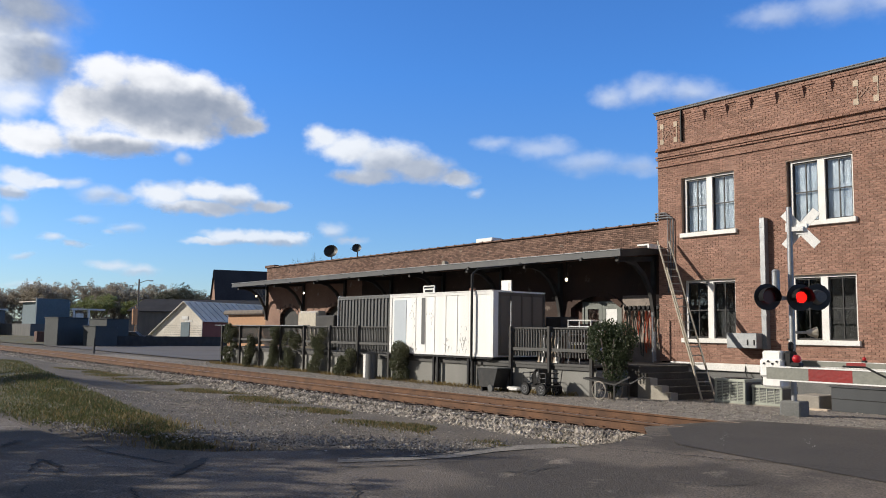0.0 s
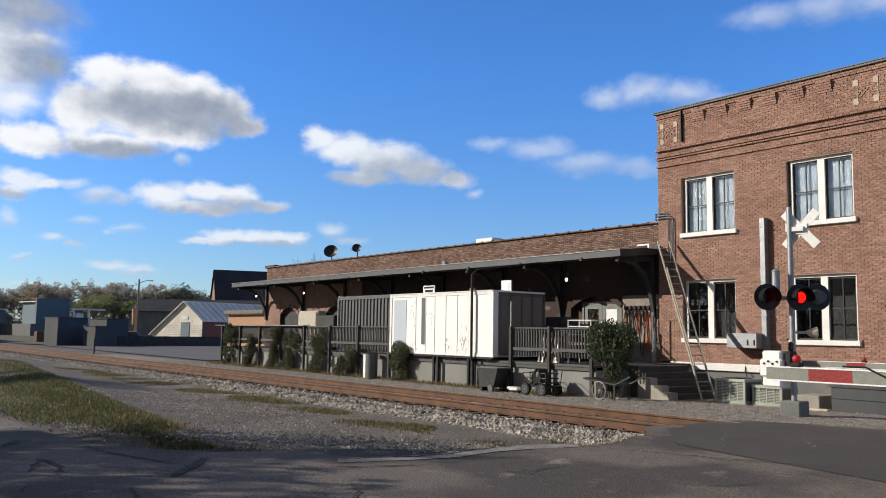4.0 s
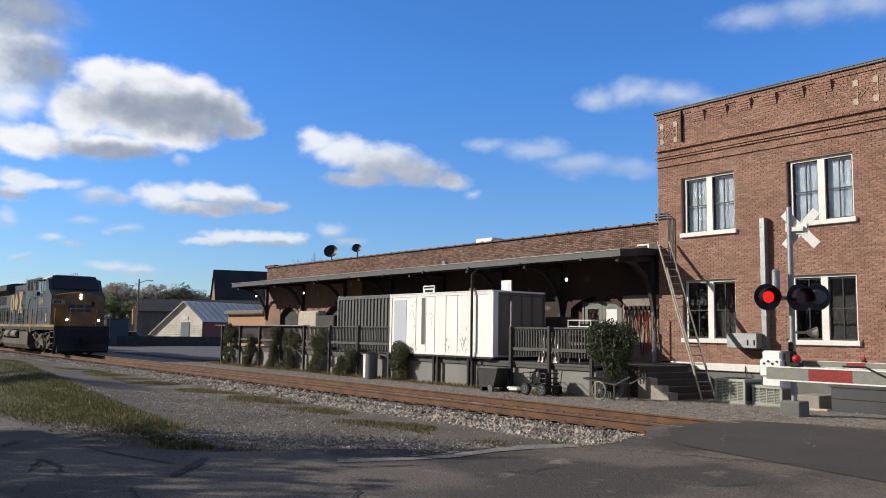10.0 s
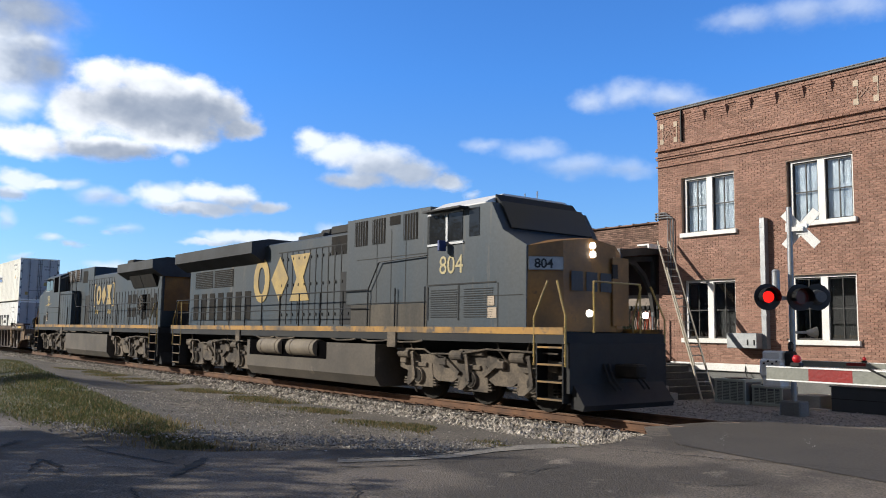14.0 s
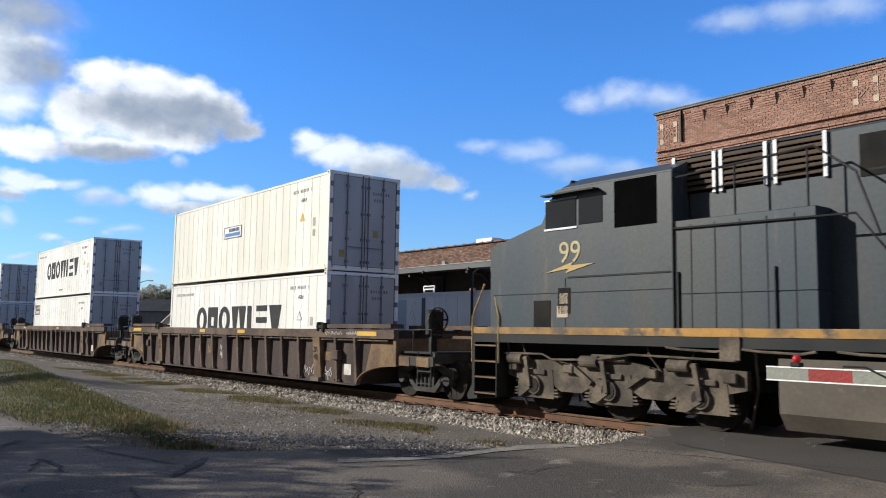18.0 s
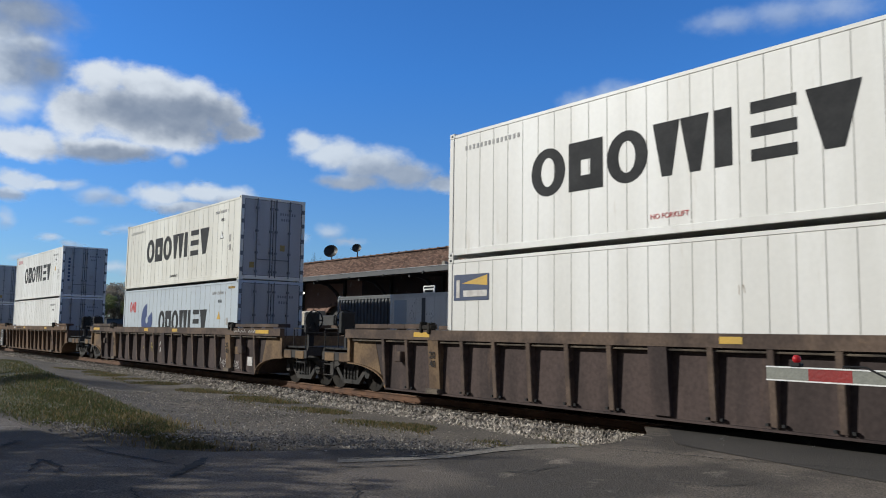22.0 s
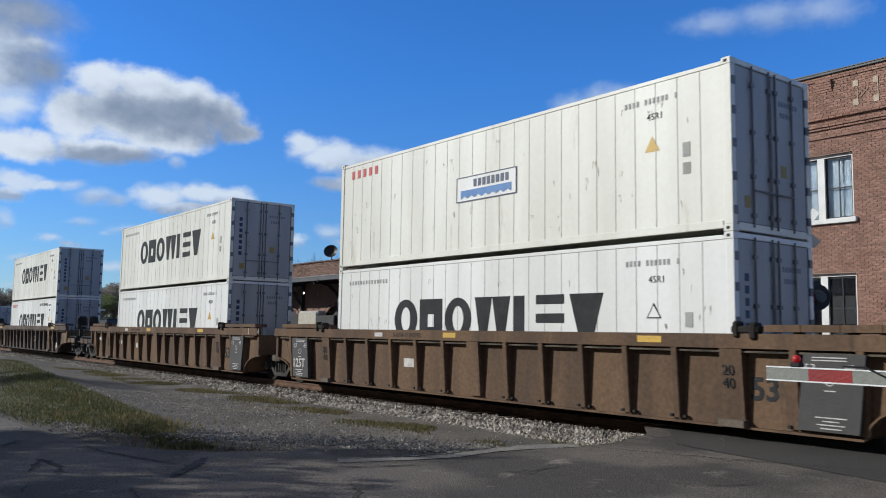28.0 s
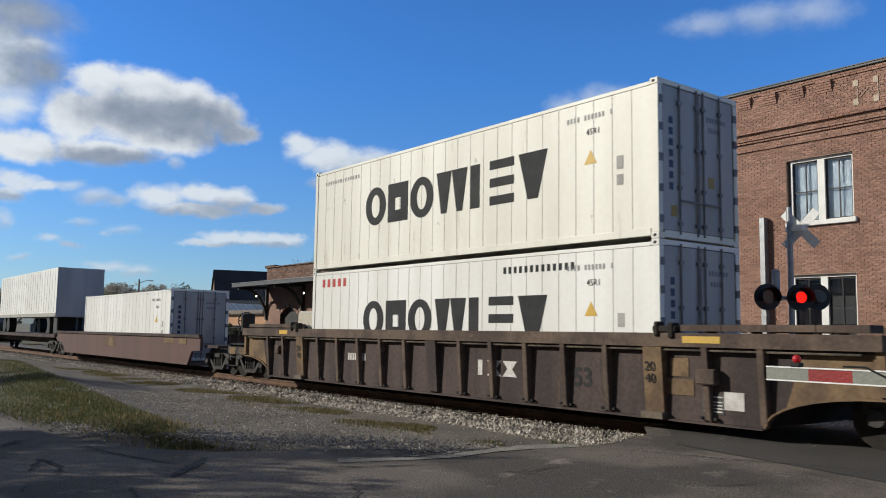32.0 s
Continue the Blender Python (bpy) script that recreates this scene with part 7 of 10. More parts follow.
            for y in (-0.45, -0.3, 0.35):
                path_tube(bm, [(e * 11.3, y, 0.95), (e * 11.5, y, 0.6), (e * 11.75, y, 0.48), (e * 11.95, y, 0.52)], 0.022)
            part("air_hose", bm, M["black"], car)
            part("end_patch", boxes(*[(min(e * a, e * b), max(e * a, e * b), -1.452, -1.441, 0.76, 0.98) for a, b in ((10.0, 10.45), (10.7, 11.2))], bev=0.01), endm, car)
        else:
            part("articulation", boxes((min(e * half, e * 9.8), max(e * half, e * 9.8), -0.5, 0.5, 0.6, 1.0)), M["truck"], car)
    # stencils and patches on the near side
    y = -1.409
    if details == 1:
        marks([(3.1 + 1.03 * 3 + 0.2, 3.1 + 1.03 * 3 + 0.62, 0.76, 1.0)], -1.415, M["well_tan"], car, "stencil_patch")
        sx = [(-6.8, -6.1), (-1.85, -1.35)]
        # looped scrawls of spray paint between the posts
        for x0, x1, za, sc, m_ in ((-2.55, -2.2, 0.85, 0.16, "scrawl_yellow"), (-1.7, -1.4, 0.82, 0.16, "scrawl_yellow"), (-0.66, -0.34, 0.95, 0.09, "letter_white"), (-0.62, -0.36, 0.72, 0.10, "letter_white"),
                                   (5.25, 5.95, 0.46, 0.13, "letter_white"), (6.42, 6.8, 0.42, 0.12, "letter_white")):
            bm = bmesh.new()
            n_ = 15
            ph = rr.uniform(0, 6)
            pts = [(x0 + (x1 - x0) * k / n_ + 0.05 * math.sin(2.4 * k + ph), y - 0.006, za + sc * math.sin(1.9 * k + ph) + 0.5 * sc * math.sin(0.7 * k)) for k in range(n_ + 1)]
            for p, q in zip(pts, pts[1:]):
                bar(bm, p, q, 0.003, 0.014 if m_ == "letter_white" else 0.022)
            ob = new("paint_scrawl", mesh_of("paint_scrawl", bm, M[m_]))
            ob.parent = car
            ob["label"] = "looping spray-paint scrawl"
        for x0, x1 in ((6.7, 7.6), (7.8, 8.3)):
            bm = bmesh.new()
            pts = [(x0 + (x1 - x0) * k / 22, -1.589, 1.505 + 0.045 * math.sin(2.3 * k) + 0.02 * math.sin(5.1 * k)) for k in range(23)]
            for p, q in zip(pts, pts[1:]):
                bar(bm, p, q, 0.003, 0.012)
            ob = new("paint_scrawl", mesh_of("paint_scrawl", bm, M["letter_white"]))
            ob.parent = car
            ob["label"] = "pale scrawl on the top chord"
    for a, b in {0: ((-6.9, -6.3), (1.2, 1.6)), 1: ((-9.35, -8.4), (-2.1, -1.65), (1.05, 1.6), (8.3, 9.2)), 2: ((-7.4, -6.9), (6.8, 7.5)), 3: ((-1.0, -0.55), (4.4, 4.9))}[details]:
        marks([(a, b, 1.45, 1.56)], -1.5755, M["safety_yellow"], car, "yellow_chord_patch")
    marks([(7.45, 7.80, 0.42, 0.70)], -1.413, M["letter_white"] if details != 3 else M["well_tan"], car, "tag_board")
    if details != 3:
        part("brake_valve", boxes((7.05, 7.40, -1.60, -1.44, 0.80, 1.05), (-7.65, -7.4, -1.60, -1.44, 0.85, 1.10), bev=0.02), top, car)
    for txt, z in (("20", 0.98), ("40", 0.78)):
        ob = new("stencil", text_mesh(txt, 0.22, M["letter"], 0.002))
        ob.parent, ob.location = car, (6.02, -1.4945 - 0.0746 * (z + 0.22 - 0.24), z)
        ob = new("stencil", ob.data)
        ob.parent, ob.location = car, (-6.32, -1.4945 - 0.0746 * (z + 0.22 - 0.24), z)
    if details in (2, 3):
        ob = new("stencil", text_mesh("53", 0.48, M["letter"], 0.002, 0.012))
        ob.parent, ob.location = car, (6.42 if details == 3 else 4.25, -1.412, 0.62)
    if details == 3:
        for e in [k for k, single in zip((-1, 1), ends) if not single]:
            xc = e * 7.65 + 0.09
            pn = part("stencil_panel", prism_bm([(xc - 0.43 - 0.06 * e, 0.26), (xc + 0.45 - 0.06 * e, 0.26), (xc + 0.45 + 0.06 * e, 1.34), (xc - 0.43 + 0.06 * e, 1.34)], -1.585, -1.50), M["placard"], car, "black panel of white stencils")
            marks([(xc - w_, xc + w_, z, z + 0.016) for z, w_ in ((0.30, 0.15), (0.35, 0.2), (0.40, 0.12), (0.45, 0.22), (1.24, 0.25), (1.28, 0.25), (0.82, 0.08))], -1.586, M["letter_white"], pn, "fine_print")["kind"] = "stuff"
            for txt, dx, z, hh in (("53", -0.36, 1.08, 0.17), ("48", 0.20, 1.08, 0.17)) + ((("125T", -0.40, 0.54, 0.34),) if e < 0 else ()):
                ob = new("stencil", text_mesh(txt, hh, M["letter_white"], 0.002, 0.006 if hh > 0.3 else 0.0))
                ob.parent, ob.location = car, (xc + dx, -1.590, z)
            bm = bmesh.new()
            for k in range(16):
                t0, t1 = k * math.pi / 8, (k + 1) * math.pi / 8
                bar(bm, (xc + 0.07 * math.cos(t0), -1.588, 0.97 + 0.07 * math.sin(t0)), (xc + 0.07 * math.cos(t1), -1.588, 0.97 + 0.07 * math.sin(t1)), 0.003, 0.012)
            part("stencil_ring", bm, M["letter_white"], car)
        if ends[0]:
            for k in range(4):
                marks([(-5.44 + 0.125 * k, -5.36 + 0.125 * k, 0.87, 1.05)], -1.413, M["letter_white"], car, "stencil_bar", "pale worn stencil bar")
            for k in range(5):
                marks([(-4.74 + 0.115 * k, -4.66 + 0.115 * k, 0.86, 1.04)], -1.413, M["letter_white"], car, "stencil_bar", "pale worn stencil bar")
            marks([(-8.05, -7.75, 0.98, 1.12)], -1.418, M["letter_white"], car, "number_tag", "small pale tag")
            for txt, x in (("53", -7.72), ("48", -7.2), ("45", -6.72)):
                ob = new("stencil", text_mesh(txt, 0.15, M["letter"], 0.002))
                ob.parent, ob.location = car, (x, -1.413, 1.12)
        ob = new("stencil", text_mesh("S-2054-11 REEFER", 0.15, M["letter"], 0.002))
        ob.parent, ob.location = car, (-2.95, -1.577, 1.44)
        marks([(-2.7, -2.2, 0.74, 0.94)], -1.413, M["letter_white"], car, "paper_notice", "faded paper notice")
        marks([(-3.75, -3.4, 1.44, 1.54)], -1.5765, M["letter_white"], car, "reflector_plate")
        marks([(x - 0.02, x + 0.02, 1.42, 1.6) for x in (8.6, 9.3)], -1.5765, M["letter_white"], car, "reflector")
    if details == 2:
        name_shapes(1.5, 2.75, 0.68, 1.0, -1.413, M["letter_white"], car, "name_block", "worn pale name block", "ihh")
        marks([(-3.75 + 0.11 * k, -3.67 + 0.11 * k, 0.82, 1.0) for k in range(8)], -1.413, M["letter_white"], car, "number_bars")
        marks([(6.35, 6.9, 0.6, 0.86), (6.45, 6.8, 0.9, 1.2)], -1.413, M["well_tan"], car, "paint_patches")
        marks([(7.05, 7.45, 0.34, 0.66)], -1.413, M["placard"], car, "notice_board")
        marks([(7.08, 7.42, z, z + 0.02) for z in (0.37, 0.42, 0.47, 0.52, 0.6)], -1.419, M["letter_white"], car, "notice_lines")
    MOVING.append((car, s, 0.0))
    return car


BROWN, ORANGE = ("well_brown", "well_tan", "well_post"), ("well_orange", "well_orange", "well_orange")
well_car(-5.9, BROWN, details=1)
well_car(-29.45, BROWN, details=0)
well_car(-53.04, BROWN, details=1)
well_car(-76.70, ORANGE, half=9.2, truck=10.5, ends=(False, True), details=3, label="rusty brown articulated well car with ribbed sides")
well_car(-96.30, ORANGE, half=9.2, truck=10.5, ends=(False, False), details=3, label="rusty brown articulated well car with ribbed sides")
well_car(-115.90, ORANGE, half=9.2, truck=10.5, ends=(True, False), details=3, label="rusty brown articulated well car with ribbed sides")
well_car(-139.60, BROWN, details=2)
for s_ in (-86.5, -106.1):
    tk = thing("shared_truck", (0, 0, 0), "dusty two-axle truck shared by two car bodies", "truck", "shared trucks")
    small_truck(tk, 0.0, s_)
    part("bolster", boxes((-0.25, 0.25, -1.2, 1.2, 0.62, 0.8)), M["truck"], tk)
    MOVING.append((tk, s_, 0.0))

Z1, Z2 = 0.36, 3.255
NAME_TOP = ("name", 2.65, 6.9, 1.07, 0.96)
NAME_LOW = ("name", 2.65, 6.9, 1.05, 0.93)
WEB = ("small", 0.55, 1.85, 2.43, 0.10, 14, "letter_soft")
PLATE = ("plate", 5.1, 2.0, 1.25, 0.57, "cont_white", "emblem_blue")
RED = ("small", 0.53, 1.4, 2.42, 0.22, 5, "letter_red")
WARN, WARN2 = ("warn", 10.6, 1.55), ("warn", 10.6, 1.5, 1)
for s_, lo, hi in (
        (0.20, ("cont_white", "white container with large dark name blocks", (WEB, NAME_LOW, WARN2)), ("cont_cream", "cream container with a small framed emblem", (("plate", 4.9, 1.43, 1.45, 0.40, "cont_white", "emblem_blue"), WARN))),
        (-23.35, ("cont_white", "plain white container with a dark blue plate", (("plate", 0.2, 1.2, 1.92, 0.58, "letter_mid"), ("wedge", 0.5, 2.3, 0.85), ("scuff", 5, 3))), ("cont_white", "white container with large dark name blocks", (WEB, NAME_TOP, WARN, ("note", 5.7, 1)))),
        (-46.94, ("cont_blue", "pale blue-grey container with a blue ring emblem", (("ring", 3.1, 1.55, 0.68), ("name", 4.5, 5.1, 1.05, 0.86), ("initials", 0.85, 0.8, 1.88, 0.46), WARN, ("hatch",))),
         ("cont_cream", "stained cream container with large dark name blocks", (WEB, NAME_TOP, WARN2, ("note", 5.6, 0), ("scuff", 3, 34)))),
        (-70.61, ("cont_white", "plain white container with a dark blue plate", (("plate", 0.35, 0.6, 0.9, 0.42, "letter_mid"), ("scuff", 7, 12))), ("cont_white", "white container with dark name blocks and a red mark", (RED, NAME_TOP, WARN, ("scuff", 8, 12)))),
        (-90.24, ("cont_white", "white container with large dark name blocks", (WEB, NAME_LOW, WARN2, ("scuff", 11, 40))), ("cont_cream", "cream container with a blue framed emblem and red mark", (RED, PLATE, WARN, ("scuff", 12, 40)))),
        (-109.80, ("cont_white", "white container with dark name blocks", (WEB, NAME_LOW, WARN)), ("cont_cream", "cream container with large dark name blocks", (WEB, NAME_TOP, WARN))),
        (-133.50, ("cont_white", "white container with name blocks and a red mark", (RED, ("small", 8.15, 2.1, 2.45, 0.14, 13, "letter"), NAME_LOW, WARN)), ("cont_cream", "cream container with large dark name blocks", (WEB, ("name", 2.65, 6.9, 1.07, 0.98), WARN, ("scuff", 14, 18))))):
    container(s_, Z1, lo[0], lo[1], lo[2], upright=s_ < -80)
    container(s_, Z2, hi[0], hi[1], hi[2], upright=s_ < -65 and s_ != -90.24)

# low car with one container, and a flat car with a trailer
low = thing("well_car", (0, 0, 0), "dark red smooth-sided well car with one container", "rail car", "well cars of the train")
for sg in (-1, 1):
    bm = bmesh.new()
    prism(bm, [(-8.3, 0.25), (8.9, 0.25), (9.3, 0.75), (10.1, 0.8), (10.1, 1.25), (-10.1, 1.25), (-10.1, 0.8), (-9.0, 0.75)], sg * 1.45 - 0.05, sg * 1.45 + 0.05)
    part("side_sheet", bm, M["well_red"], low)
    part("top_chord", boxes((-10.1, 10.1, sg * 1.5 - 0.06, sg * 1.5 + 0.06, 1.25, 1.36)), M["well_brown"], low)
part("well_floor", boxes((-9, 9, -1.4, 1.4, 0.22, 0.255), (-11.2, -10.0, -1.3, 1.3, 0.9, 1.0), (10.0, 11.2, -1.3, 1.3, 0.9, 1.0), (-11.6, -11.1, -0.15, 0.15, 0.7, 0.95), (11.1, 11.6, -0.15, 0.15, 0.7, 0.95)), M["well_brown"], low)
marks([(-1.4, 0.2, 0.75, 1.15), (6.5, 7.5, 1.0, 1.2), (8.0, 8.8, 1.0, 1.2)], -1.505, M["well_tan"], low, "paint_patches")
for e in (-1, 1):
    small_truck(low, e * 10.6, -163.3)
MOVING.append((low, -163.3, 0.0))
container(-157.1, 0.26, "cont_white", "plain white container sunk in a low car", (WARN,))
flat = thing("flat_car", (0, 0, 0), "low brown flat car carrying a road trailer", "rail car")
part("deck", boxes((-13, 10.5, -1.35, 1.35, 0.95, 1.15), (-13, 10.5, -0.4, 0.4, 0.6, 0.95), bev=0.02), M["well_brown"], flat)
part("hitch", boxes((7.2, 7.6, -0.5, 0.5, 1.15, 2.2), bev=0.03), M["black"], flat)
for e in (-11, 8.8):
    small_truck(flat, e, -185.2)
MOVING.append((flat, -185.2, 0.0))
trailer = thing("road_trailer", (0, 0, 0), "white box trailer riding on a flat car", "trailer")
part("box_body", boxes((-8.0, 8.0, -1.27, 1.27, 2.15, 4.95), bev=0.03), M["cont_white"], trailer)
part("end_frame", boxes((8.0, 8.03, -1.27, 1.27, 2.15, 2.3), (8.0, 8.03, -1.27, 1.27, 4.8, 4.95), (8.0, 8.03, -1.27, -1.12, 2.3, 4.8), (8.0, 8.03, 1.12, 1.27, 2.3, 4.8)), M["door_paint"], trailer)
part("end_door", boxes((8.0, 8.02, -1.12, 1.12, 2.3, 4.8)), M["door_paint"], trailer)
part("side_seams", boxes(*[(-8 + 0.62 * i, -7.98 + 0.62 * i, -1.278, -1.268, 2.4, 4.85) for i in range(1, 26)], (-8, 8, -1.285, -1.272, 2.15, 2.35)), M["seam"], trailer)
bm = bmesh.new()
for x in (-6.5, -5.3):
    for sg in (-1, 1):
        tube(bm, (x, sg * 0.75, 1.66), (x, sg * 1.2, 1.66), 0.5, 20)
part("tyres", bm, M["black"], trailer)
part("landing_gear", boxes((5.0, 5.2, -0.9, -0.7, 1.16, 2.15), (5.0, 5.2, 0.7, 0.9, 1.16, 2.15)), M["black"], trailer)
MOVING.append((trailer, -183.1, 0.0))


# locomotives ------------------------------------------------------------
def discs(places, r, sg):
    """Round lamps facing along x."""
    bm = bmesh.new()
    for x, y, z in places:
        tube(bm, (x - 0.02 * sg, y, z), (x + 0.02 * sg, y, z), r, 16)
    return bm


def leaning(sg, hy):
    """Two dark screens that lean out below the radiator wing."""
    bm = bmesh.new()
    for a, b in ((-7.36, -6.02), (-8.98, -7.42)):
        prism_x(bm, [(-hy + 0.1, 3.32), (-hy - 0.04, 3.32), (-hy - 0.26, 3.84), (-hy + 0.1, 3.84)], *sorted((sg * a, sg * b)))
    return bm


def loco_truck(car, c):
    """A three-axle truck: cast side frames with pedestals, journals, rubber springs, brake cylinders and pipes."""
    for q in (-1, 1):
        y0, y1 = q * 1.13 - 0.07, q * 1.13 + 0.07
        bm = bmesh.new()
        for k in (-1.93, 0.0, 1.93):
            prism(bm, [(c + k - 0.50, 0.30), (c + k + 0.50, 0.30), (c + k + 0.52, 0.40), (c + k + 0.46, 0.86), (c + k - 0.46, 0.86), (c + k - 0.52, 0.40)], y0, y1)
            box(bm, c + k - 0.30, c + k + 0.30, y0 - 0.05, y1 + 0.05, 0.76, 0.86, bev=0.015)
        prism(bm, [(c - 2.75, 0.72), (c - 2.3, 0.62), (c - 1.5, 0.60), (c - 1.25, 0.46), (c - 0.72, 0.46), (c - 0.4, 0.62), (c + 0.4, 0.62), (c + 0.72, 0.46), (c + 1.25, 0.46), (c + 1.5, 0.60), (c + 2.3, 0.62), (c + 2.75, 0.72),
                   (c + 2.75, 1.02), (c + 1.5, 1.06), (c + 1.0, 0.98), (c + 0.4, 1.10), (c - 0.4, 1.10), (c - 1.0, 0.98), (c - 1.5, 1.06), (c - 2.75, 1.02)], y0 + 0.012, y1 - 0.012)
        for k in (-2.5, -0.97, 0.97, 2.5):
            box(bm, c + k - 0.13, c + k + 0.13, q * 1.25 - 0.05, q * 1.25 + 0.05, 0.82, 0.98, bev=0.02)
        bar(bm, (c - 0.95, q * 1.24, 0.98), (c - 0.42, q * 1.24, 0.66), 0.06, 0.10)
        bar(bm, (c + 0.95, q * 1.24, 0.98), (c + 0.42, q * 1.24, 0.66), 0.06, 0.10)
        box(bm, c - 0.42, c + 0.42, q * 1.2 - 0.08, q * 1.2 + 0.08, 1.07, 1.20, bev=0.03)
        part("side_frame", bm, M["truck"], car, "dust-coated cast truck side frame")
        bm = bmesh.new()
        for k in (-1.93, 0.0, 1.93):
            tube(bm, (c + k, q * 1.16, 0.55), (c + k, q * 1.27, 0.55), 0.20, 18, 0.18)
        part("journal_cover", bm, M["truck"], car, "round journal cover")
        bm = bmesh.new()
        for k in (-1.93, 0.0, 1.93):
            tube(bm, (c + k, q * 1.272, 0.55), (c + k, q * 1.285, 0.55), 0.145, 16)
        part("journal_cover", bm, M["wheel"], car)
        bm = bmesh.new()
        for k in (-1.93, 0.0, 1.93):
            for e in (-1, 1):
                for i in range(3):
                    xa = c + k + e * (0.57 - 0.02 * i)
                    box(bm, xa - 0.07, xa + 0.07, q * 1.15 - 0.06, q * 1.15 + 0.06, 0.34 + 0.06 * i, 0.37 + 0.06 * i)
        part("rubber_spring", bm, M["truck"], car)
        bm = bmesh.new()
        for k in (-2.62, -0.62, 1.35):
            tube(bm, (c + k, q * 1.28, 1.06), (c + k + 0.42, q * 1.28, 1.06), 0.11, 14)
        part("brake_cylinder", bm, M["truck"], car, smooth=False)
        bm = bmesh.new()
        for k in (-2.62, -0.62, 1.35):
            tube(bm, (c + k + 0.421, q * 1.28, 1.06), (c + k + 0.55, q * 1.28, 1.06), 0.06, 10)
            bar(bm, (c + k + 0.52, q * 1.31, 1.08), (c + k + 0.62, q * 1.31, 0.52), 0.05, 0.09)
            bar(bm, (c + k + 0.62, q * 1.28, 0.52), (c + k + 0.30, q * 1.24, 0.34), 0.05, 0.08)
            box(bm, c + k + 0.18, c + k + 0.40, q * 1.05 - 0.08, q * 1.05 + 0.08, 0.26, 0.52, bev=0.02)
        part("brake_rigging", bm, M["truck"], car)["kind"] = "stuff"
        bm = bmesh.new()
        path_tube(bm, [(c - 2.7, q * 1.33, 1.16), (c - 1.6, q * 1.33, 1.17), (c - 1.35, q * 1.33, 1.07), (c - 0.3, q * 1.33, 1.10), (c + 0.6, q * 1.33, 1.22), (c + 2.7, q * 1.33, 1.18)], 0.022, 6)
        path_tube(bm, [(c - 2.2, q * 1.30, 1.40), (c - 2.1, q * 1.32, 1.17), (c - 2.0, q * 1.2, 1.0)], 0.018, 6)
        path_tube(bm, [(c + 0.9, q * 1.30, 1.40), (c + 1.0, q * 1.33, 1.20), (c + 1.15, q * 1.2, 0.95)], 0.018, 6)
        path_tube(bm, [(c + 1.9, q * 1.30, 1.40), (c + 1.85, q * 1.33, 1.20)], 0.018, 6)
        part("brake_pipe", bm, M["truck"], car)["kind"] = "stuff"
        bm = bmesh.new()
        for k, e in ((-2.85, 1), (2.85, -1)):
            path_tube(bm, [(c + k, q * 1.1, 1.35), (c + k + 0.05 * e, q * 0.95, 0.75), (c + k + 0.28 * e, q * 0.80, 0.10)], 0.024, 6)
        part("sand_pipe", bm, M["truck"], car)
    part("bolster", boxes((c - 2.3, c + 2.3, -1.0, 1.0, 0.62, 0.9)), M["wheel"], car)


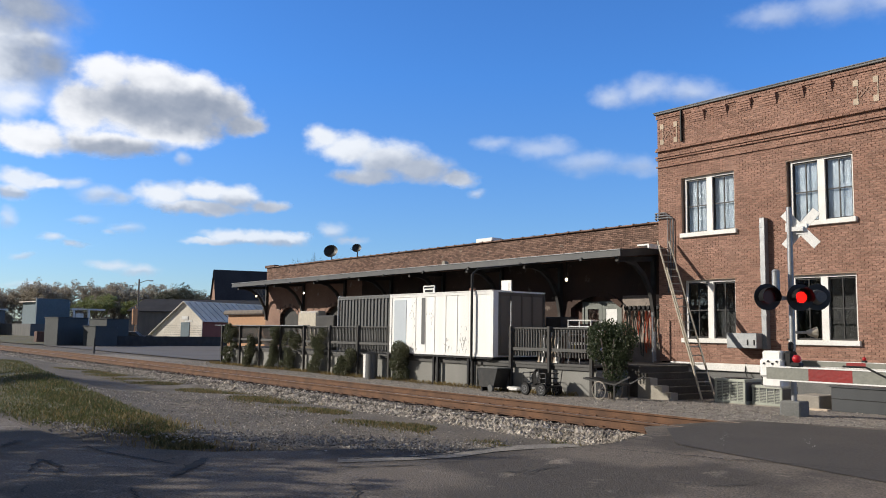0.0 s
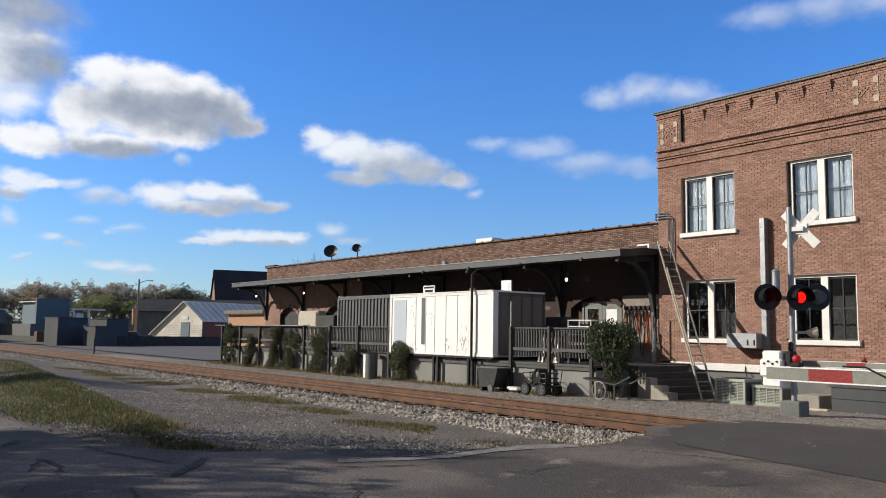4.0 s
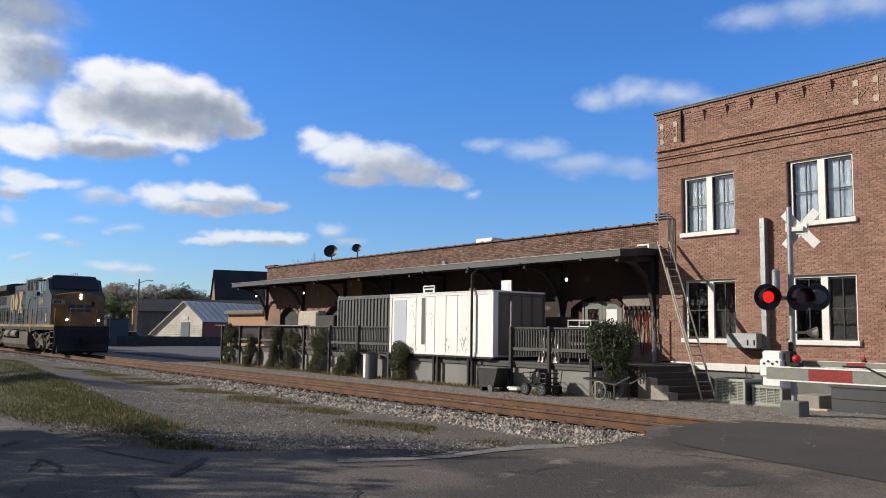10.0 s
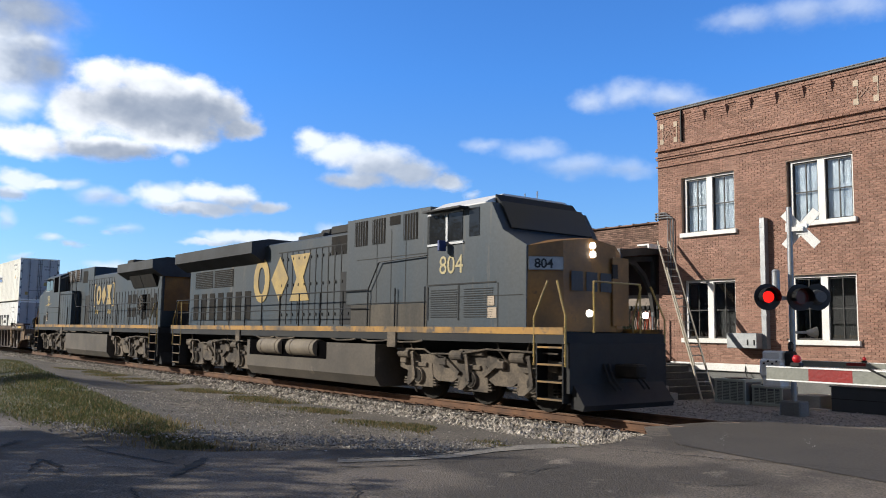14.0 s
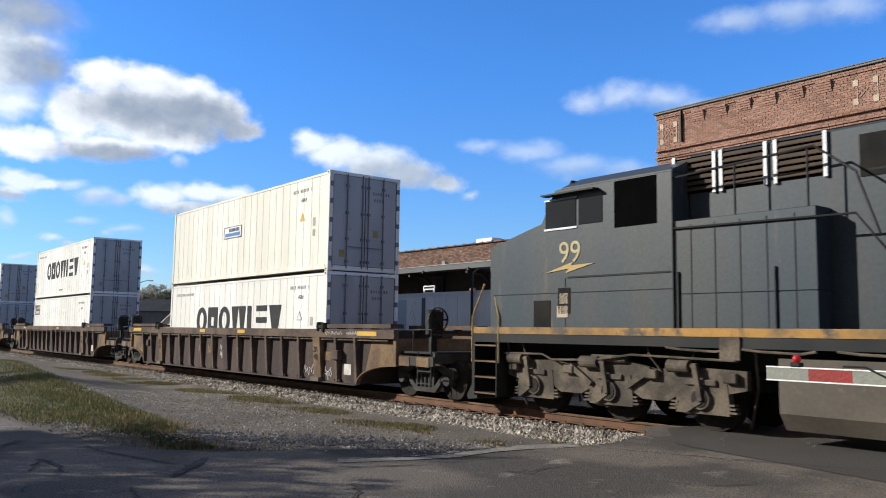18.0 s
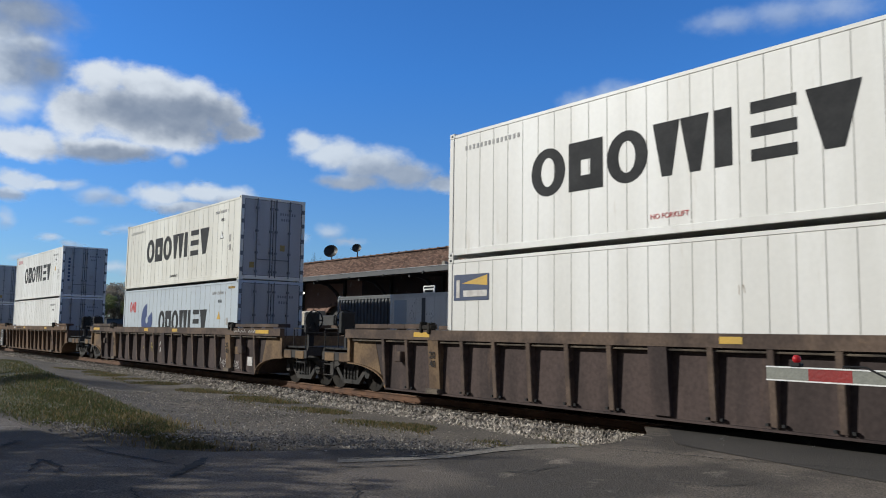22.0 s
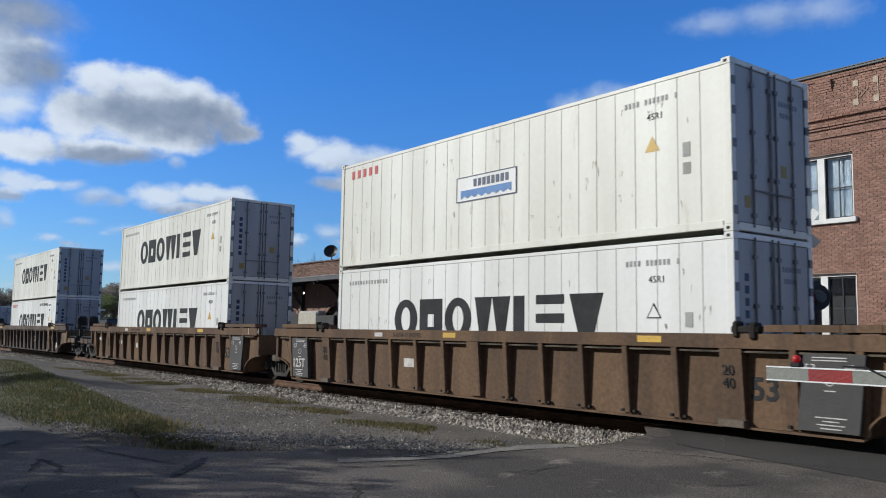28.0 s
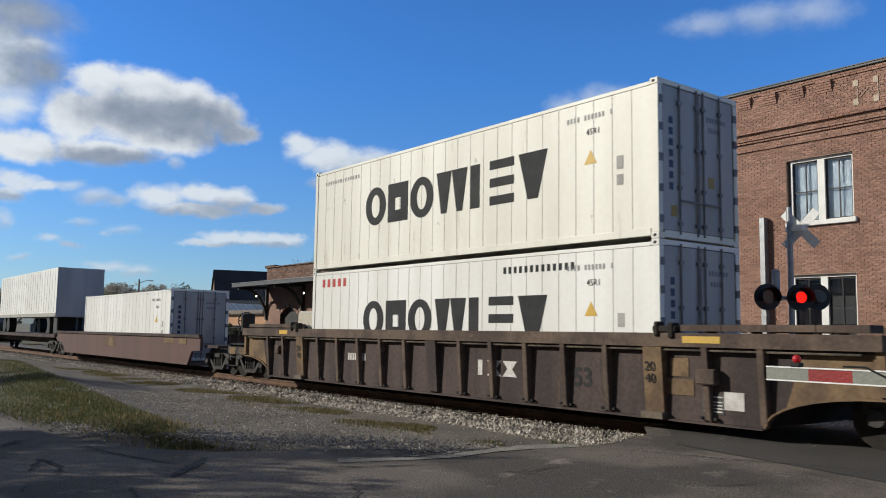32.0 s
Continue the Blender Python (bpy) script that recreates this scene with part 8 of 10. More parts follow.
def loco(s, sg, lead, number, label):
    """A six-axle diesel with a wide-nosed cab. sg +1: cab leads; -1: cab trails. s: place of its centre."""
    car = thing("locomotive", (0, 0, 0), label, "locomotive", "locomotives of the train")

    def B(*bs, bev=0.0):
        return boxes(*[(min(sg * a, sg * b), max(sg * a, sg * b), c, d, e, f) for a, b, c, d, e, f in bs], bev=bev)

    def P(bm, pts, y0, y1):
        q = [(sg * x, z) for x, z in pts]
        prism(bm, q if sg > 0 else q[::-1], y0, y1)

    nose = 8.9 if lead else 9.95
    front = 10.0 if lead else 10.5
    cabr = 5.6 if lead else 5.35
    roof_f = 7.95 if lead else 8.2
    part("underframe", B((-10.7, front, -1.50, 1.50, 1.38, 1.58), (-10.7, front, -0.6, 0.6, 1.0, 1.38)), M["blue_dark"], car)
    part("sill_stripe", B((-10.7, front - 0.05, -1.512, -1.502, 1.555, 1.69), (-10.7, front - 0.05, 1.502, 1.512, 1.555, 1.69)), M["stripe"], car, "dirty orange sill stripe")
    part("walkway", B((-10.7, front - 0.05, -1.50, 1.50, 1.58, 1.60)), M["blue_dark"], car)
    # cab and nose
    bm = bmesh.new()
    P(bm, [(cabr, 1.6), (nose, 1.6), (nose, 3.35), (roof_f + 0.25, 3.72), (roof_f - 0.12, 4.34), (roof_f - 0.3, 4.36), (cabr, 4.34)], -1.47, 1.47)
    part("cab", bm, M["blue"], car)
    # faceted nose in plan, its corners cut back
    bm = bmesh.new()
    plan = [(nose + 0.002, -1.46), (nose + 0.40, -0.80), (nose + 0.44, 0.0), (nose + 0.40, 0.80), (nose + 0.002, 1.46)]
    lo_ = [bm.verts.new((sg * x, y, 1.62)) for x, y in plan]
    hi_ = [bm.verts.new((sg * (x - 0.03), y, z)) for (x, y), z in zip(plan, (3.33, 3.46, 3.56, 3.46, 3.33))]
    for k in range(4):
        bm.faces.new((lo_[k], lo_[k + 1], hi_[k + 1], hi_[k]))
    back = [bm.verts.new((sg * (nose + 0.002), y, z)) for y, z in ((0.8, 3.50), (0.0, 3.60), (-0.8, 3.50))]
    for f in ((hi_[0], hi_[1], back[2]), (hi_[1], hi_[2], back[1], back[2]), (hi_[2], hi_[3], back[0], back[1]), (hi_[3], hi_[4], back[0])):
        bm.faces.new(f)
    bm.faces.new(lo_[::-1])
    bm.faces.new((lo_[4], lo_[0], hi_[0], back[2], back[1], back[0], hi_[4]))
    bmesh.ops.recalc_face_normals(bm, faces=bm.faces)
    part("nose_face", bm, M["nose_shade_yellow"], car, "grimy yellow nose, darkened as in shade")
    nose += 0.40
    part("nose_marking", B(*[(nose + 0.03, nose + 0.034, y, y + 0.34, 2.45, 2.85) for y in (-0.62, -0.18, 0.26)]), M["blue"], car)
    part("nose_door", B((nose + 0.03, nose + 0.05, 0.62, 1.15, 1.75, 3.2), bev=0.01), M["nose_shade_yellow"], car)
    bm = bmesh.new()
    P(bm, [(roof_f + 0.24, 3.76), (roof_f - 0.09, 4.36), (roof_f - 0.05, 4.38), (roof_f + 0.28, 3.78)], -1.25, 1.25)
    part("windscreen", bm, M["cab_glass"], car)
    part("cab_window", B(*(((5.66, 6.29, -1.482, -1.472, 3.58, 4.24), (6.38, 6.88, -1.482, -1.472, 3.62, 4.24), (7.11, 7.45, -1.482, -1.472, 3.66, 4.28)) if lead else ((7.53, 8.33, -1.482, -1.472, 3.60, 4.14), (6.88, 7.46, -1.482, -1.472, 3.62, 4.17))),
                         (cabr + 0.15, cabr + 0.75, 1.472, 1.482, 3.55, 4.2)), M["cab_glass"], car)
    part("window_frame", B(*(((5.62, 6.92, -1.50, -1.473, 4.24, 4.28), (5.62, 6.92, -1.50, -1.473, 3.53, 3.58), (6.30, 6.37, -1.50, -1.473, 3.58, 4.24)) if lead else ((7.50, 8.36, -1.49, -1.473, 4.14, 4.17), (7.50, 8.36, -1.49, -1.473, 3.56, 3.60)))), M["galv"], car)
    if not lead:
        part("door_recess_shade", B((5.67, 6.60, -1.478, -1.468, 3.48, 4.32)), M["void"], car)
        part("side_hatch", B((8.2, 8.65, -1.482, -1.472, 1.68, 2.21), (7.68, 7.99, -1.482, -1.472, 1.95, 2.44)), M["grille"], car)["kind"] = "stuff"
        bm = bmesh.new()
        prism(bm, [(-8.33, 2.74), (-7.72, 2.80), (-7.80, 2.72), (-7.05, 2.88), (-7.66, 2.86), (-7.58, 2.93)], -1.484, -1.476)
        part("emblem_flash", bm, M["yellow"], car)
    part("window_awning", B((cabr + 0.1, cabr + 1.45, -1.72, -1.47, 4.29, 4.33)) if lead else B((6.95, 8.3, -1.66, -1.47, 4.22, 4.25)), M["black"], car)
    if lead:
        part("mirror", B((6.28, 6.36, -1.72, -1.52, 3.38, 3.62), bev=0.01), M["letter_blue"], car)
    part("headlight", discs([(sg * (nose + 0.05), 0.0, 3.40), (sg * (nose + 0.05), 0.0, 3.22)], 0.07, sg),
         M["headlight"] if lead else M["cab_glass"], car)
    if lead:
        part("ditch_light", discs([(front + 0.02, -0.85, 1.97), (front + 0.02, 0.85, 1.97)], 0.07, 1), M["headlight"], car, "glowing ditch light")
    part("number_board", B((nose + 0.03, nose + 0.06, 0.62, 0.78, 2.75, 3.05)), M["black"], car)
    bd_ = part("number_plate", boxes((-0.36, 0.36, -0.02, 0.0, 2.84, 3.12), bev=0.02), M["galv"], car, "pale number board")
    bd_.matrix_local = pose(sg * (nose - 0.19), -1.13, 0, 0, 0, sg * 59 + (0 if sg > 0 else 0))
    if lead:
        ob = new("painted_number", text_mesh(number, 0.26, M["letter"], 0.002, 0.006))
        ob.parent = car
        ob.matrix_local = pose(nose - 0.19, -1.13, 0, 0, 0, 59) @ Matrix.Translation((-0.24, -0.024, 2.89))
    ob = new("painted_number", text_mesh(number, 0.58, M["number_pale"], 0.003, 0.0))
    ob.parent, ob.location = car, (6.05 if lead else -7.98, -1.478, 2.88 if lead else 2.92)
    part("cab_louvres", B(*([] if not lead else [(cabr + 0.02 + k * 1.12, cabr + 0.06 + k * 1.12, -1.484, -1.474, 1.84, 2.6) for k in (0, 1)]), *[] if not lead else [(cabr + 0.15 + k * 1.2, cabr + 1.1 + k * 1.2, -1.482, -1.472, 1.90 + 0.05 * i, 1.917 + 0.05 * i) for k in (0, 1) for i in range(13)],
                          (cabr + 0.05, cabr + 2.4, -1.484, -1.474, 2.62, 2.65)), M["blue_dark"], car)
    # equipment hood
    hy = 1.02
    part("hood", B((-10.2, cabr, -hy, hy, 1.6, 4.30), bev=0.04) if lead else B((-9.5, 0.45, -hy, hy, 1.6, 4.18), (0.45, cabr, -hy, hy, 1.6, 4.66), bev=0.04), M["blue"], car)
    part("blower_cabinet", B((2.2 if lead else 2.88, cabr - 0.002, -1.40 if lead else -1.44, -hy - 0.002, 1.6, 2.248), (1.9, cabr - 0.002, -1.40, -hy - 0.002, 2.25, 4.50) if lead else (2.88, cabr - 0.002, -1.44, -hy - 0.002, 2.25, 3.48), bev=0.01), M["blue"], car)
    if lead:
        part("lower_skirt", B((2.19, cabr - 0.004, -1.412, -1.401, 1.61, 2.24)), M["dust"], car, "dust-covered riveted lower panel")
    part("roof_block", B((0.3, cabr, -0.98, 0.98, 4.302, 4.54), (-2.2, -0.6, -0.7, 0.7, 4.302, 4.48), bev=0.03) if lead else B((-2.6, -1.6, -0.5, 0.5, 4.182, 4.34), bev=0.03), M["blue_dark"], car)
    part("exhaust_outlet", B((-1.5, -0.9, -0.3, 0.3, 4.48, 4.66), bev=0.05) if lead else B((-3.85, -2.95, -0.45, 0.45, 4.50, 4.80), (-4.0, -2.8, -0.6, 0.6, 4.182, 4.50), bev=0.04), M["blue_dark"], car)
    ysd = -1.40 if lead else -hy
    part("intake_grille", B(*(((2.30, 2.90, -1.412, -1.402, 3.78, 4.42), (3.14, 3.72, -1.412, -1.402, 3.78, 4.42), (3.93, 4.37, -1.412, -1.402, 4.2, 4.42), (4.52, 5.1, -1.412, -1.402, 3.78, 4.42), (0.45, 1.35, -hy - 0.012, -hy - 0.002, 3.70, 4.22))
                              if lead else ((1.59, 2.42, -hy - 0.012, -hy - 0.002, 3.88, 4.50),))), M["grille"], car, "dark intake grille")
    if not lead:
        for a in (2.94, 3.91, 4.84):
            lv = part("louvre_opening", B((a, a + 0.74, -hy - 0.008, -hy - 0.002, 3.98, 4.62)), M["void"], car, "black plate for the shade behind brown louvres")
            part("louvre_frame", B((a - 0.06, a, -hy - 0.05, -hy - 0.002, 3.95, 4.65), (a + 0.74, a + 0.80, -hy - 0.05, -hy - 0.002, 3.95, 4.65)), M["galv"], car)["kind"] = "stuff"
            bm = bmesh.new()
            for k in range(6):
                z = 4.02 + 0.1 * k
                prism_x(bm, [(-hy - 0.05, z), (-hy - 0.01, z + 0.06), (-hy - 0.01, z + 0.075), (-hy - 0.055, z + 0.012)], *sorted((sg * (a + 0.01), sg * (a + 0.73))))
            part("louvres", bm, M["louvre_brown"], car)["kind"] = "stuff"
    bm = bmesh.new()
    for i in range(13 if lead else 11):
        x = sg * (-2.6 + (0.36 if lead else 0.30) * i) if lead else sg * (-3.0 + 0.42 * i)
        box(bm, x - 0.016, x + 0.016, -hy - 0.013, -hy - 0.002, 1.75, 3.95)
        for z in (2.0, 2.9, 3.7):
            box(bm, x + 0.05, x + 0.10, -hy - 0.03, -hy - 0.002, z, z + 0.08)
    if not lead:
        for i in range(14):
            x = sg * (-3.45 - 0.435 * i)
            box(bm, x - 0.014, x + 0.014, -hy - 0.013, -hy - 0.002, 1.75, 3.22)
    box(bm, min(sg * -2.8, sg * 2.3), max(sg * -2.8, sg * 2.3), -hy - 0.012, -hy - 0.002, 3.96, 3.99)
    part("door_seams", bm, M["blue_dark"], car, "engine-room door edges and latches")
    # company initials as plain yellow blocks
    a0, a1, z0, z1 = (-4.6, -0.7, 2.45, 3.86) if lead else (-2.75, -0.2, 2.68, 3.62)
    xs_ = sorted((sg * a0, sg * a1))
    name_shapes(xs_[0], xs_[1], z0, z1, -hy - 0.016, M["yellow"], car, "name_block", "large yellow name block", "odh")
    if not lead:
        marks([(xs_[0] - 0.35, xs_[0] - 0.27, z0 - 0.1, z1 + 0.1), (xs_[0] - 0.27, xs_[0] - 0.1, z1 + 0.02, z1 + 0.1), (xs_[0] - 0.27, xs_[0] - 0.1, z0 - 0.1, z0 - 0.02),
               (xs_[1] + 0.27, xs_[1] + 0.35, z0 - 0.1, z1 + 0.1), (xs_[1] + 0.1, xs_[1] + 0.27, z1 + 0.02, z1 + 0.1), (xs_[1] + 0.1, xs_[1] + 0.27, z0 - 0.1, z0 - 0.02)], -hy - 0.016, M["yellow"], car, "yellow_brackets")
    # radiator section with overhanging wings
    bm = bmesh.new()
    wy = [(-hy, 3.72), (-1.5, 4.02), (-1.5, 4.40), (-0.9, 4.52), (0.9, 4.52), (1.5, 4.40), (1.5, 4.02), (hy, 3.72)]
    x0, x1 = sorted((sg * (-10.6 if lead else -9.65), sg * (-3.8 if lead else -4.95)))
    prism_x(bm, wy, x0, x1)
    part("radiator_wing", bm, M["wing_grey"], car, "overhanging radiator housing")
    part("radiator_screen", leaning(sg, hy) if not lead else B((-9.6, -8.0, -hy - 0.014, -hy - 0.002, 3.05, 3.66), (-7.8, -6.2, -hy - 0.014, -hy - 0.002, 3.05, 3.66)), M["grille"], car)
    part("side_grilles", B(*([(-9.7 + 0.75 * i, -9.25 + 0.75 * i, -hy - 0.014, -hy - 0.002, 1.9, 2.85) for i in range(7)] if lead else
                               [(-a - 0.46, -a, -hy - 0.014, -hy - 0.002, z, z + 0.41) for a in (5.24, 5.86) for z in (2.06, 2.64)]
                               + [(-a - 0.31, -a, -hy - 0.014, -hy - 0.002, z, z1) for a, z, z1 in ((6.55, 2.13, 2.86), (7.80, 2.02, 3.03), (8.24, 2.16, 2.86), (8.65, 2.02, 3.03))] + [(-7.65, -7.16, -hy - 0.03, -hy - 0.002, 1.95, 2.29)])), M["grille"], car, "dark louvred doors")
    if not lead:
        bm = bmesh.new()
        for k in range(28):
            t0, t1 = k * math.pi / 14, (k + 1) * math.pi / 14
            bar(bm, (7.40 + 0.31 * math.cos(t0), -hy - 0.16, 2.67 + 0.31 * math.sin(t0)), (7.40 + 0.31 * math.cos(t1), -hy - 0.16, 2.67 + 0.31 * math.sin(t1)), 0.03, 0.03)
        for k in range(5):
            t0 = k * 2 * math.pi / 5
            bar(bm, (7.40, -hy - 0.15, 2.67), (7.40 + 0.3 * math.cos(t0), -hy - 0.15, 2.67 + 0.3 * math.sin(t0)), 0.02, 0.07)
        tube(bm, (7.40, -hy, 2.67), (7.40, -hy - 0.18, 2.67), 0.09, 14)
        part("hand_brake_wheel", bm, M["truck"], car, "bare steel hand-brake wheel")
        part("wheel_recess_shade", boxes((7.12, 7.70, -hy - 0.010, -hy - 0.002, 2.32, 3.02)), M["void"], car)
        part("end_panel", boxes((9.502, 9.53, -0.9, 0.9, 2.3, 3.9)), M["nose_shade_yellow"], car, "grimy yellow end panel, darkened as in shade")
        bm = bmesh.new()
        for x in (0.25, 0.55, 2.3, 2.6):
            tube(bm, (x, -hy - 0.022, 2.33), (x, -hy - 0.016, 2.33), 0.11, 16)
        part("yellow_dots", bm, M["yellow"], car)
    part("rear_end", B((-10.72, -10.2, -0.6, 0.6, 1.6, 4.2), bev=0.05) if lead else B((-9.95, -9.54, -0.5, 0.5, 1.6, 2.25), bev=0.05), M["blue_dark"], car)
    bm = bmesh.new()
    for k, y in enumerate((-0.25, 0, 0.25)):
        hx, hz = (0.9, 4.62) if lead else (-2.15, 4.50)
        tube(bm, (sg * hx, y, hz), (sg * (hx + 0.35 + 0.1 * k), y, hz), 0.05, 10, 0.11)
    box(bm, min(sg * (hx - 0.2), sg * (hx + 0.1)), max(sg * (hx - 0.2), sg * (hx + 0.1)), -0.3, 0.3, hz - 0.34, hz - 0.02)
    part("air_horn", bm, M["black"], car)
    bm = bmesh.new()
    for k in (0.5, 1.0, 1.5, 1.9):
        tube(bm, (sg * (cabr + k), 0.2, 4.55), (sg * (cabr + k), 0.2, 4.80), 0.015, 6)
    part("aerials", bm, M["galv"], car)
    # fuel tank, air reservoirs
    bm = bmesh.new()
    prism_x(bm, [(-1.30, 0.20), (-1.48, 0.45), (-1.48, 1.25), (1.48, 1.25), (1.48, 0.45), (1.30, 0.20)], *sorted((sg * -3.9, sg * 3.5)))
    part("fuel_tank", bm, M["tank"], car, "dusty grey-brown fuel tank")
    if lead:
        for a, b in ((-2.9, -1.5), (-1.0, 0.6)):
            bm = bmesh.new()
            tube(bm, (a, -1.40, 1.08), (b, -1.40, 1.08), 0.24, 20)
            tube(bm, (a + 0.2, -1.40, 1.08), (a + 0.25, -1.40, 1.08), 0.252, 20)
            tube(bm, (b - 0.25, -1.40, 1.08), (b - 0.2, -1.40, 1.08), 0.252, 20)
            part("air_reservoir", bm, M["reservoir"], car, smooth=True)
        part("tank_recess_shade", boxes((-3.7, 1.1, -1.486, -1.481, 0.80, 1.26)), M["void"], car)
    # trucks
    for c in (6.95, -6.78):
        c = sg * c
        for k in (-1.93, 0, 1.93):
            wheelset(car, c + k, s, True)
        loco_truck(car, c)
    # ends: pilots, steps, couplers
    for e in (-1, 1):
        x = e * (front if e == sg else 10.5)
        sx = x - e * 0.42
        part("pilot", boxes((x - 0.06, x + 0.06, -1.45, 1.45, 0.45, 1.40)), M["black"], car)
        bm = bmesh.new()
        prism(bm, [(x, 0.18), (x + e * 0.30, 0.14), (x + e * 0.34, 0.24), (x + e * 0.06, 0.62)] if e > 0 else [(x, 0.18), (x - 0.06, 0.62), (x - 0.34, 0.24), (x - 0.30, 0.14)], -1.35, 1.35)
        part("plough", bm, M["black"], car)
        part("coupler", boxes((min(x, x + e * 0.62), max(x, x + e * 0.62), -0.15, 0.15, 0.72, 1.0), bev=0.04), M["wheel"], car)
        steps = bmesh.new()
        for q in (-1, 1):
            for i in range(4):
                box(steps, sx - 0.33, sx + 0.33, q * 1.35 - 0.14, q * 1.35 + 0.14, 0.30 + 0.33 * i, 0.335 + 0.33 * i)
            for dx in (-0.35, 0.35):
                box(steps, sx + dx - 0.012, sx + dx + 0.012, q * 1.35 - 0.15, q * 1.35 + 0.15, 0.26, 1.40)
        part("step_well", steps, M["black"], car)
        part("step_edges", boxes(*[(sx - 0.33, sx + 0.33, q * 1.495 - 0.006, q * 1.495 + 0.006, 0.30 + 0.33 * i, 0.335 + 0.33 * i) for i in range(4) for q in (-1, 1)]), M["stripe"] if lead else M["well_tan"], car, "worn dusty step edge")
        bm = bmesh.new()
        for q in (-1, 1):
            for dx in (-0.42, 0.42):
                path_tube(bm, [(sx + dx, q * 1.5, 0.95), (sx + dx, q * 1.5, 1.9), (sx + dx * 0.3, q * 1.42, 2.6)], 0.02)
        for y in (-0.7, 0.7):
            path_tube(bm, [(x, y, 1.6), (x, y, 2.6)], 0.02)
        path_tube(bm, [(x, -0.7, 2.6), (x, 0.7, 2.6)], 0.02)
        part("grab_rail", bm, M["yellow"], car, "yellow hand grab")
        hose = bmesh.new()
        for y in (-0.5, -0.35, 0.35, 0.5):
            path_tube(hose, [(x + e * 0.06, y, 1.0), (x + e * 0.2, y, 0.7), (x + e * 0.35, y + 0.05, 0.5)], 0.025)
        part("air_hoses", hose, M["black"], car)
    bm = bmesh.new()
    for q in (-1, 1):
        n_ = 13 if lead else 9
        xs2 = [-10.3 + i * (cabr + 10.2) / n_ for i in range(n_ + 1)]
        for x in xs2:
            tube(bm, (sg * x, q * 1.46, 1.6), (sg * x, q * 1.46, 2.62), 0.02, 6)
        tube(bm, (sg * xs2[0], q * 1.46, 2.62), (sg * xs2[-3], q * 1.46, 2.62), 0.018, 6)
        if lead:
            tube(bm, (sg * xs2[0], q * 1.46, 2.15), (sg * xs2[-3], q * 1.46, 2.15), 0.014, 6)
        path_tube(bm, [(sg * xs2[-3], q * 1.46, 2.62), (sg * (xs2[-3] + 0.5), q * 1.47, 3.3), (sg * cabr, q * 1.47, 3.35)], 0.018)
    part("handrail", bm, M["black"], car, "long walkway handrail")
    if not lead:
        bm = bmesh.new()
        path_tube(bm, [(-6.6, -1.42, 4.15), (-2.9, -1.42, 4.36), (-2.3, -1.42, 3.9), (-2.0, -1.42, 3.0)], 0.02)
        for x in (-5.6, -4.2, -3.0):
            tube(bm, (x, -1.42, 3.48), (x, -1.42, 4.2 + 0.05 * (5.6 + x)), 0.018, 6)
        part("upper_handrail", bm, M["black"], car)
    # grille slats, latches, small plates, panel lines
    bm = bmesh.new()
    for i in range(3):
        for k in range(5):
            x = sg * ((2.36, 3.2, 4.58)[i] + 0.115 * k)
            if lead:
                box(bm, x - 0.012, x + 0.012, -1.422, -1.4125, 3.78, 4.42)
    for k in range(9):
        z = 3.08 + 0.065 * k
        if lead:
            box(bm, *sorted((sg * -9.55, sg * -6.25)), -hy - 0.02, -hy - 0.0145, z, z + 0.012)
        else:
            box(bm, *sorted((sg * -6.85, sg * -6.58)), -hy - 0.02, -hy - 0.0145, z - 0.93, z - 0.918)
    slat = part("grille_slats", bm, M["blue"], car)
    slat["kind"] = "stuff"
    part("panel_line", B(*[(x, x + 0.02, ysd - 0.006, ysd - 0.001, 1.7, 4.1) for x in (3.36, 4.0, 4.62)], (2.42, cabr - 0.02, ysd - 0.006, ysd - 0.001, 3.40, 3.42), (2.42, cabr - 0.02, ysd - 0.006, ysd - 0.001, 2.26, 2.28)) if lead
         else B(*[(x, x + 0.02, -1.446, -1.441, 1.7, 3.4) for x in (3.2, 3.65, 4.1, 4.55, 5.0, 5.3)]), M["blue_dark"], car)
    part("cab_line", B((cabr, nose - 0.5, -1.478, -1.471, 2.34, 2.355), (cabr + 2.45, cabr + 2.465, -1.478, -1.471, 1.7, 2.62), (cabr - 0.01, cabr + 0.012, -1.478, -1.471, 1.62, 4.4)), M["blue_dark"], car)
    part("white_plate", B((7.74, 8.02, -1.482, -1.472, 1.88, 2.1), (7.74, 7.95, -1.482, -1.472, 2.14, 2.34)), M["brick_pale"], car, "small pale plates")
    part("hatch", B((2.5, 4.8, -0.75, 0.75, 4.542, 4.59), bev=0.02) if lead else B((2.5, 4.8, -0.75, 0.75, 4.662, 4.70), bev=0.02), M["blue_dark"], car)
    part("filter_door", B((1.0, 1.8, -hy - 0.012, -hy - 0.002, 1.75, 3.2)), M["blue_dark"], car)
    bm = bmesh.new()
    for x in (-3.2, -1.9, 1.4, 2.9, 4.3):
        path_tube(bm, [(sg * x, -1.50, 1.36), (sg * (x + 0.25), -1.47, 1.32), (sg * (x + 0.9), -1.47, 1.34), (sg * (x + 1.2), -1.50, 1.37)], 0.022, 6)
    part("underfloor_pipe", bm, M["truck"], car)
    part("jacking_pad", B((4.1, 4.45, -1.54, -1.50, 1.20, 1.56), (-4.7, -4.4, -1.54, -1.50, 1.20, 1.56)), M["truck"], car)
    roof = bmesh.new()
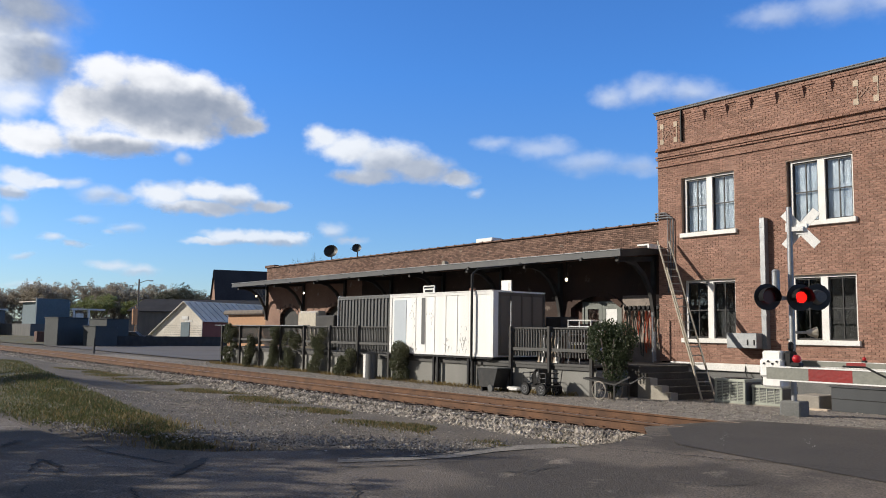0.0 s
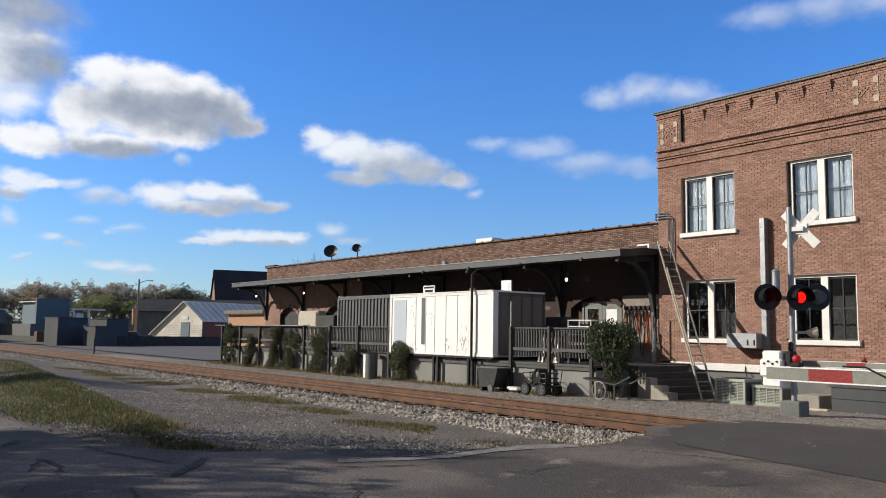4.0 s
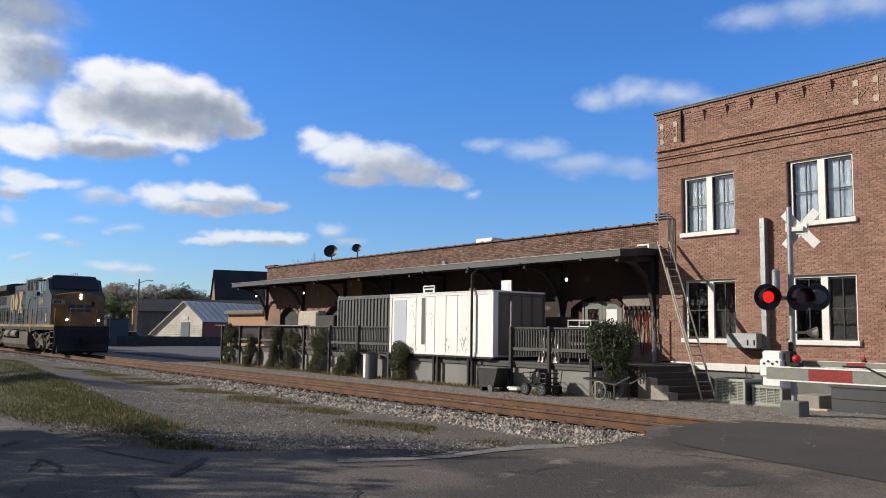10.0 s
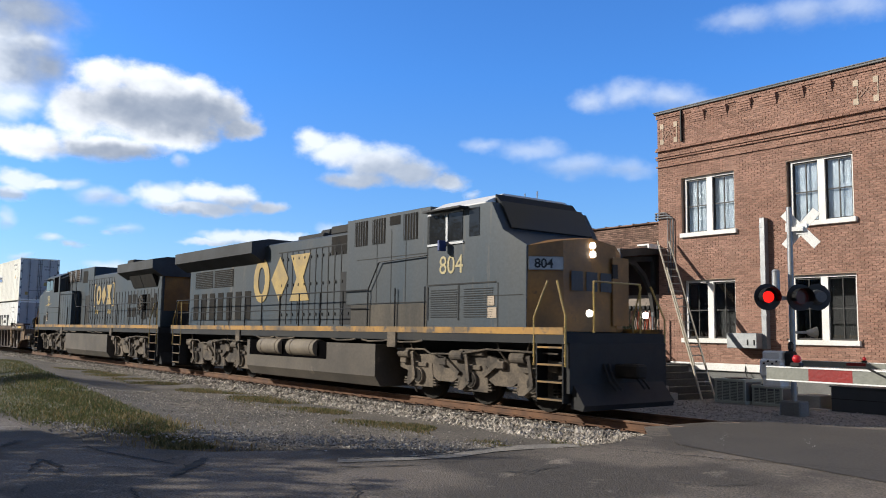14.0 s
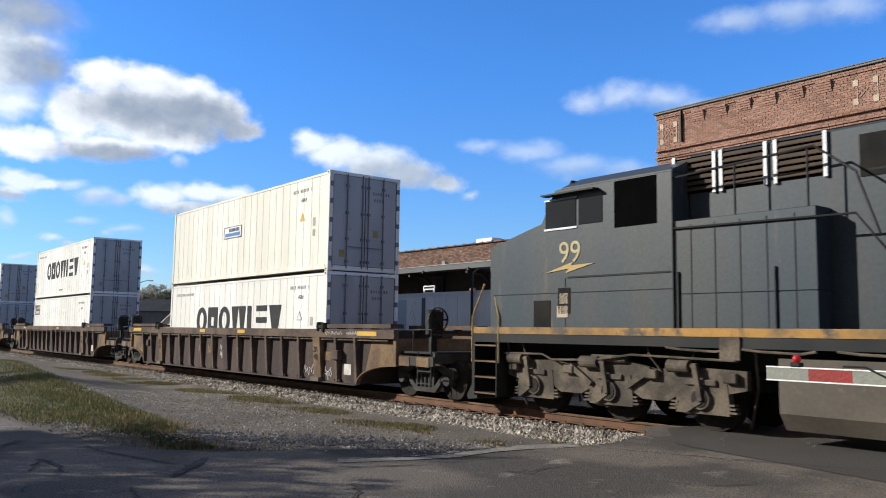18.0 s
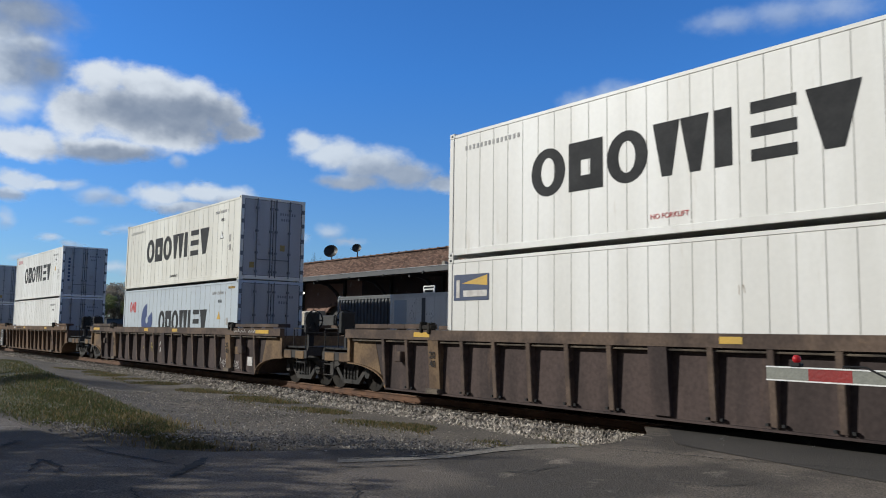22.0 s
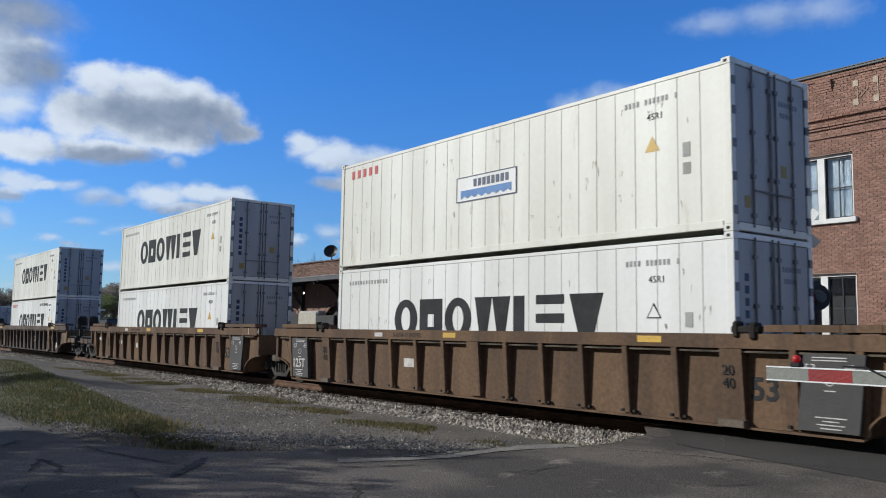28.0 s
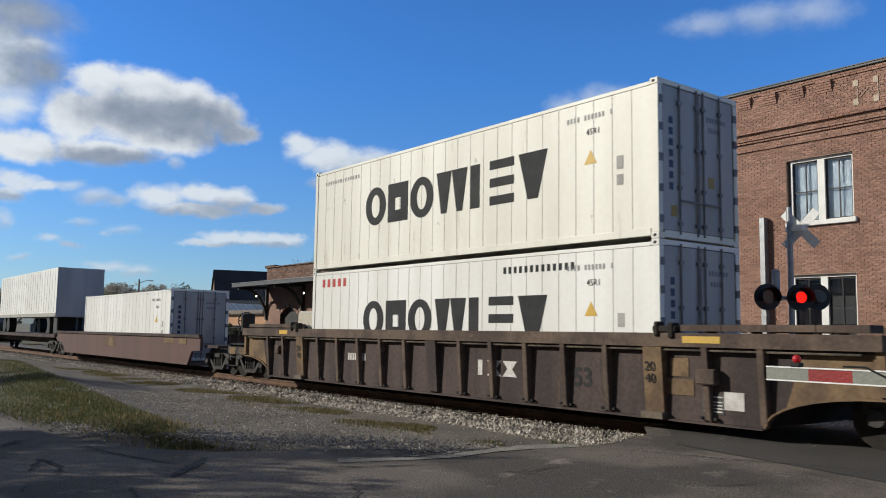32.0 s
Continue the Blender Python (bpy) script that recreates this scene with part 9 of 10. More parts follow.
    prism_x(roof, [(-1.475, 4.341), (-1.475, 4.37), (-0.95, 4.60), (0.95, 4.60), (1.475, 4.37), (1.475, 4.341)], *sorted((sg * (cabr - 0.02), sg * (roof_f - 0.3))))
    part("roof_panel", roof, M["roof_white"] if lead else M["blue"], car, "pale cab roof" if lead else "dull blue cab roof")
    bm = bmesh.new()
    P(bm, [(roof_f - 0.298, 4.345), (roof_f - 0.10, 4.345), (roof_f - 0.298, 4.56)], -1.2, 1.2)
    part("visor", bm, M["blue_dark"], car)
    MOVING.append((car, s, 0.0))
    return car


loco(40.2, 1, True, "804", "dirty dark blue diesel locomotive with a yellow nose, leading")
loco(17.4, -1, False, "99", "dirty dark blue diesel locomotive running cab last")


# ---- distance ----
def gable_shed(name, at, rz, w, d, h, ridge, wallm, roofm, label):
    s = thing(name, at, label, "building")
    s.rotation_euler = (0, 0, radians(rz))
    bm = bmesh.new()
    prism(bm, [(-w / 2, 0), (w / 2, 0), (w / 2, h), (0, ridge), (-w / 2, h)], 0, d)
    part("wall", bm, wallm, s)
    for e in (-1, 1):
        bm = bmesh.new()
        x0, x1 = (0, e * (w / 2 + 0.35))
        dz = (ridge - h) / (w / 2) * 0.35
        pts = [(x0, ridge + 0.02), (x1, h - dz + 0.02), (x1, h - dz + 0.14), (x0, ridge + 0.14)]
        prism(bm, pts if e < 0 else pts[::-1], -0.3, d + 0.3)
        part("roof", bm, roofm, s)
    return s


M["board_white"] = paint("peeling_white_boards", (0.74, 0.70, 0.62), (0.58, 0.53, 0.45), rough=0.8, scale=0.6, fine=5, spots=(0.28, 0.22, 0.17), spot_amount=0.35)
M["roof_tin"] = paint("weathered_tin_roof", (0.72, 0.68, 0.62), (0.55, 0.52, 0.47), rough=0.85, metal=0.0, spec=0.2, scale=0.4, fine=4)
M["roof_dark"] = paint("dark_slate_roof", (0.035, 0.036, 0.042), (0.05, 0.05, 0.056), rough=0.95, scale=0.4, fine=4, spec=0.1)
M["red_barn"] = paint("dull_red_boards", (0.26, 0.075, 0.05), (0.17, 0.058, 0.042), rough=0.8, scale=0.5)
M["blue_wall"] = paint("grey_blue_sheet_wall", (0.085, 0.125, 0.155), (0.07, 0.105, 0.13), rough=0.6, scale=0.2, fine=3)
M["blue_pale"] = paint("pale_blue_sheet_wall", (0.13, 0.185, 0.215), (0.11, 0.155, 0.18), rough=0.6, scale=0.2, fine=3)
M["tan_wall"] = paint("orange_tan_wall", (0.42, 0.23, 0.12), (0.36, 0.2, 0.11), rough=0.8, scale=0.4, fine=4)
M["box_dark"] = paint("dark_green_bin_paint", (0.030, 0.036, 0.040), (0.042, 0.048, 0.05), rough=0.6, scale=0.6, fine=6)
M["car_white"] = paint("white_car_paint", (0.6, 0.6, 0.62), (0.55, 0.55, 0.58), rough=0.3)
M["car_dark"] = paint("dark_blue_car_paint", (0.04, 0.055, 0.09), rough=0.3)

shed = thing("white_shed", (-93.3, 22.4, -0.4), "old white boarded shed with a tin roof", "building")
shed.rotation_euler = (0, 0, radians(20))
bm = bmesh.new()
prism(bm, [(-5.4, 0), (2.95, 0), (2.95, 3.0), (0, 5.0), (-5.4, 1.35)], 0, 22)
part("wall", bm, M["board_white"], shed, "peeling white boards")
for pts in ([(0, 5.02), (-5.75, 1.15), (-5.75, 1.27), (0, 5.14)], [(0, 5.14), (3.3, 2.90), (3.3, 2.78), (0, 5.02)]):
    bm = bmesh.new()
    prism(bm, pts, -0.3, 22.3)
    part("roof", bm, M["roof_tin"], shed, "pale ribbed tin roof")
seam_ = mesh_of("roof_seam", boxes((-0.03, 0.03, -0.02, 0.02, 0, 3.95)), M["galv"])
for i in range(24):
    ob = share("roof_seam", seam_, shed, Matrix.Translation((3.3, 0.3 + 0.93 * i, 2.92)) @ Matrix.Rotation(radians(-55.8), 4, "Y"))
part("side_boards", boxes((2.96, 2.99, 0.05, 21.9, 0, 2.75)), M["red_barn"], shed, "dull red side boarding")
part("door", boxes((-0.5, 0.9, -0.06, -0.01, 0.3, 2.7)), M["blue_pale"], shed)
part("loft_board", boxes((-0.4, 0.6, -0.07, -0.01, 3.0, 3.4), (0.1, 1.3, -0.05, -0.01, 2.75, 2.95)), M["white_trim"], shed)
bd = mesh_of("board_line", boxes((-3.4, 2.9, -0.012, -0.001, -0.012, 0.012)), M["bark"])
for i in range(9):
    share("board_joint", bd, shed, pose(0, 0, 0.3 + 0.25 * i))
one("fence", boxes((-86, -85.9, 10.5, 34, -0.35, 0.75), *[(-86.1, -86.0, 10.5 + 2.4 * i, 10.6 + 2.4 * i, -0.35, 0.8) for i in range(10)]), M["dark_wood"], "low dark timber fence round the car park", "fence")
church = gable_shed("brick_church", (-144.0, 46.9, 0), -16, 8.6, 20, 6.6, 12.2, M["brick_old"], M["roof_dark"], "distant brick church with a steep dark roof")
part("chimney", boxes((-0.9, 0.9, 15.5, 17, 10.5, 13.2)), M["brick_old"], church)
hall = gable_shed("dark_hall", (-117.5, 26.0, -0.4), -38, 12, 24, 4.2, 5.9, M["grey_metal"], M["roof_dark"], "dark low hall with a shallow roof")
bl = thing("blue_warehouse", (-174.7, 24.4, -0.3), "blue sheet-metal warehouse behind the yard", "building")
bl.rotation_euler = (0, 0, radians(9))
part("wall_pale", boxes((-8, -0.01, 0, 6, 2.4, 6.6)), M["blue_pale"], bl)
part("wall", boxes((-0.008, 0.6, -0.6, 5.6, 2.4, 7.3)), M["blue_wall"], bl)
part("base_wall", boxes((-17, 0.8, -1.6, 12, 0, 2.4)), M["grey_metal"], bl)
part("roof", boxes((-8.4, -0.02, -0.6, 6.2, 6.6, 6.8)), M["roof_tin"], bl)
part("lean_to", boxes((-2, 0.4, 6.2, 13, 5.3, 5.6), (0, 0.3, 6.6, 6.9, 2.4, 5.3), (0, 0.3, 9.5, 9.9, 2.4, 5.3), (-1, 0, 7.2, 8.8, 3.5, 4.6)), M["white_trim"], bl)
lo = thing("low_sheds", (-190, 14, -0.3), "low grey sheds beside the railway", "building")
lo.rotation_euler = (0, 0, radians(52))
part("wall", boxes((-14, 3, 0, 10, 0, 5.2)), M["grey_metal"], lo)
part("roof", boxes((-14.4, 3.4, -0.5, 10.4, 5.2, 5.5)), M["roof_tin"], lo)
og = thing("tan_store", (-70.6, 19.5, -0.3), "low tan store building with a brown roof", "building")
part("wall", boxes((-3.9, 3.9, 0, 6, 0, 3.2)), M["tan_wall"], og)
part("roof", boxes((-4.2, 4.2, -0.4, 6.3, 3.2, 3.62), bev=0.1), M["bark"], og)
part("window", boxes(*[(-1.9 + 0.9 * i, -1.4 + 0.9 * i, -0.02, -0.004, 1.9, 2.3) for i in range(4)]), M["red_barn"], og)
for x, y, w, d, h, lab in ((-88.5, 8.6, 2.3, 3.2, 2.75, "dark grey-green refuse container"), (-85.0, 10.9, 2.0, 2.4, 1.95, "dark refuse container with a low top"), (-89.5, 13.0, 3.0, 2.6, 2.7, "dark steel refuse container beside the fence")):
    b_ = thing("refuse_container", (x, y, -0.3), lab, "container", "refuse containers")
    b_.rotation_euler = (0, 0, radians(18))
    part("body", boxes((-w / 2, w / 2, -d / 2, d / 2, 0, h), bev=0.03), M["box_dark"], b_)
    part("rib", boxes(*[(-w / 2 - 0.05, -w / 2 - 0.002, -d / 2 + d * k / 4 - 0.05, -d / 2 + d * k / 4 + 0.05, 0.1, h - 0.1) for k in (1, 2, 3)], (-w / 2 - 0.06, w / 2 + 0.06, -d / 2 - 0.06, d / 2 + 0.06, h + 0.001, h + 0.07)), M["box_dark"], b_)
one("marker_post", boxes((-62.4, -62.25, 4.1, 4.2, -0.4, 0.8)), M["dark_wood"], "short dark marker post beside the track", "post")


def car_far(x, y, rz, m, lab):
    c = thing("parked_car", (x, y, -0.3), lab, "car", "parked cars")
    c.rotation_euler = (0, 0, radians(rz))
    bm = bmesh.new()
    prism(bm, [(-2.2, 0.35), (2.2, 0.35), (2.25, 0.75), (1.3, 0.9), (0.7, 1.4), (-1.2, 1.45), (-1.9, 0.95), (-2.25, 0.85)], -0.85, 0.85)
    part("body", bm, m, c)
    bm = bmesh.new()
    prism(bm, [(1.2, 0.92), (0.65, 1.34), (-1.1, 1.38), (-1.7, 0.96)], -0.86, 0.86)
    part("window", bm, M["pane"], c)
    for wx in (-1.4, 1.4):
        for wy in (-0.8, 0.8):
            bm = bmesh.new()
            tube(bm, (wx, wy - 0.1, 0.32), (wx, wy + 0.1, 0.32), 0.32, 14)
            part("wheel", bm, M["black"], c)


car_far(-125, 17.5, 20, M["car_white"], "white parked car in the yard")
car_far(-131, 22.5, 40, M["car_white"], "white parked car in the yard")
car_far(-104, 19.8, 60, M["car_dark"], "dark parked car beside the shed")
car_far(-112, 22.5, 60, M["car_white"], "pale parked car beside the shed")
one("yard_pallets", boxes((-108, -106.5, 9.8, 10.8, -0.3, 1.0), (-110, -107.8, 12.2, 13.0, -0.3, 1.6), bev=0.05), M["board_red"], "dark stacked pallets in the grass", "pallets")
for x, y, h in ((-111.4, 22.9, 8.4),):
    pl = thing("utility_pole", (x, y, -0.4), "dark wooden utility pole with a lamp arm", "utility pole", "utility poles")
    bm = bmesh.new()
    tube(bm, (0, 0, 0), (0, 0, h), 0.14, 10, 0.10)
    part("pole", bm, M["bark"], pl)
    bm = bmesh.new()
    path_tube(bm, [(0, 0, h - 0.5), (0.7, 0.9, h - 0.1), (0.9, 1.2, h - 0.15)], 0.05)
    box(bm, 0.8, 1.1, 1.1, 1.5, h - 0.25, h - 0.1)
    part("lamp_arm", bm, M["galv"], pl)
one("yard_sign", boxes((-107.2, -107.1, 21.2, 21.3, -0.3, 4.4), (-107.3, -107.0, 20.9, 21.5, 2.0, 4.0)), M["tan_wall"], "narrow orange sign on a pole", "sign")


def tree_meshes(seed, h, crown, material, leafy, size, spread=0.42):
    """Trunk and limbs, and a crown of many small leaf clumps."""
    r = random.Random(seed)
    bm = bmesh.new()
    tube(bm, (0, 0, 0), (0.1, 0, h * 0.45), 0.028 * h, 8, 0.018 * h)
    tips = []
    for k in range(11):
        a = k * 2.4 + r.uniform(-0.4, 0.4)
        z0 = h * r.uniform(0.28, 0.5)
        l_ = h * spread * r.uniform(0.6, 1.1)
        z1 = min(h * 0.97, z0 + h * r.uniform(0.2, 0.5))
        p0, p1 = Vector((0.05, 0, z0)), Vector((math.cos(a) * l_, math.sin(a) * l_, z1))
        mid = p0.lerp(p1, 0.5) + Vector((0, 0, 0.04 * h))
        tube(bm, p0, mid, 0.012 * h, 6, 0.008 * h)
        tube(bm, mid, p1, 0.008 * h, 5, 0.003 * h)
        tips += [mid, p1]
        for q in range(5):
            e = mid.lerp(p1, r.random()) + Vector((r.gauss(0, 0.09), r.gauss(0, 0.09), r.uniform(0.02, 0.16))) * h
            tube(bm, mid.lerp(p1, r.random()), e, 0.004 * h, 4, 0.001 * h)
            tips.append(e)
            for q2 in range(3):
                e2 = e + Vector((r.gauss(0, 0.06), r.gauss(0, 0.06), r.uniform(-0.01, 0.09))) * h
                tube(bm, e, e2, 0.002 * h, 3, 0.0006 * h)
                tips.append(e2)
    wood = mesh_of("trunk", bm, M["bark"])
    blobs = [(p.x, p.y, p.z, crown * h * r.uniform(0.6, 1.3), crown * h * r.uniform(0.6, 1.3), crown * h * r.uniform(0.45, 0.9)) for p in tips]
    vs, fs = leaf_cloud(r, blobs, leafy, size)
    return wood, from_lists("crown", vs, fs, material)


def bare_tree(seed, h):
    """A leafless tree: limbs that fork again and again into thin twigs."""
    r = random.Random(seed)
    bm = bmesh.new()

    def grow(p, d, l_, rad, depth):
        q = p + d * l_
        tube(bm, p, q, rad, 5 if depth > 2 else 3, rad * 0.62)
        if depth == 0:
            return
        for k in range(3 if depth > 1 else 4):
            side = Vector((r.gauss(0, 1), r.gauss(0, 1), r.gauss(0.25, 0.5)))
            e = (d + 0.48 * side.normalized() + Vector((0, 0, 0.08))).normalized()
            grow(p.lerp(q, r.uniform(0.55, 1.0)), e, l_ * r.uniform(0.58, 0.85), rad * 0.56, depth - 1)

    grow(Vector((0, 0, 0)), Vector((0.03, 0, 1)), h * 0.30, 0.020 * h, 5)
    vs, fs = leaf_cloud(r, [(0, 0, h * 0.7, h * 0.25, h * 0.25, h * 0.2)], 60, 0.05)
    return mesh_of("trunk", bm, M["bark"]), from_lists("crown", vs, fs, M["tree_haze"])


def tree(x, y, z, rz, kit, sc, label):
    t = thing("tree", (x, y, z), label, "tree", "trees")
    m_ = Matrix.Diagonal((sc, sc, sc, 1))
    share("trunk", kit[0], t, m_)
    share("crown", kit[1], t, m_)
    t.rotation_euler = (0, 0, radians(rz))
    return t


DULL = [tree_meshes(30 + k, 12, 0.07, M["tree_haze"], 5200, 0.22) for k in range(3)]
GREEN = tree_meshes(41, 11, 0.10, M["tree_green"], 6500, 0.24)
EVER = tree_meshes(42, 12, 0.12, M["tree_dark"], 7500, 0.22, 0.30)
BARE = bare_tree(43, 9)
rt = random.Random(77)
for k in range(34):
    u = k / 33
    x, y = -262 + 95 * u + rt.uniform(-9, 9), 14 + 95 * u + rt.uniform(-6, 6)
    tree(x, y, -0.5, rt.uniform(0, 360), DULL[k % 3], rt.uniform(0.85, 1.15), "hazy grey-brown budding tree in the distance")
for x, y, sc in ((-205, 44, 0.82), (-199, 51, 0.7), (-212, 60, 0.75)):
    tree(x, y, -0.5, rt.uniform(0, 360), GREEN, sc, "fresh green spring tree in the distance")
tree(-168, 49, -0.5, 40, EVER, 0.82, "dark rounded evergreen tree in the distance")
tree(-185, 60, -0.5, 140, EVER, 0.8, "dark rounded evergreen tree in the distance")
for x, y, sc in ((-66.7, 24.5, 1.1), (-68.6, 25.5, 1.0), (-130, 50, 1.3), (-127, 53, 1.2), (-236, 30, 1.2), (-244, 26, 1.2)):
    tree(x, y, -0.4, rt.uniform(0, 360), BARE, sc, "bare leafless tree with thin branches")
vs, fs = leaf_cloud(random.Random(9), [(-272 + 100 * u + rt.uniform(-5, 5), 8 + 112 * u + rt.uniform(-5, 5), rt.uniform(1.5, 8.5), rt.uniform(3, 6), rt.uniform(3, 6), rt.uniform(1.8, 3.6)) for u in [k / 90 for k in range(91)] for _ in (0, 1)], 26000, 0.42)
tagged(new("far_wood", from_lists("far_wood", vs, fs, M["tree_haze"])), "hazy grey-brown edge of a distant wood", "wood", kind="stuff")
for k in range(16):
    tree(-75 + 6.5 * k + rt.uniform(-2, 2), -52 + rt.uniform(-6, 4), -0.3, rt.uniform(0, 360), DULL[k % 3], rt.uniform(0.7, 1.0), "budding tree across the road")
one("far_hedge", boxes(*[(-270 + 9 * i, -262 + 9 * i, 18 + 8 * i, 27 + 8 * i, -0.5, 3.4 + 1.2 * math.sin(i * 1.7)) for i in range(14)], bev=0.5), M["tree_haze"], "hedge line below the distant trees, paled as by haze", "hedge", kind="stuff")
# trees beside the road that shade it
for x, y, sc in ((-20.5, -20.0, 0.66), (-15.2, -22.0, 0.72), (-10.2, -20.5, 0.62), (-25.5, -22.5, 0.7), (-6.0, -24.5, 0.8), (-32.0, -23.0, 0.7)):
    tree(x, y, -0.3, rt.uniform(0, 360), DULL[1] if x == -20.5 else BARE, sc if x == -20.5 else sc * 1.5, "budding tree beside the road" if x == -20.5 else "bare thin-branched tree beside the road")

tree(-41.5, -20.3, -0.3, 15, EVER, 0.72, "dark evergreen tree beside the road")
vs, fs = leaf_cloud(random.Random(19), [(-90 + 5 * k + rt.uniform(-2, 2), -66 + rt.uniform(-3, 3), rt.uniform(1.5, 5.5), rt.uniform(2.5, 4), 2.5, rt.uniform(2.0, 3.2)) for k in range(28) for _ in (0, 1)], 16000, 0.42)
tagged(new("near_wood", from_lists("near_wood", vs, fs, M["tree_dark"])), "dark edge of a wood across the road", "wood", kind="stuff")

# ---- clouds ----
def cloud_material(name, puffs, hollows, white, grey, opacity, soft, ragged):
    """A cloud of rounded puffs with a torn edge, white where the sun meets it and grey where it is thick."""
    m = bpy.data.materials.new(name)
    m.use_nodes = True
    nt = m.node_tree
    n, l = nt.nodes, nt.links
    n.remove(n["Principled BSDF"])

    def math_(op, *vals):
        q = n.new("ShaderNodeMath")
        q.operation = op
        for i, v in enumerate(vals):
            if isinstance(v, (int, float)):
                q.inputs[i].default_value = v
            else:
                l.new(v, q.inputs[i])
        return q.outputs[0]

    tc = n.new("ShaderNodeTexCoord")
    oi = n.new("ShaderNodeObjectInfo")
    off = math_("MULTIPLY", oi.outputs["Random"], 900.0)

    def fbm(scale, detail, dx=0.0, dz=0.0, rough=0.6):
        comb = n.new("ShaderNodeCombineXYZ")
        comb.inputs[0].default_value, comb.inputs[2].default_value = dx, dz
        l.new(off, comb.inputs[1])
        add = n.new("ShaderNodeVectorMath")
        add.operation = "ADD"
        l.new(tc.outputs["Object"], add.inputs[0])
        l.new(comb.outputs[0], add.inputs[1])
        mp = n.new("ShaderNodeMapping")
        mp.inputs["Scale"].default_value = (1.0, 1.0, 1.35)
        l.new(add.outputs[0], mp.inputs["Vector"])
        t = n.new("ShaderNodeTexNoise")
        t.inputs["Scale"].default_value, t.inputs["Detail"].default_value, t.inputs["Roughness"].default_value = scale, detail, rough
        l.new(mp.outputs[0], t.inputs["Vector"])
        return t

    sep = n.new("ShaderNodeSeparateXYZ")
    l.new(tc.outputs["Object"], sep.inputs[0])
    warp = fbm(0.016, 3)
    ws = n.new("ShaderNodeSeparateColor")
    l.new(warp.outputs["Color"], ws.inputs[0])
    px_ = math_("MULTIPLY_ADD", math_("SUBTRACT", ws.outputs[0], 0.5), 46.0, sep.outputs[0])
    pz_ = math_("MULTIPLY_ADD", math_("SUBTRACT", ws.outputs[1], 0.5), 30.0, sep.outputs[2])

    def union(items):
        out = None
        for cx, cz, rx, rz in items:
            a = math_("MULTIPLY", math_("SUBTRACT", px_, float(cx)), 1.0 / rx)
            b = math_("MULTIPLY", math_("SUBTRACT", pz_, float(cz)), 1.0 / rz)
            f = math_("SUBTRACT", 1.0, math_("SQRT", math_("ADD", math_("MULTIPLY", a, a), math_("MULTIPLY", b, b))))
            out = f if out is None else math_("SMOOTH_MAX", out, f, 0.25)
        return out

    def ramp(v, lo, hi, to=1.0):
        r = n.new("ShaderNodeMapRange")
        r.interpolation_type = "SMOOTHSTEP"
        r.inputs["From Min"].default_value, r.inputs["From Max"].default_value, r.inputs["To Max"].default_value = lo, hi, to
        l.new(v, r.inputs["Value"])
        return r.outputs[0]

    f0, f1 = fbm(0.017, 7).outputs["Fac"], fbm(0.017, 3, -10, 12).outputs["Fac"]
    body = union(puffs)
    dens = math_("MULTIPLY_ADD", math_("SUBTRACT", f0, 0.52), ragged, math_("MULTIPLY", body, 1.5))
    alpha = ramp(dens, -0.14, soft, opacity)
    thick = ramp(math_("MULTIPLY_ADD", math_("SUBTRACT", f1, 0.5), 0.55, union(hollows)), -1.1, 0.5)
    relief = math_("MULTIPLY", math_("SUBTRACT", f1, f0), 0.45)
    shade = math_("ADD", math_("MULTIPLY", thick, 0.85), relief)
    mix = n.new("ShaderNodeMix")
    mix.data_type = "RGBA"
    mix.inputs[6].default_value, mix.inputs[7].default_value = (*white, 1), (*grey, 1)
    l.new(ramp(shade, -0.1, 1.15), mix.inputs[0])
    em = n.new("ShaderNodeEmission")
    l.new(mix.outputs[2], em.inputs["Color"])
    tr = n.new("ShaderNodeBsdfTransparent")
    ms = n.new("ShaderNodeMixShader")
    l.new(alpha, ms.inputs[0])
    l.new(tr.outputs[0], ms.inputs[1])
    l.new(em.outputs[0], ms.inputs[2])
    l.new(ms.outputs[0], n["Material Output"].inputs["Surface"])
    return m


def sky_pose(az, el, dist):
    d = Vector((-math.sin(radians(az)) * math.cos(radians(el)), math.cos(radians(az)) * math.cos(radians(el)), math.sin(radians(el))))
    return Matrix.Translation(Vector(EYE) + d * dist) @ Euler((radians(el), 0, radians(az))).to_matrix().to_4x4()


DRIFT = []
CLOUD_LOOK = {"hazy": ((0.88, 0.92, 0.97), (0.26, 0.315, 0.42), 1.25, 0.9, "soft grey and white cloud bank"),
              "heavy": ((0.93, 0.95, 0.99), (0.25, 0.305, 0.41), 0.72, 1.35, "large white cumulus cloud with a grey middle"),
              "sunlit": ((0.86, 0.90, 0.96), (0.36, 0.42, 0.53), 0.9, 1.35, "white sunlit cumulus cloud with a grey base"),
              "thin": ((0.74, 0.80, 0.89), (0.50, 0.57, 0.69), 1.5, 1.3, "thin pale cloud wisp")}


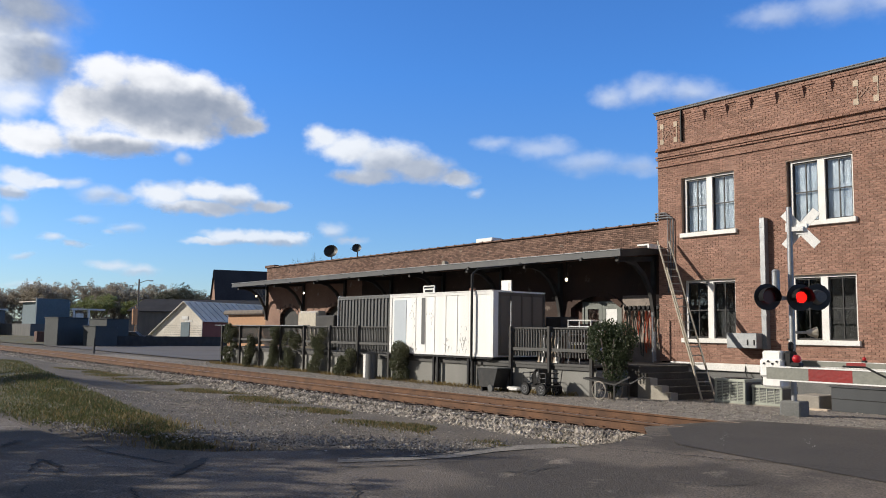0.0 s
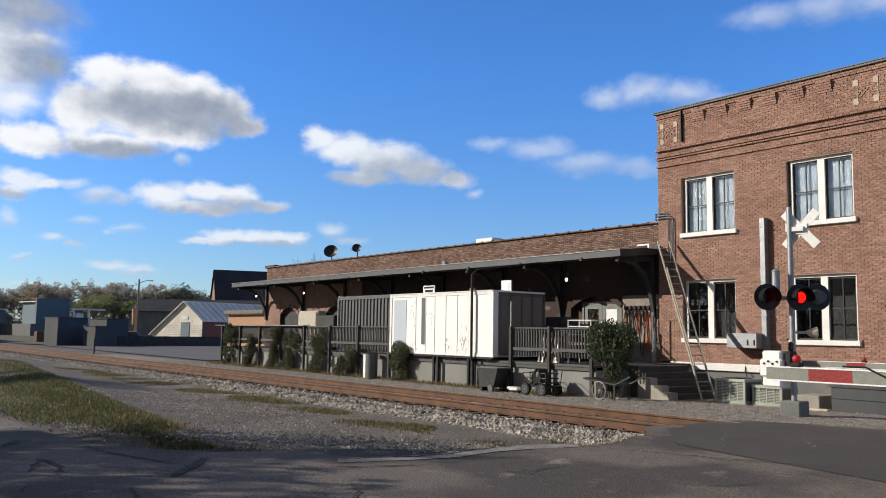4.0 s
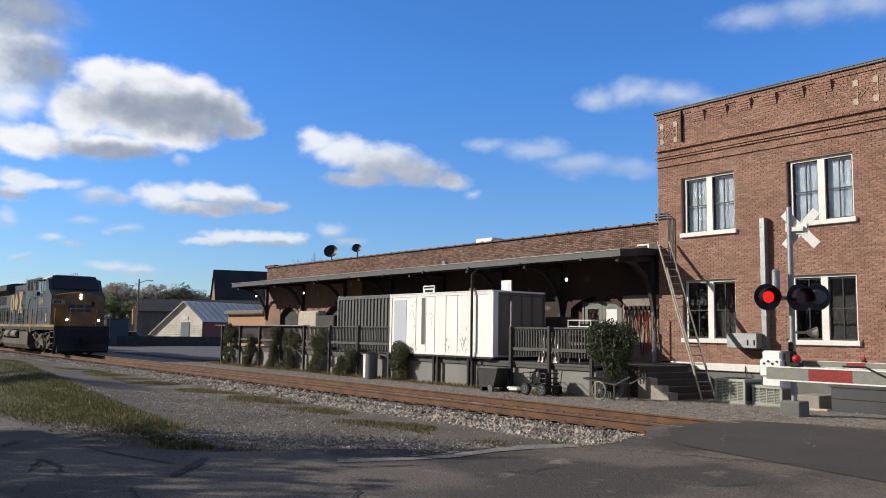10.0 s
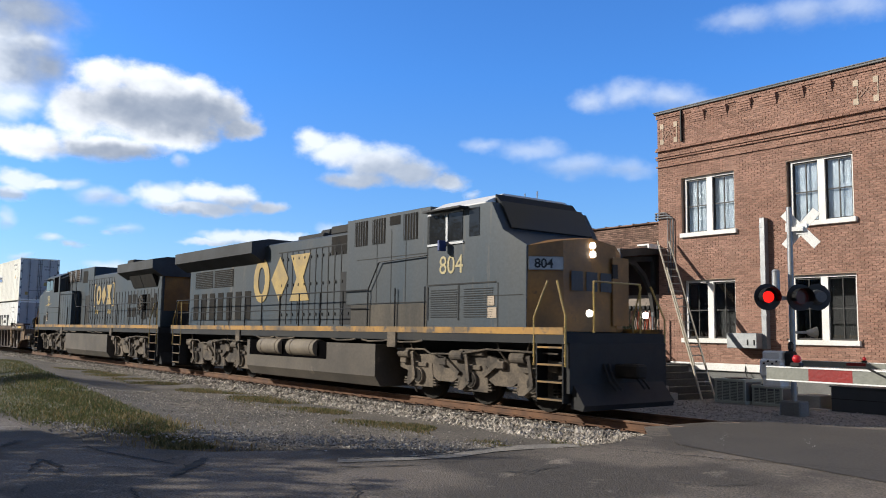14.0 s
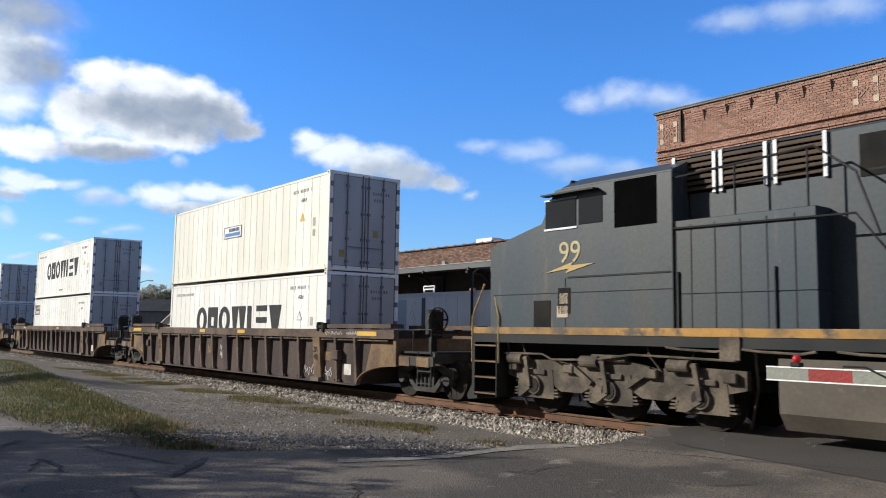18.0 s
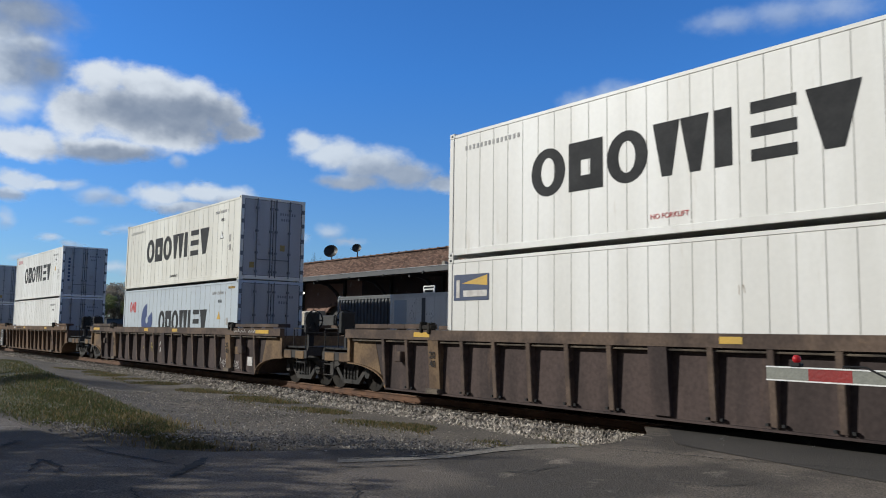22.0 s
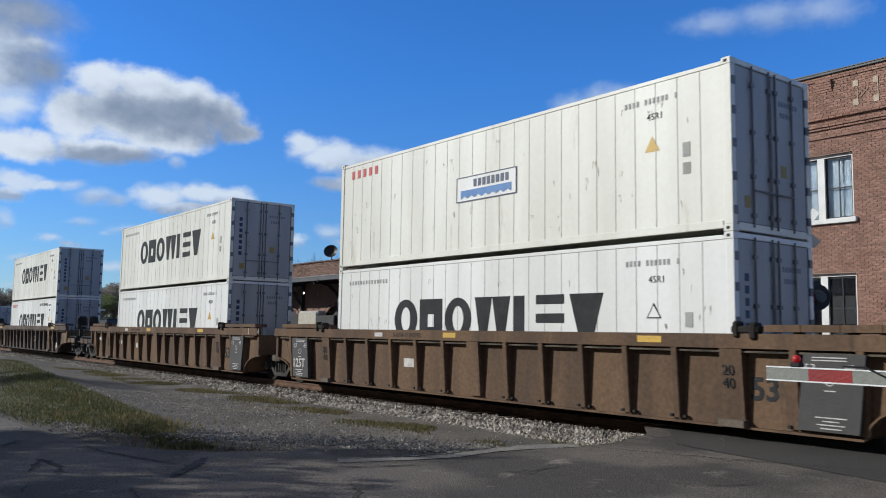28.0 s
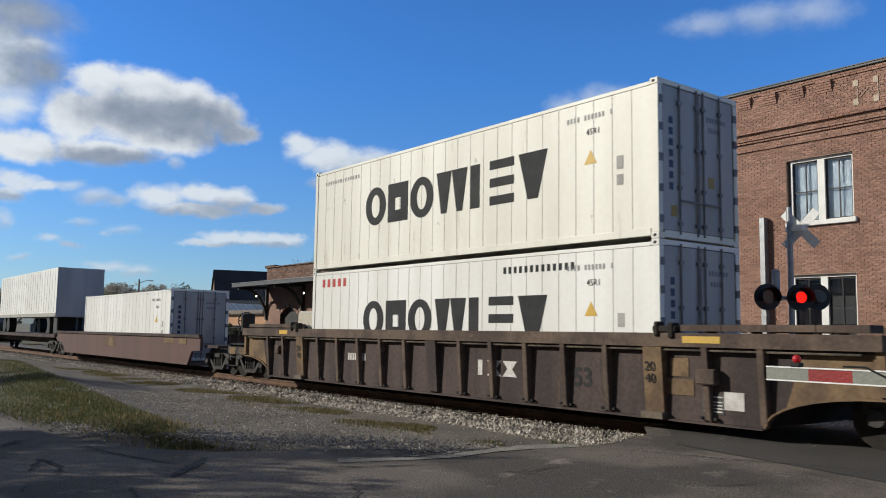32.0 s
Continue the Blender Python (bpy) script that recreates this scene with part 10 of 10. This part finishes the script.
def cloud(kind, az, el, d_az, d_el, puffs, hollows, opacity):
    """One drifting cloud: its bearing and height in degrees, its drift, its puffs and its thick grey places (x, z, half width, half height)."""
    white, grey, soft, ragged, label = CLOUD_LOOK[kind]
    x0, x1 = min(p[0] - p[2] for p in puffs) - 45, max(p[0] + p[2] for p in puffs) + 45
    z0, z1 = min(p[1] - p[3] for p in puffs) - 35, max(p[1] + p[3] for p in puffs) + 35
    bm = bmesh.new()
    n_ = 6
    g = [[bm.verts.new((x0 + (x1 - x0) * p / n_, -30 * math.cos((2 * p / n_ - 1) * 1.5) * math.cos((2 * q / n_ - 1) * 1.5), z0 + (z1 - z0) * q / n_)) for p in range(n_ + 1)] for q in range(n_ + 1)]
    for q in range(n_):
        for p in range(n_):
            bm.faces.new((g[q][p], g[q][p + 1], g[q + 1][p + 1], g[q + 1][p]))
    me = bpy.data.meshes.new("cloud")
    bm.to_mesh(me)
    bm.free()
    me.materials.append(cloud_material(kind + "_cloud", puffs, hollows, white, grey, opacity, soft, ragged))
    ob = tagged(new("cloud", me), label, "cloud", "drifting clouds", "structure")
    dist = 1500 + 12 * len(DRIFT)
    DRIFT.append((ob, sky_pose(az, el, dist), sky_pose(az + d_az, el + d_el, dist)))


cloud("hazy", 79.05, 15.86, 0.28, -0.4, [(-39, -6, 81, 48), (-7, 43, 66, 39), (-29, -53, 65, 33), (20, 8, 52, 37), (-50, 53, 90, 60), (-21, 88, 110, 50), (-45, 10, 120, 110)], [(25, 8, 62, 34), (-13, 92, 105, 34)], 0.95)
cloud("heavy", 72.9, 14.02, 0.42, -0.56, [(-47, 57, 54, 38), (19, 56, 77, 39), (88, 41, 77, 40), (146, 21, 60, 39), (179, -7, 41, 23), (-78, -8, 61, 57), (-152, -60, 69, 31), (-33, -60, 99, 26), (55, -20, 103, 40), (60, 12, 130, 52), (-30, 0, 80, 50)], [(70, 8, 118, 30), (140, -5, 60, 26), (-20, -72, 80, 15)], 1.0)
cloud("sunlit", 56.65, 11.9, 1.5, -0.6, [(-101, 34, 42, 26), (-51, 16, 72, 38), (15, 0, 86, 40), (76, -16, 74, 32), (138, -32, 49, 20), (-20, -33, 71, 20)], [(61, -24, 97, 26), (-29, -39, 71, 14)], 0.97)
cloud("sunlit", 67.45, 8.67, 0.28, -0.16, [(-89, 2, 65, 25), (-20, 13, 65, 23), (33, 6, 58, 26), (87, -9, 47, 14), (-32, -17, 105, 13)], [(58, -15, 84, 13), (-51, -28, 66, 9)], 0.97)
cloud("thin", 75.19, 8.66, 0.26, -0.16, [(-35, 12, 34, 12), (9, -6, 49, 19), (44, -10, 36, 13)], [(23, -15, 44, 8)], 0.75)
cloud("sunlit", 79.1, 8.79, 0.24, -0.15, [(-4, 6, 51, 20), (33, 3, 25, 13), (-23, -14, 41, 18)], [(-19, -20, 41, 8)], 0.9)
cloud("sunlit", 64.2, 6.17, 0.23, -0.13, [(-39, 1, 93, 16), (34, -1, 60, 16), (-96, -10, 57, 8)], [(10, -14, 89, 7)], 0.85)
cloud("thin", 59.26, 6.72, 0.25, -0.13, [(-12, 4, 36, 20), (23, -14, 43, 9)], [(0, -12, 40, 8)], 0.7)
cloud("thin", 76.99, 5.5, 0.21, -0.07, [(-11, 4, 25, 9), (23, -5, 28, 7)], [(26, -7, 26, 7)], 0.85)
cloud("thin", 72.91, 3.84, 0.16, -0.06, [(-27, 4, 52, 13), (23, -4, 41, 13)], [(5, -12, 54, 6)], 0.75)
cloud("thin", 79.05, 4.36, 0.19, -0.07, [(0, 0, 25, 8)], [(6, -5, 16, 5)], 0.6)
cloud("thin", 79.93, 6.53, 0.19, -0.12, [(0, 0, 19, 22)], [(1, -15, 16, 7)], 0.6)
cloud("thin", 73.38, 6.4, 0.21, -0.13, [(9, 1, 38, 12), (-24, -7, 19, 8)], [(14, -7, 27, 5)], 0.5)
cloud("thin", 75.58, 6.7, 0.2, -0.13, [(0, 0, 33, 10)], [(0, -7, 23, 5)], 0.45)
cloud("thin", 69.85, 11.05, 0.44, -0.27, [(0, 0, 20, 19)], [(4, -9, 13, 9)], 0.6)
cloud("thin", 49.7, 9.59, 0.75, -0.25, [(0, 0, 19, 13)], [(5, -7, 12, 6)], 0.6)
cloud("thin", 37.32, 15.9, 3.15, -0.55, [(-85, 4, 55, 28), (-20, 14, 80, 38), (55, 4, 80, 34), (125, -14, 60, 24)], [(23, -18, 110, 14)], 0.62)
cloud("thin", 43.25, 12.07, 1.62, -0.35, [(-150, 30, 60, 18), (-60, 18, 90, 28), (40, -12, 105, 30), (132, -22, 80, 26)], [(49, -28, 117, 12)], 0.5)
cloud("thin", 27.1, 20.21, 4.41, -0.11, [(-70, 2, 90, 30), (20, 4, 95, 40), (110, 6, 90, 40)], [(20, -18, 110, 16)], 0.5)
cloud("thin", 78.26, 2.55, 0.15, -0.05, [(0, 0, 76, 9)], [(0, -6, 50, 5)], 0.5)


# ---- single bricks of the office wall, between the windows ----
brick_unit = brick_mesh("brick", [(0.0, 0.195, -0.0125, 0.002, 0.0, 0.0577)], M["brick"])
for a, b, y0, y1, z0, z1 in near_b:
    share("brick", brick_unit, office, pose(a, FY, z0))


# ---- what moves ----
def lamp_state(t):
    """Which lamp burns: 0, 1 or none. The lamps take turns, with pauses."""
    for a, b, first in ((-0.4, 0.17, 1), (2.2, 5.6, 0), (8.0, 11.4, 1), (13.75, 17.2, 0), (18.78, 22.1, 1), (25.2, 28.6, 1), (31.3, 32.1, 0)):
        if a <= t < b:
            return (first + int((t - a - (0.12 if a == 8.0 else 0.0)) / 0.58)) % 2
    return None


def motions():
    times = [0.0] + [10.0 + 1.0 * i for i in range(23)]
    for ob, s, z in MOVING:
        walk(ob, [(t, pose(s + shift(t), 0, z)) for t in times])
    for ob, x, r, s in WHEELS:
        rows = []
        last = None
        for f in range(0, 961):
            here = s + x + shift(f / 30)
            if -45 < here < 4 or f in (0, 960):
                turn = min(max(here, -45.0), 4.0) / r
                if last is not None and f - last[0] > 1:
                    turn = last[1]
                rows.append((f / 30, Matrix.Translation((x, 0, r)) @ Matrix.Rotation(turn, 4, "Y")))
                last = (f, turn)
        walk(ob, rows)
    for ob, which in ROTORS:
        at = ob.matrix_basis.translation.copy()
        rows, was, turn = [], None, 0
        for f in range(0, 961):
            on = lamp_state(f / 30) == which
            goal = 0 if on else 180
            if was is None:
                turn = goal
                rows.append((0.0, Matrix.Translation(at) @ Matrix.Rotation(radians(turn), 4, "Z")))
            elif on != was:
                rows.append(((f - 1) / 30, Matrix.Translation(at) @ Matrix.Rotation(radians(turn), 4, "Z")))
                for k in (1, 2, 3):
                    rows.append(((f - 1 + k) / 30, Matrix.Translation(at) @ Matrix.Rotation(radians(turn + 60 * k), 4, "Z")))
                turn += 180
            was = on
        rows = [r for r in rows if r[0] < 31.99] + [(32.0, Matrix.Translation(at) @ Matrix.Rotation(radians(turn), 4, "Z"))]
        walk(ob, rows)
    for ob, m0, m1 in DRIFT:
        walk(ob, [(0.0, m0), (32.0, m1)])


motions()
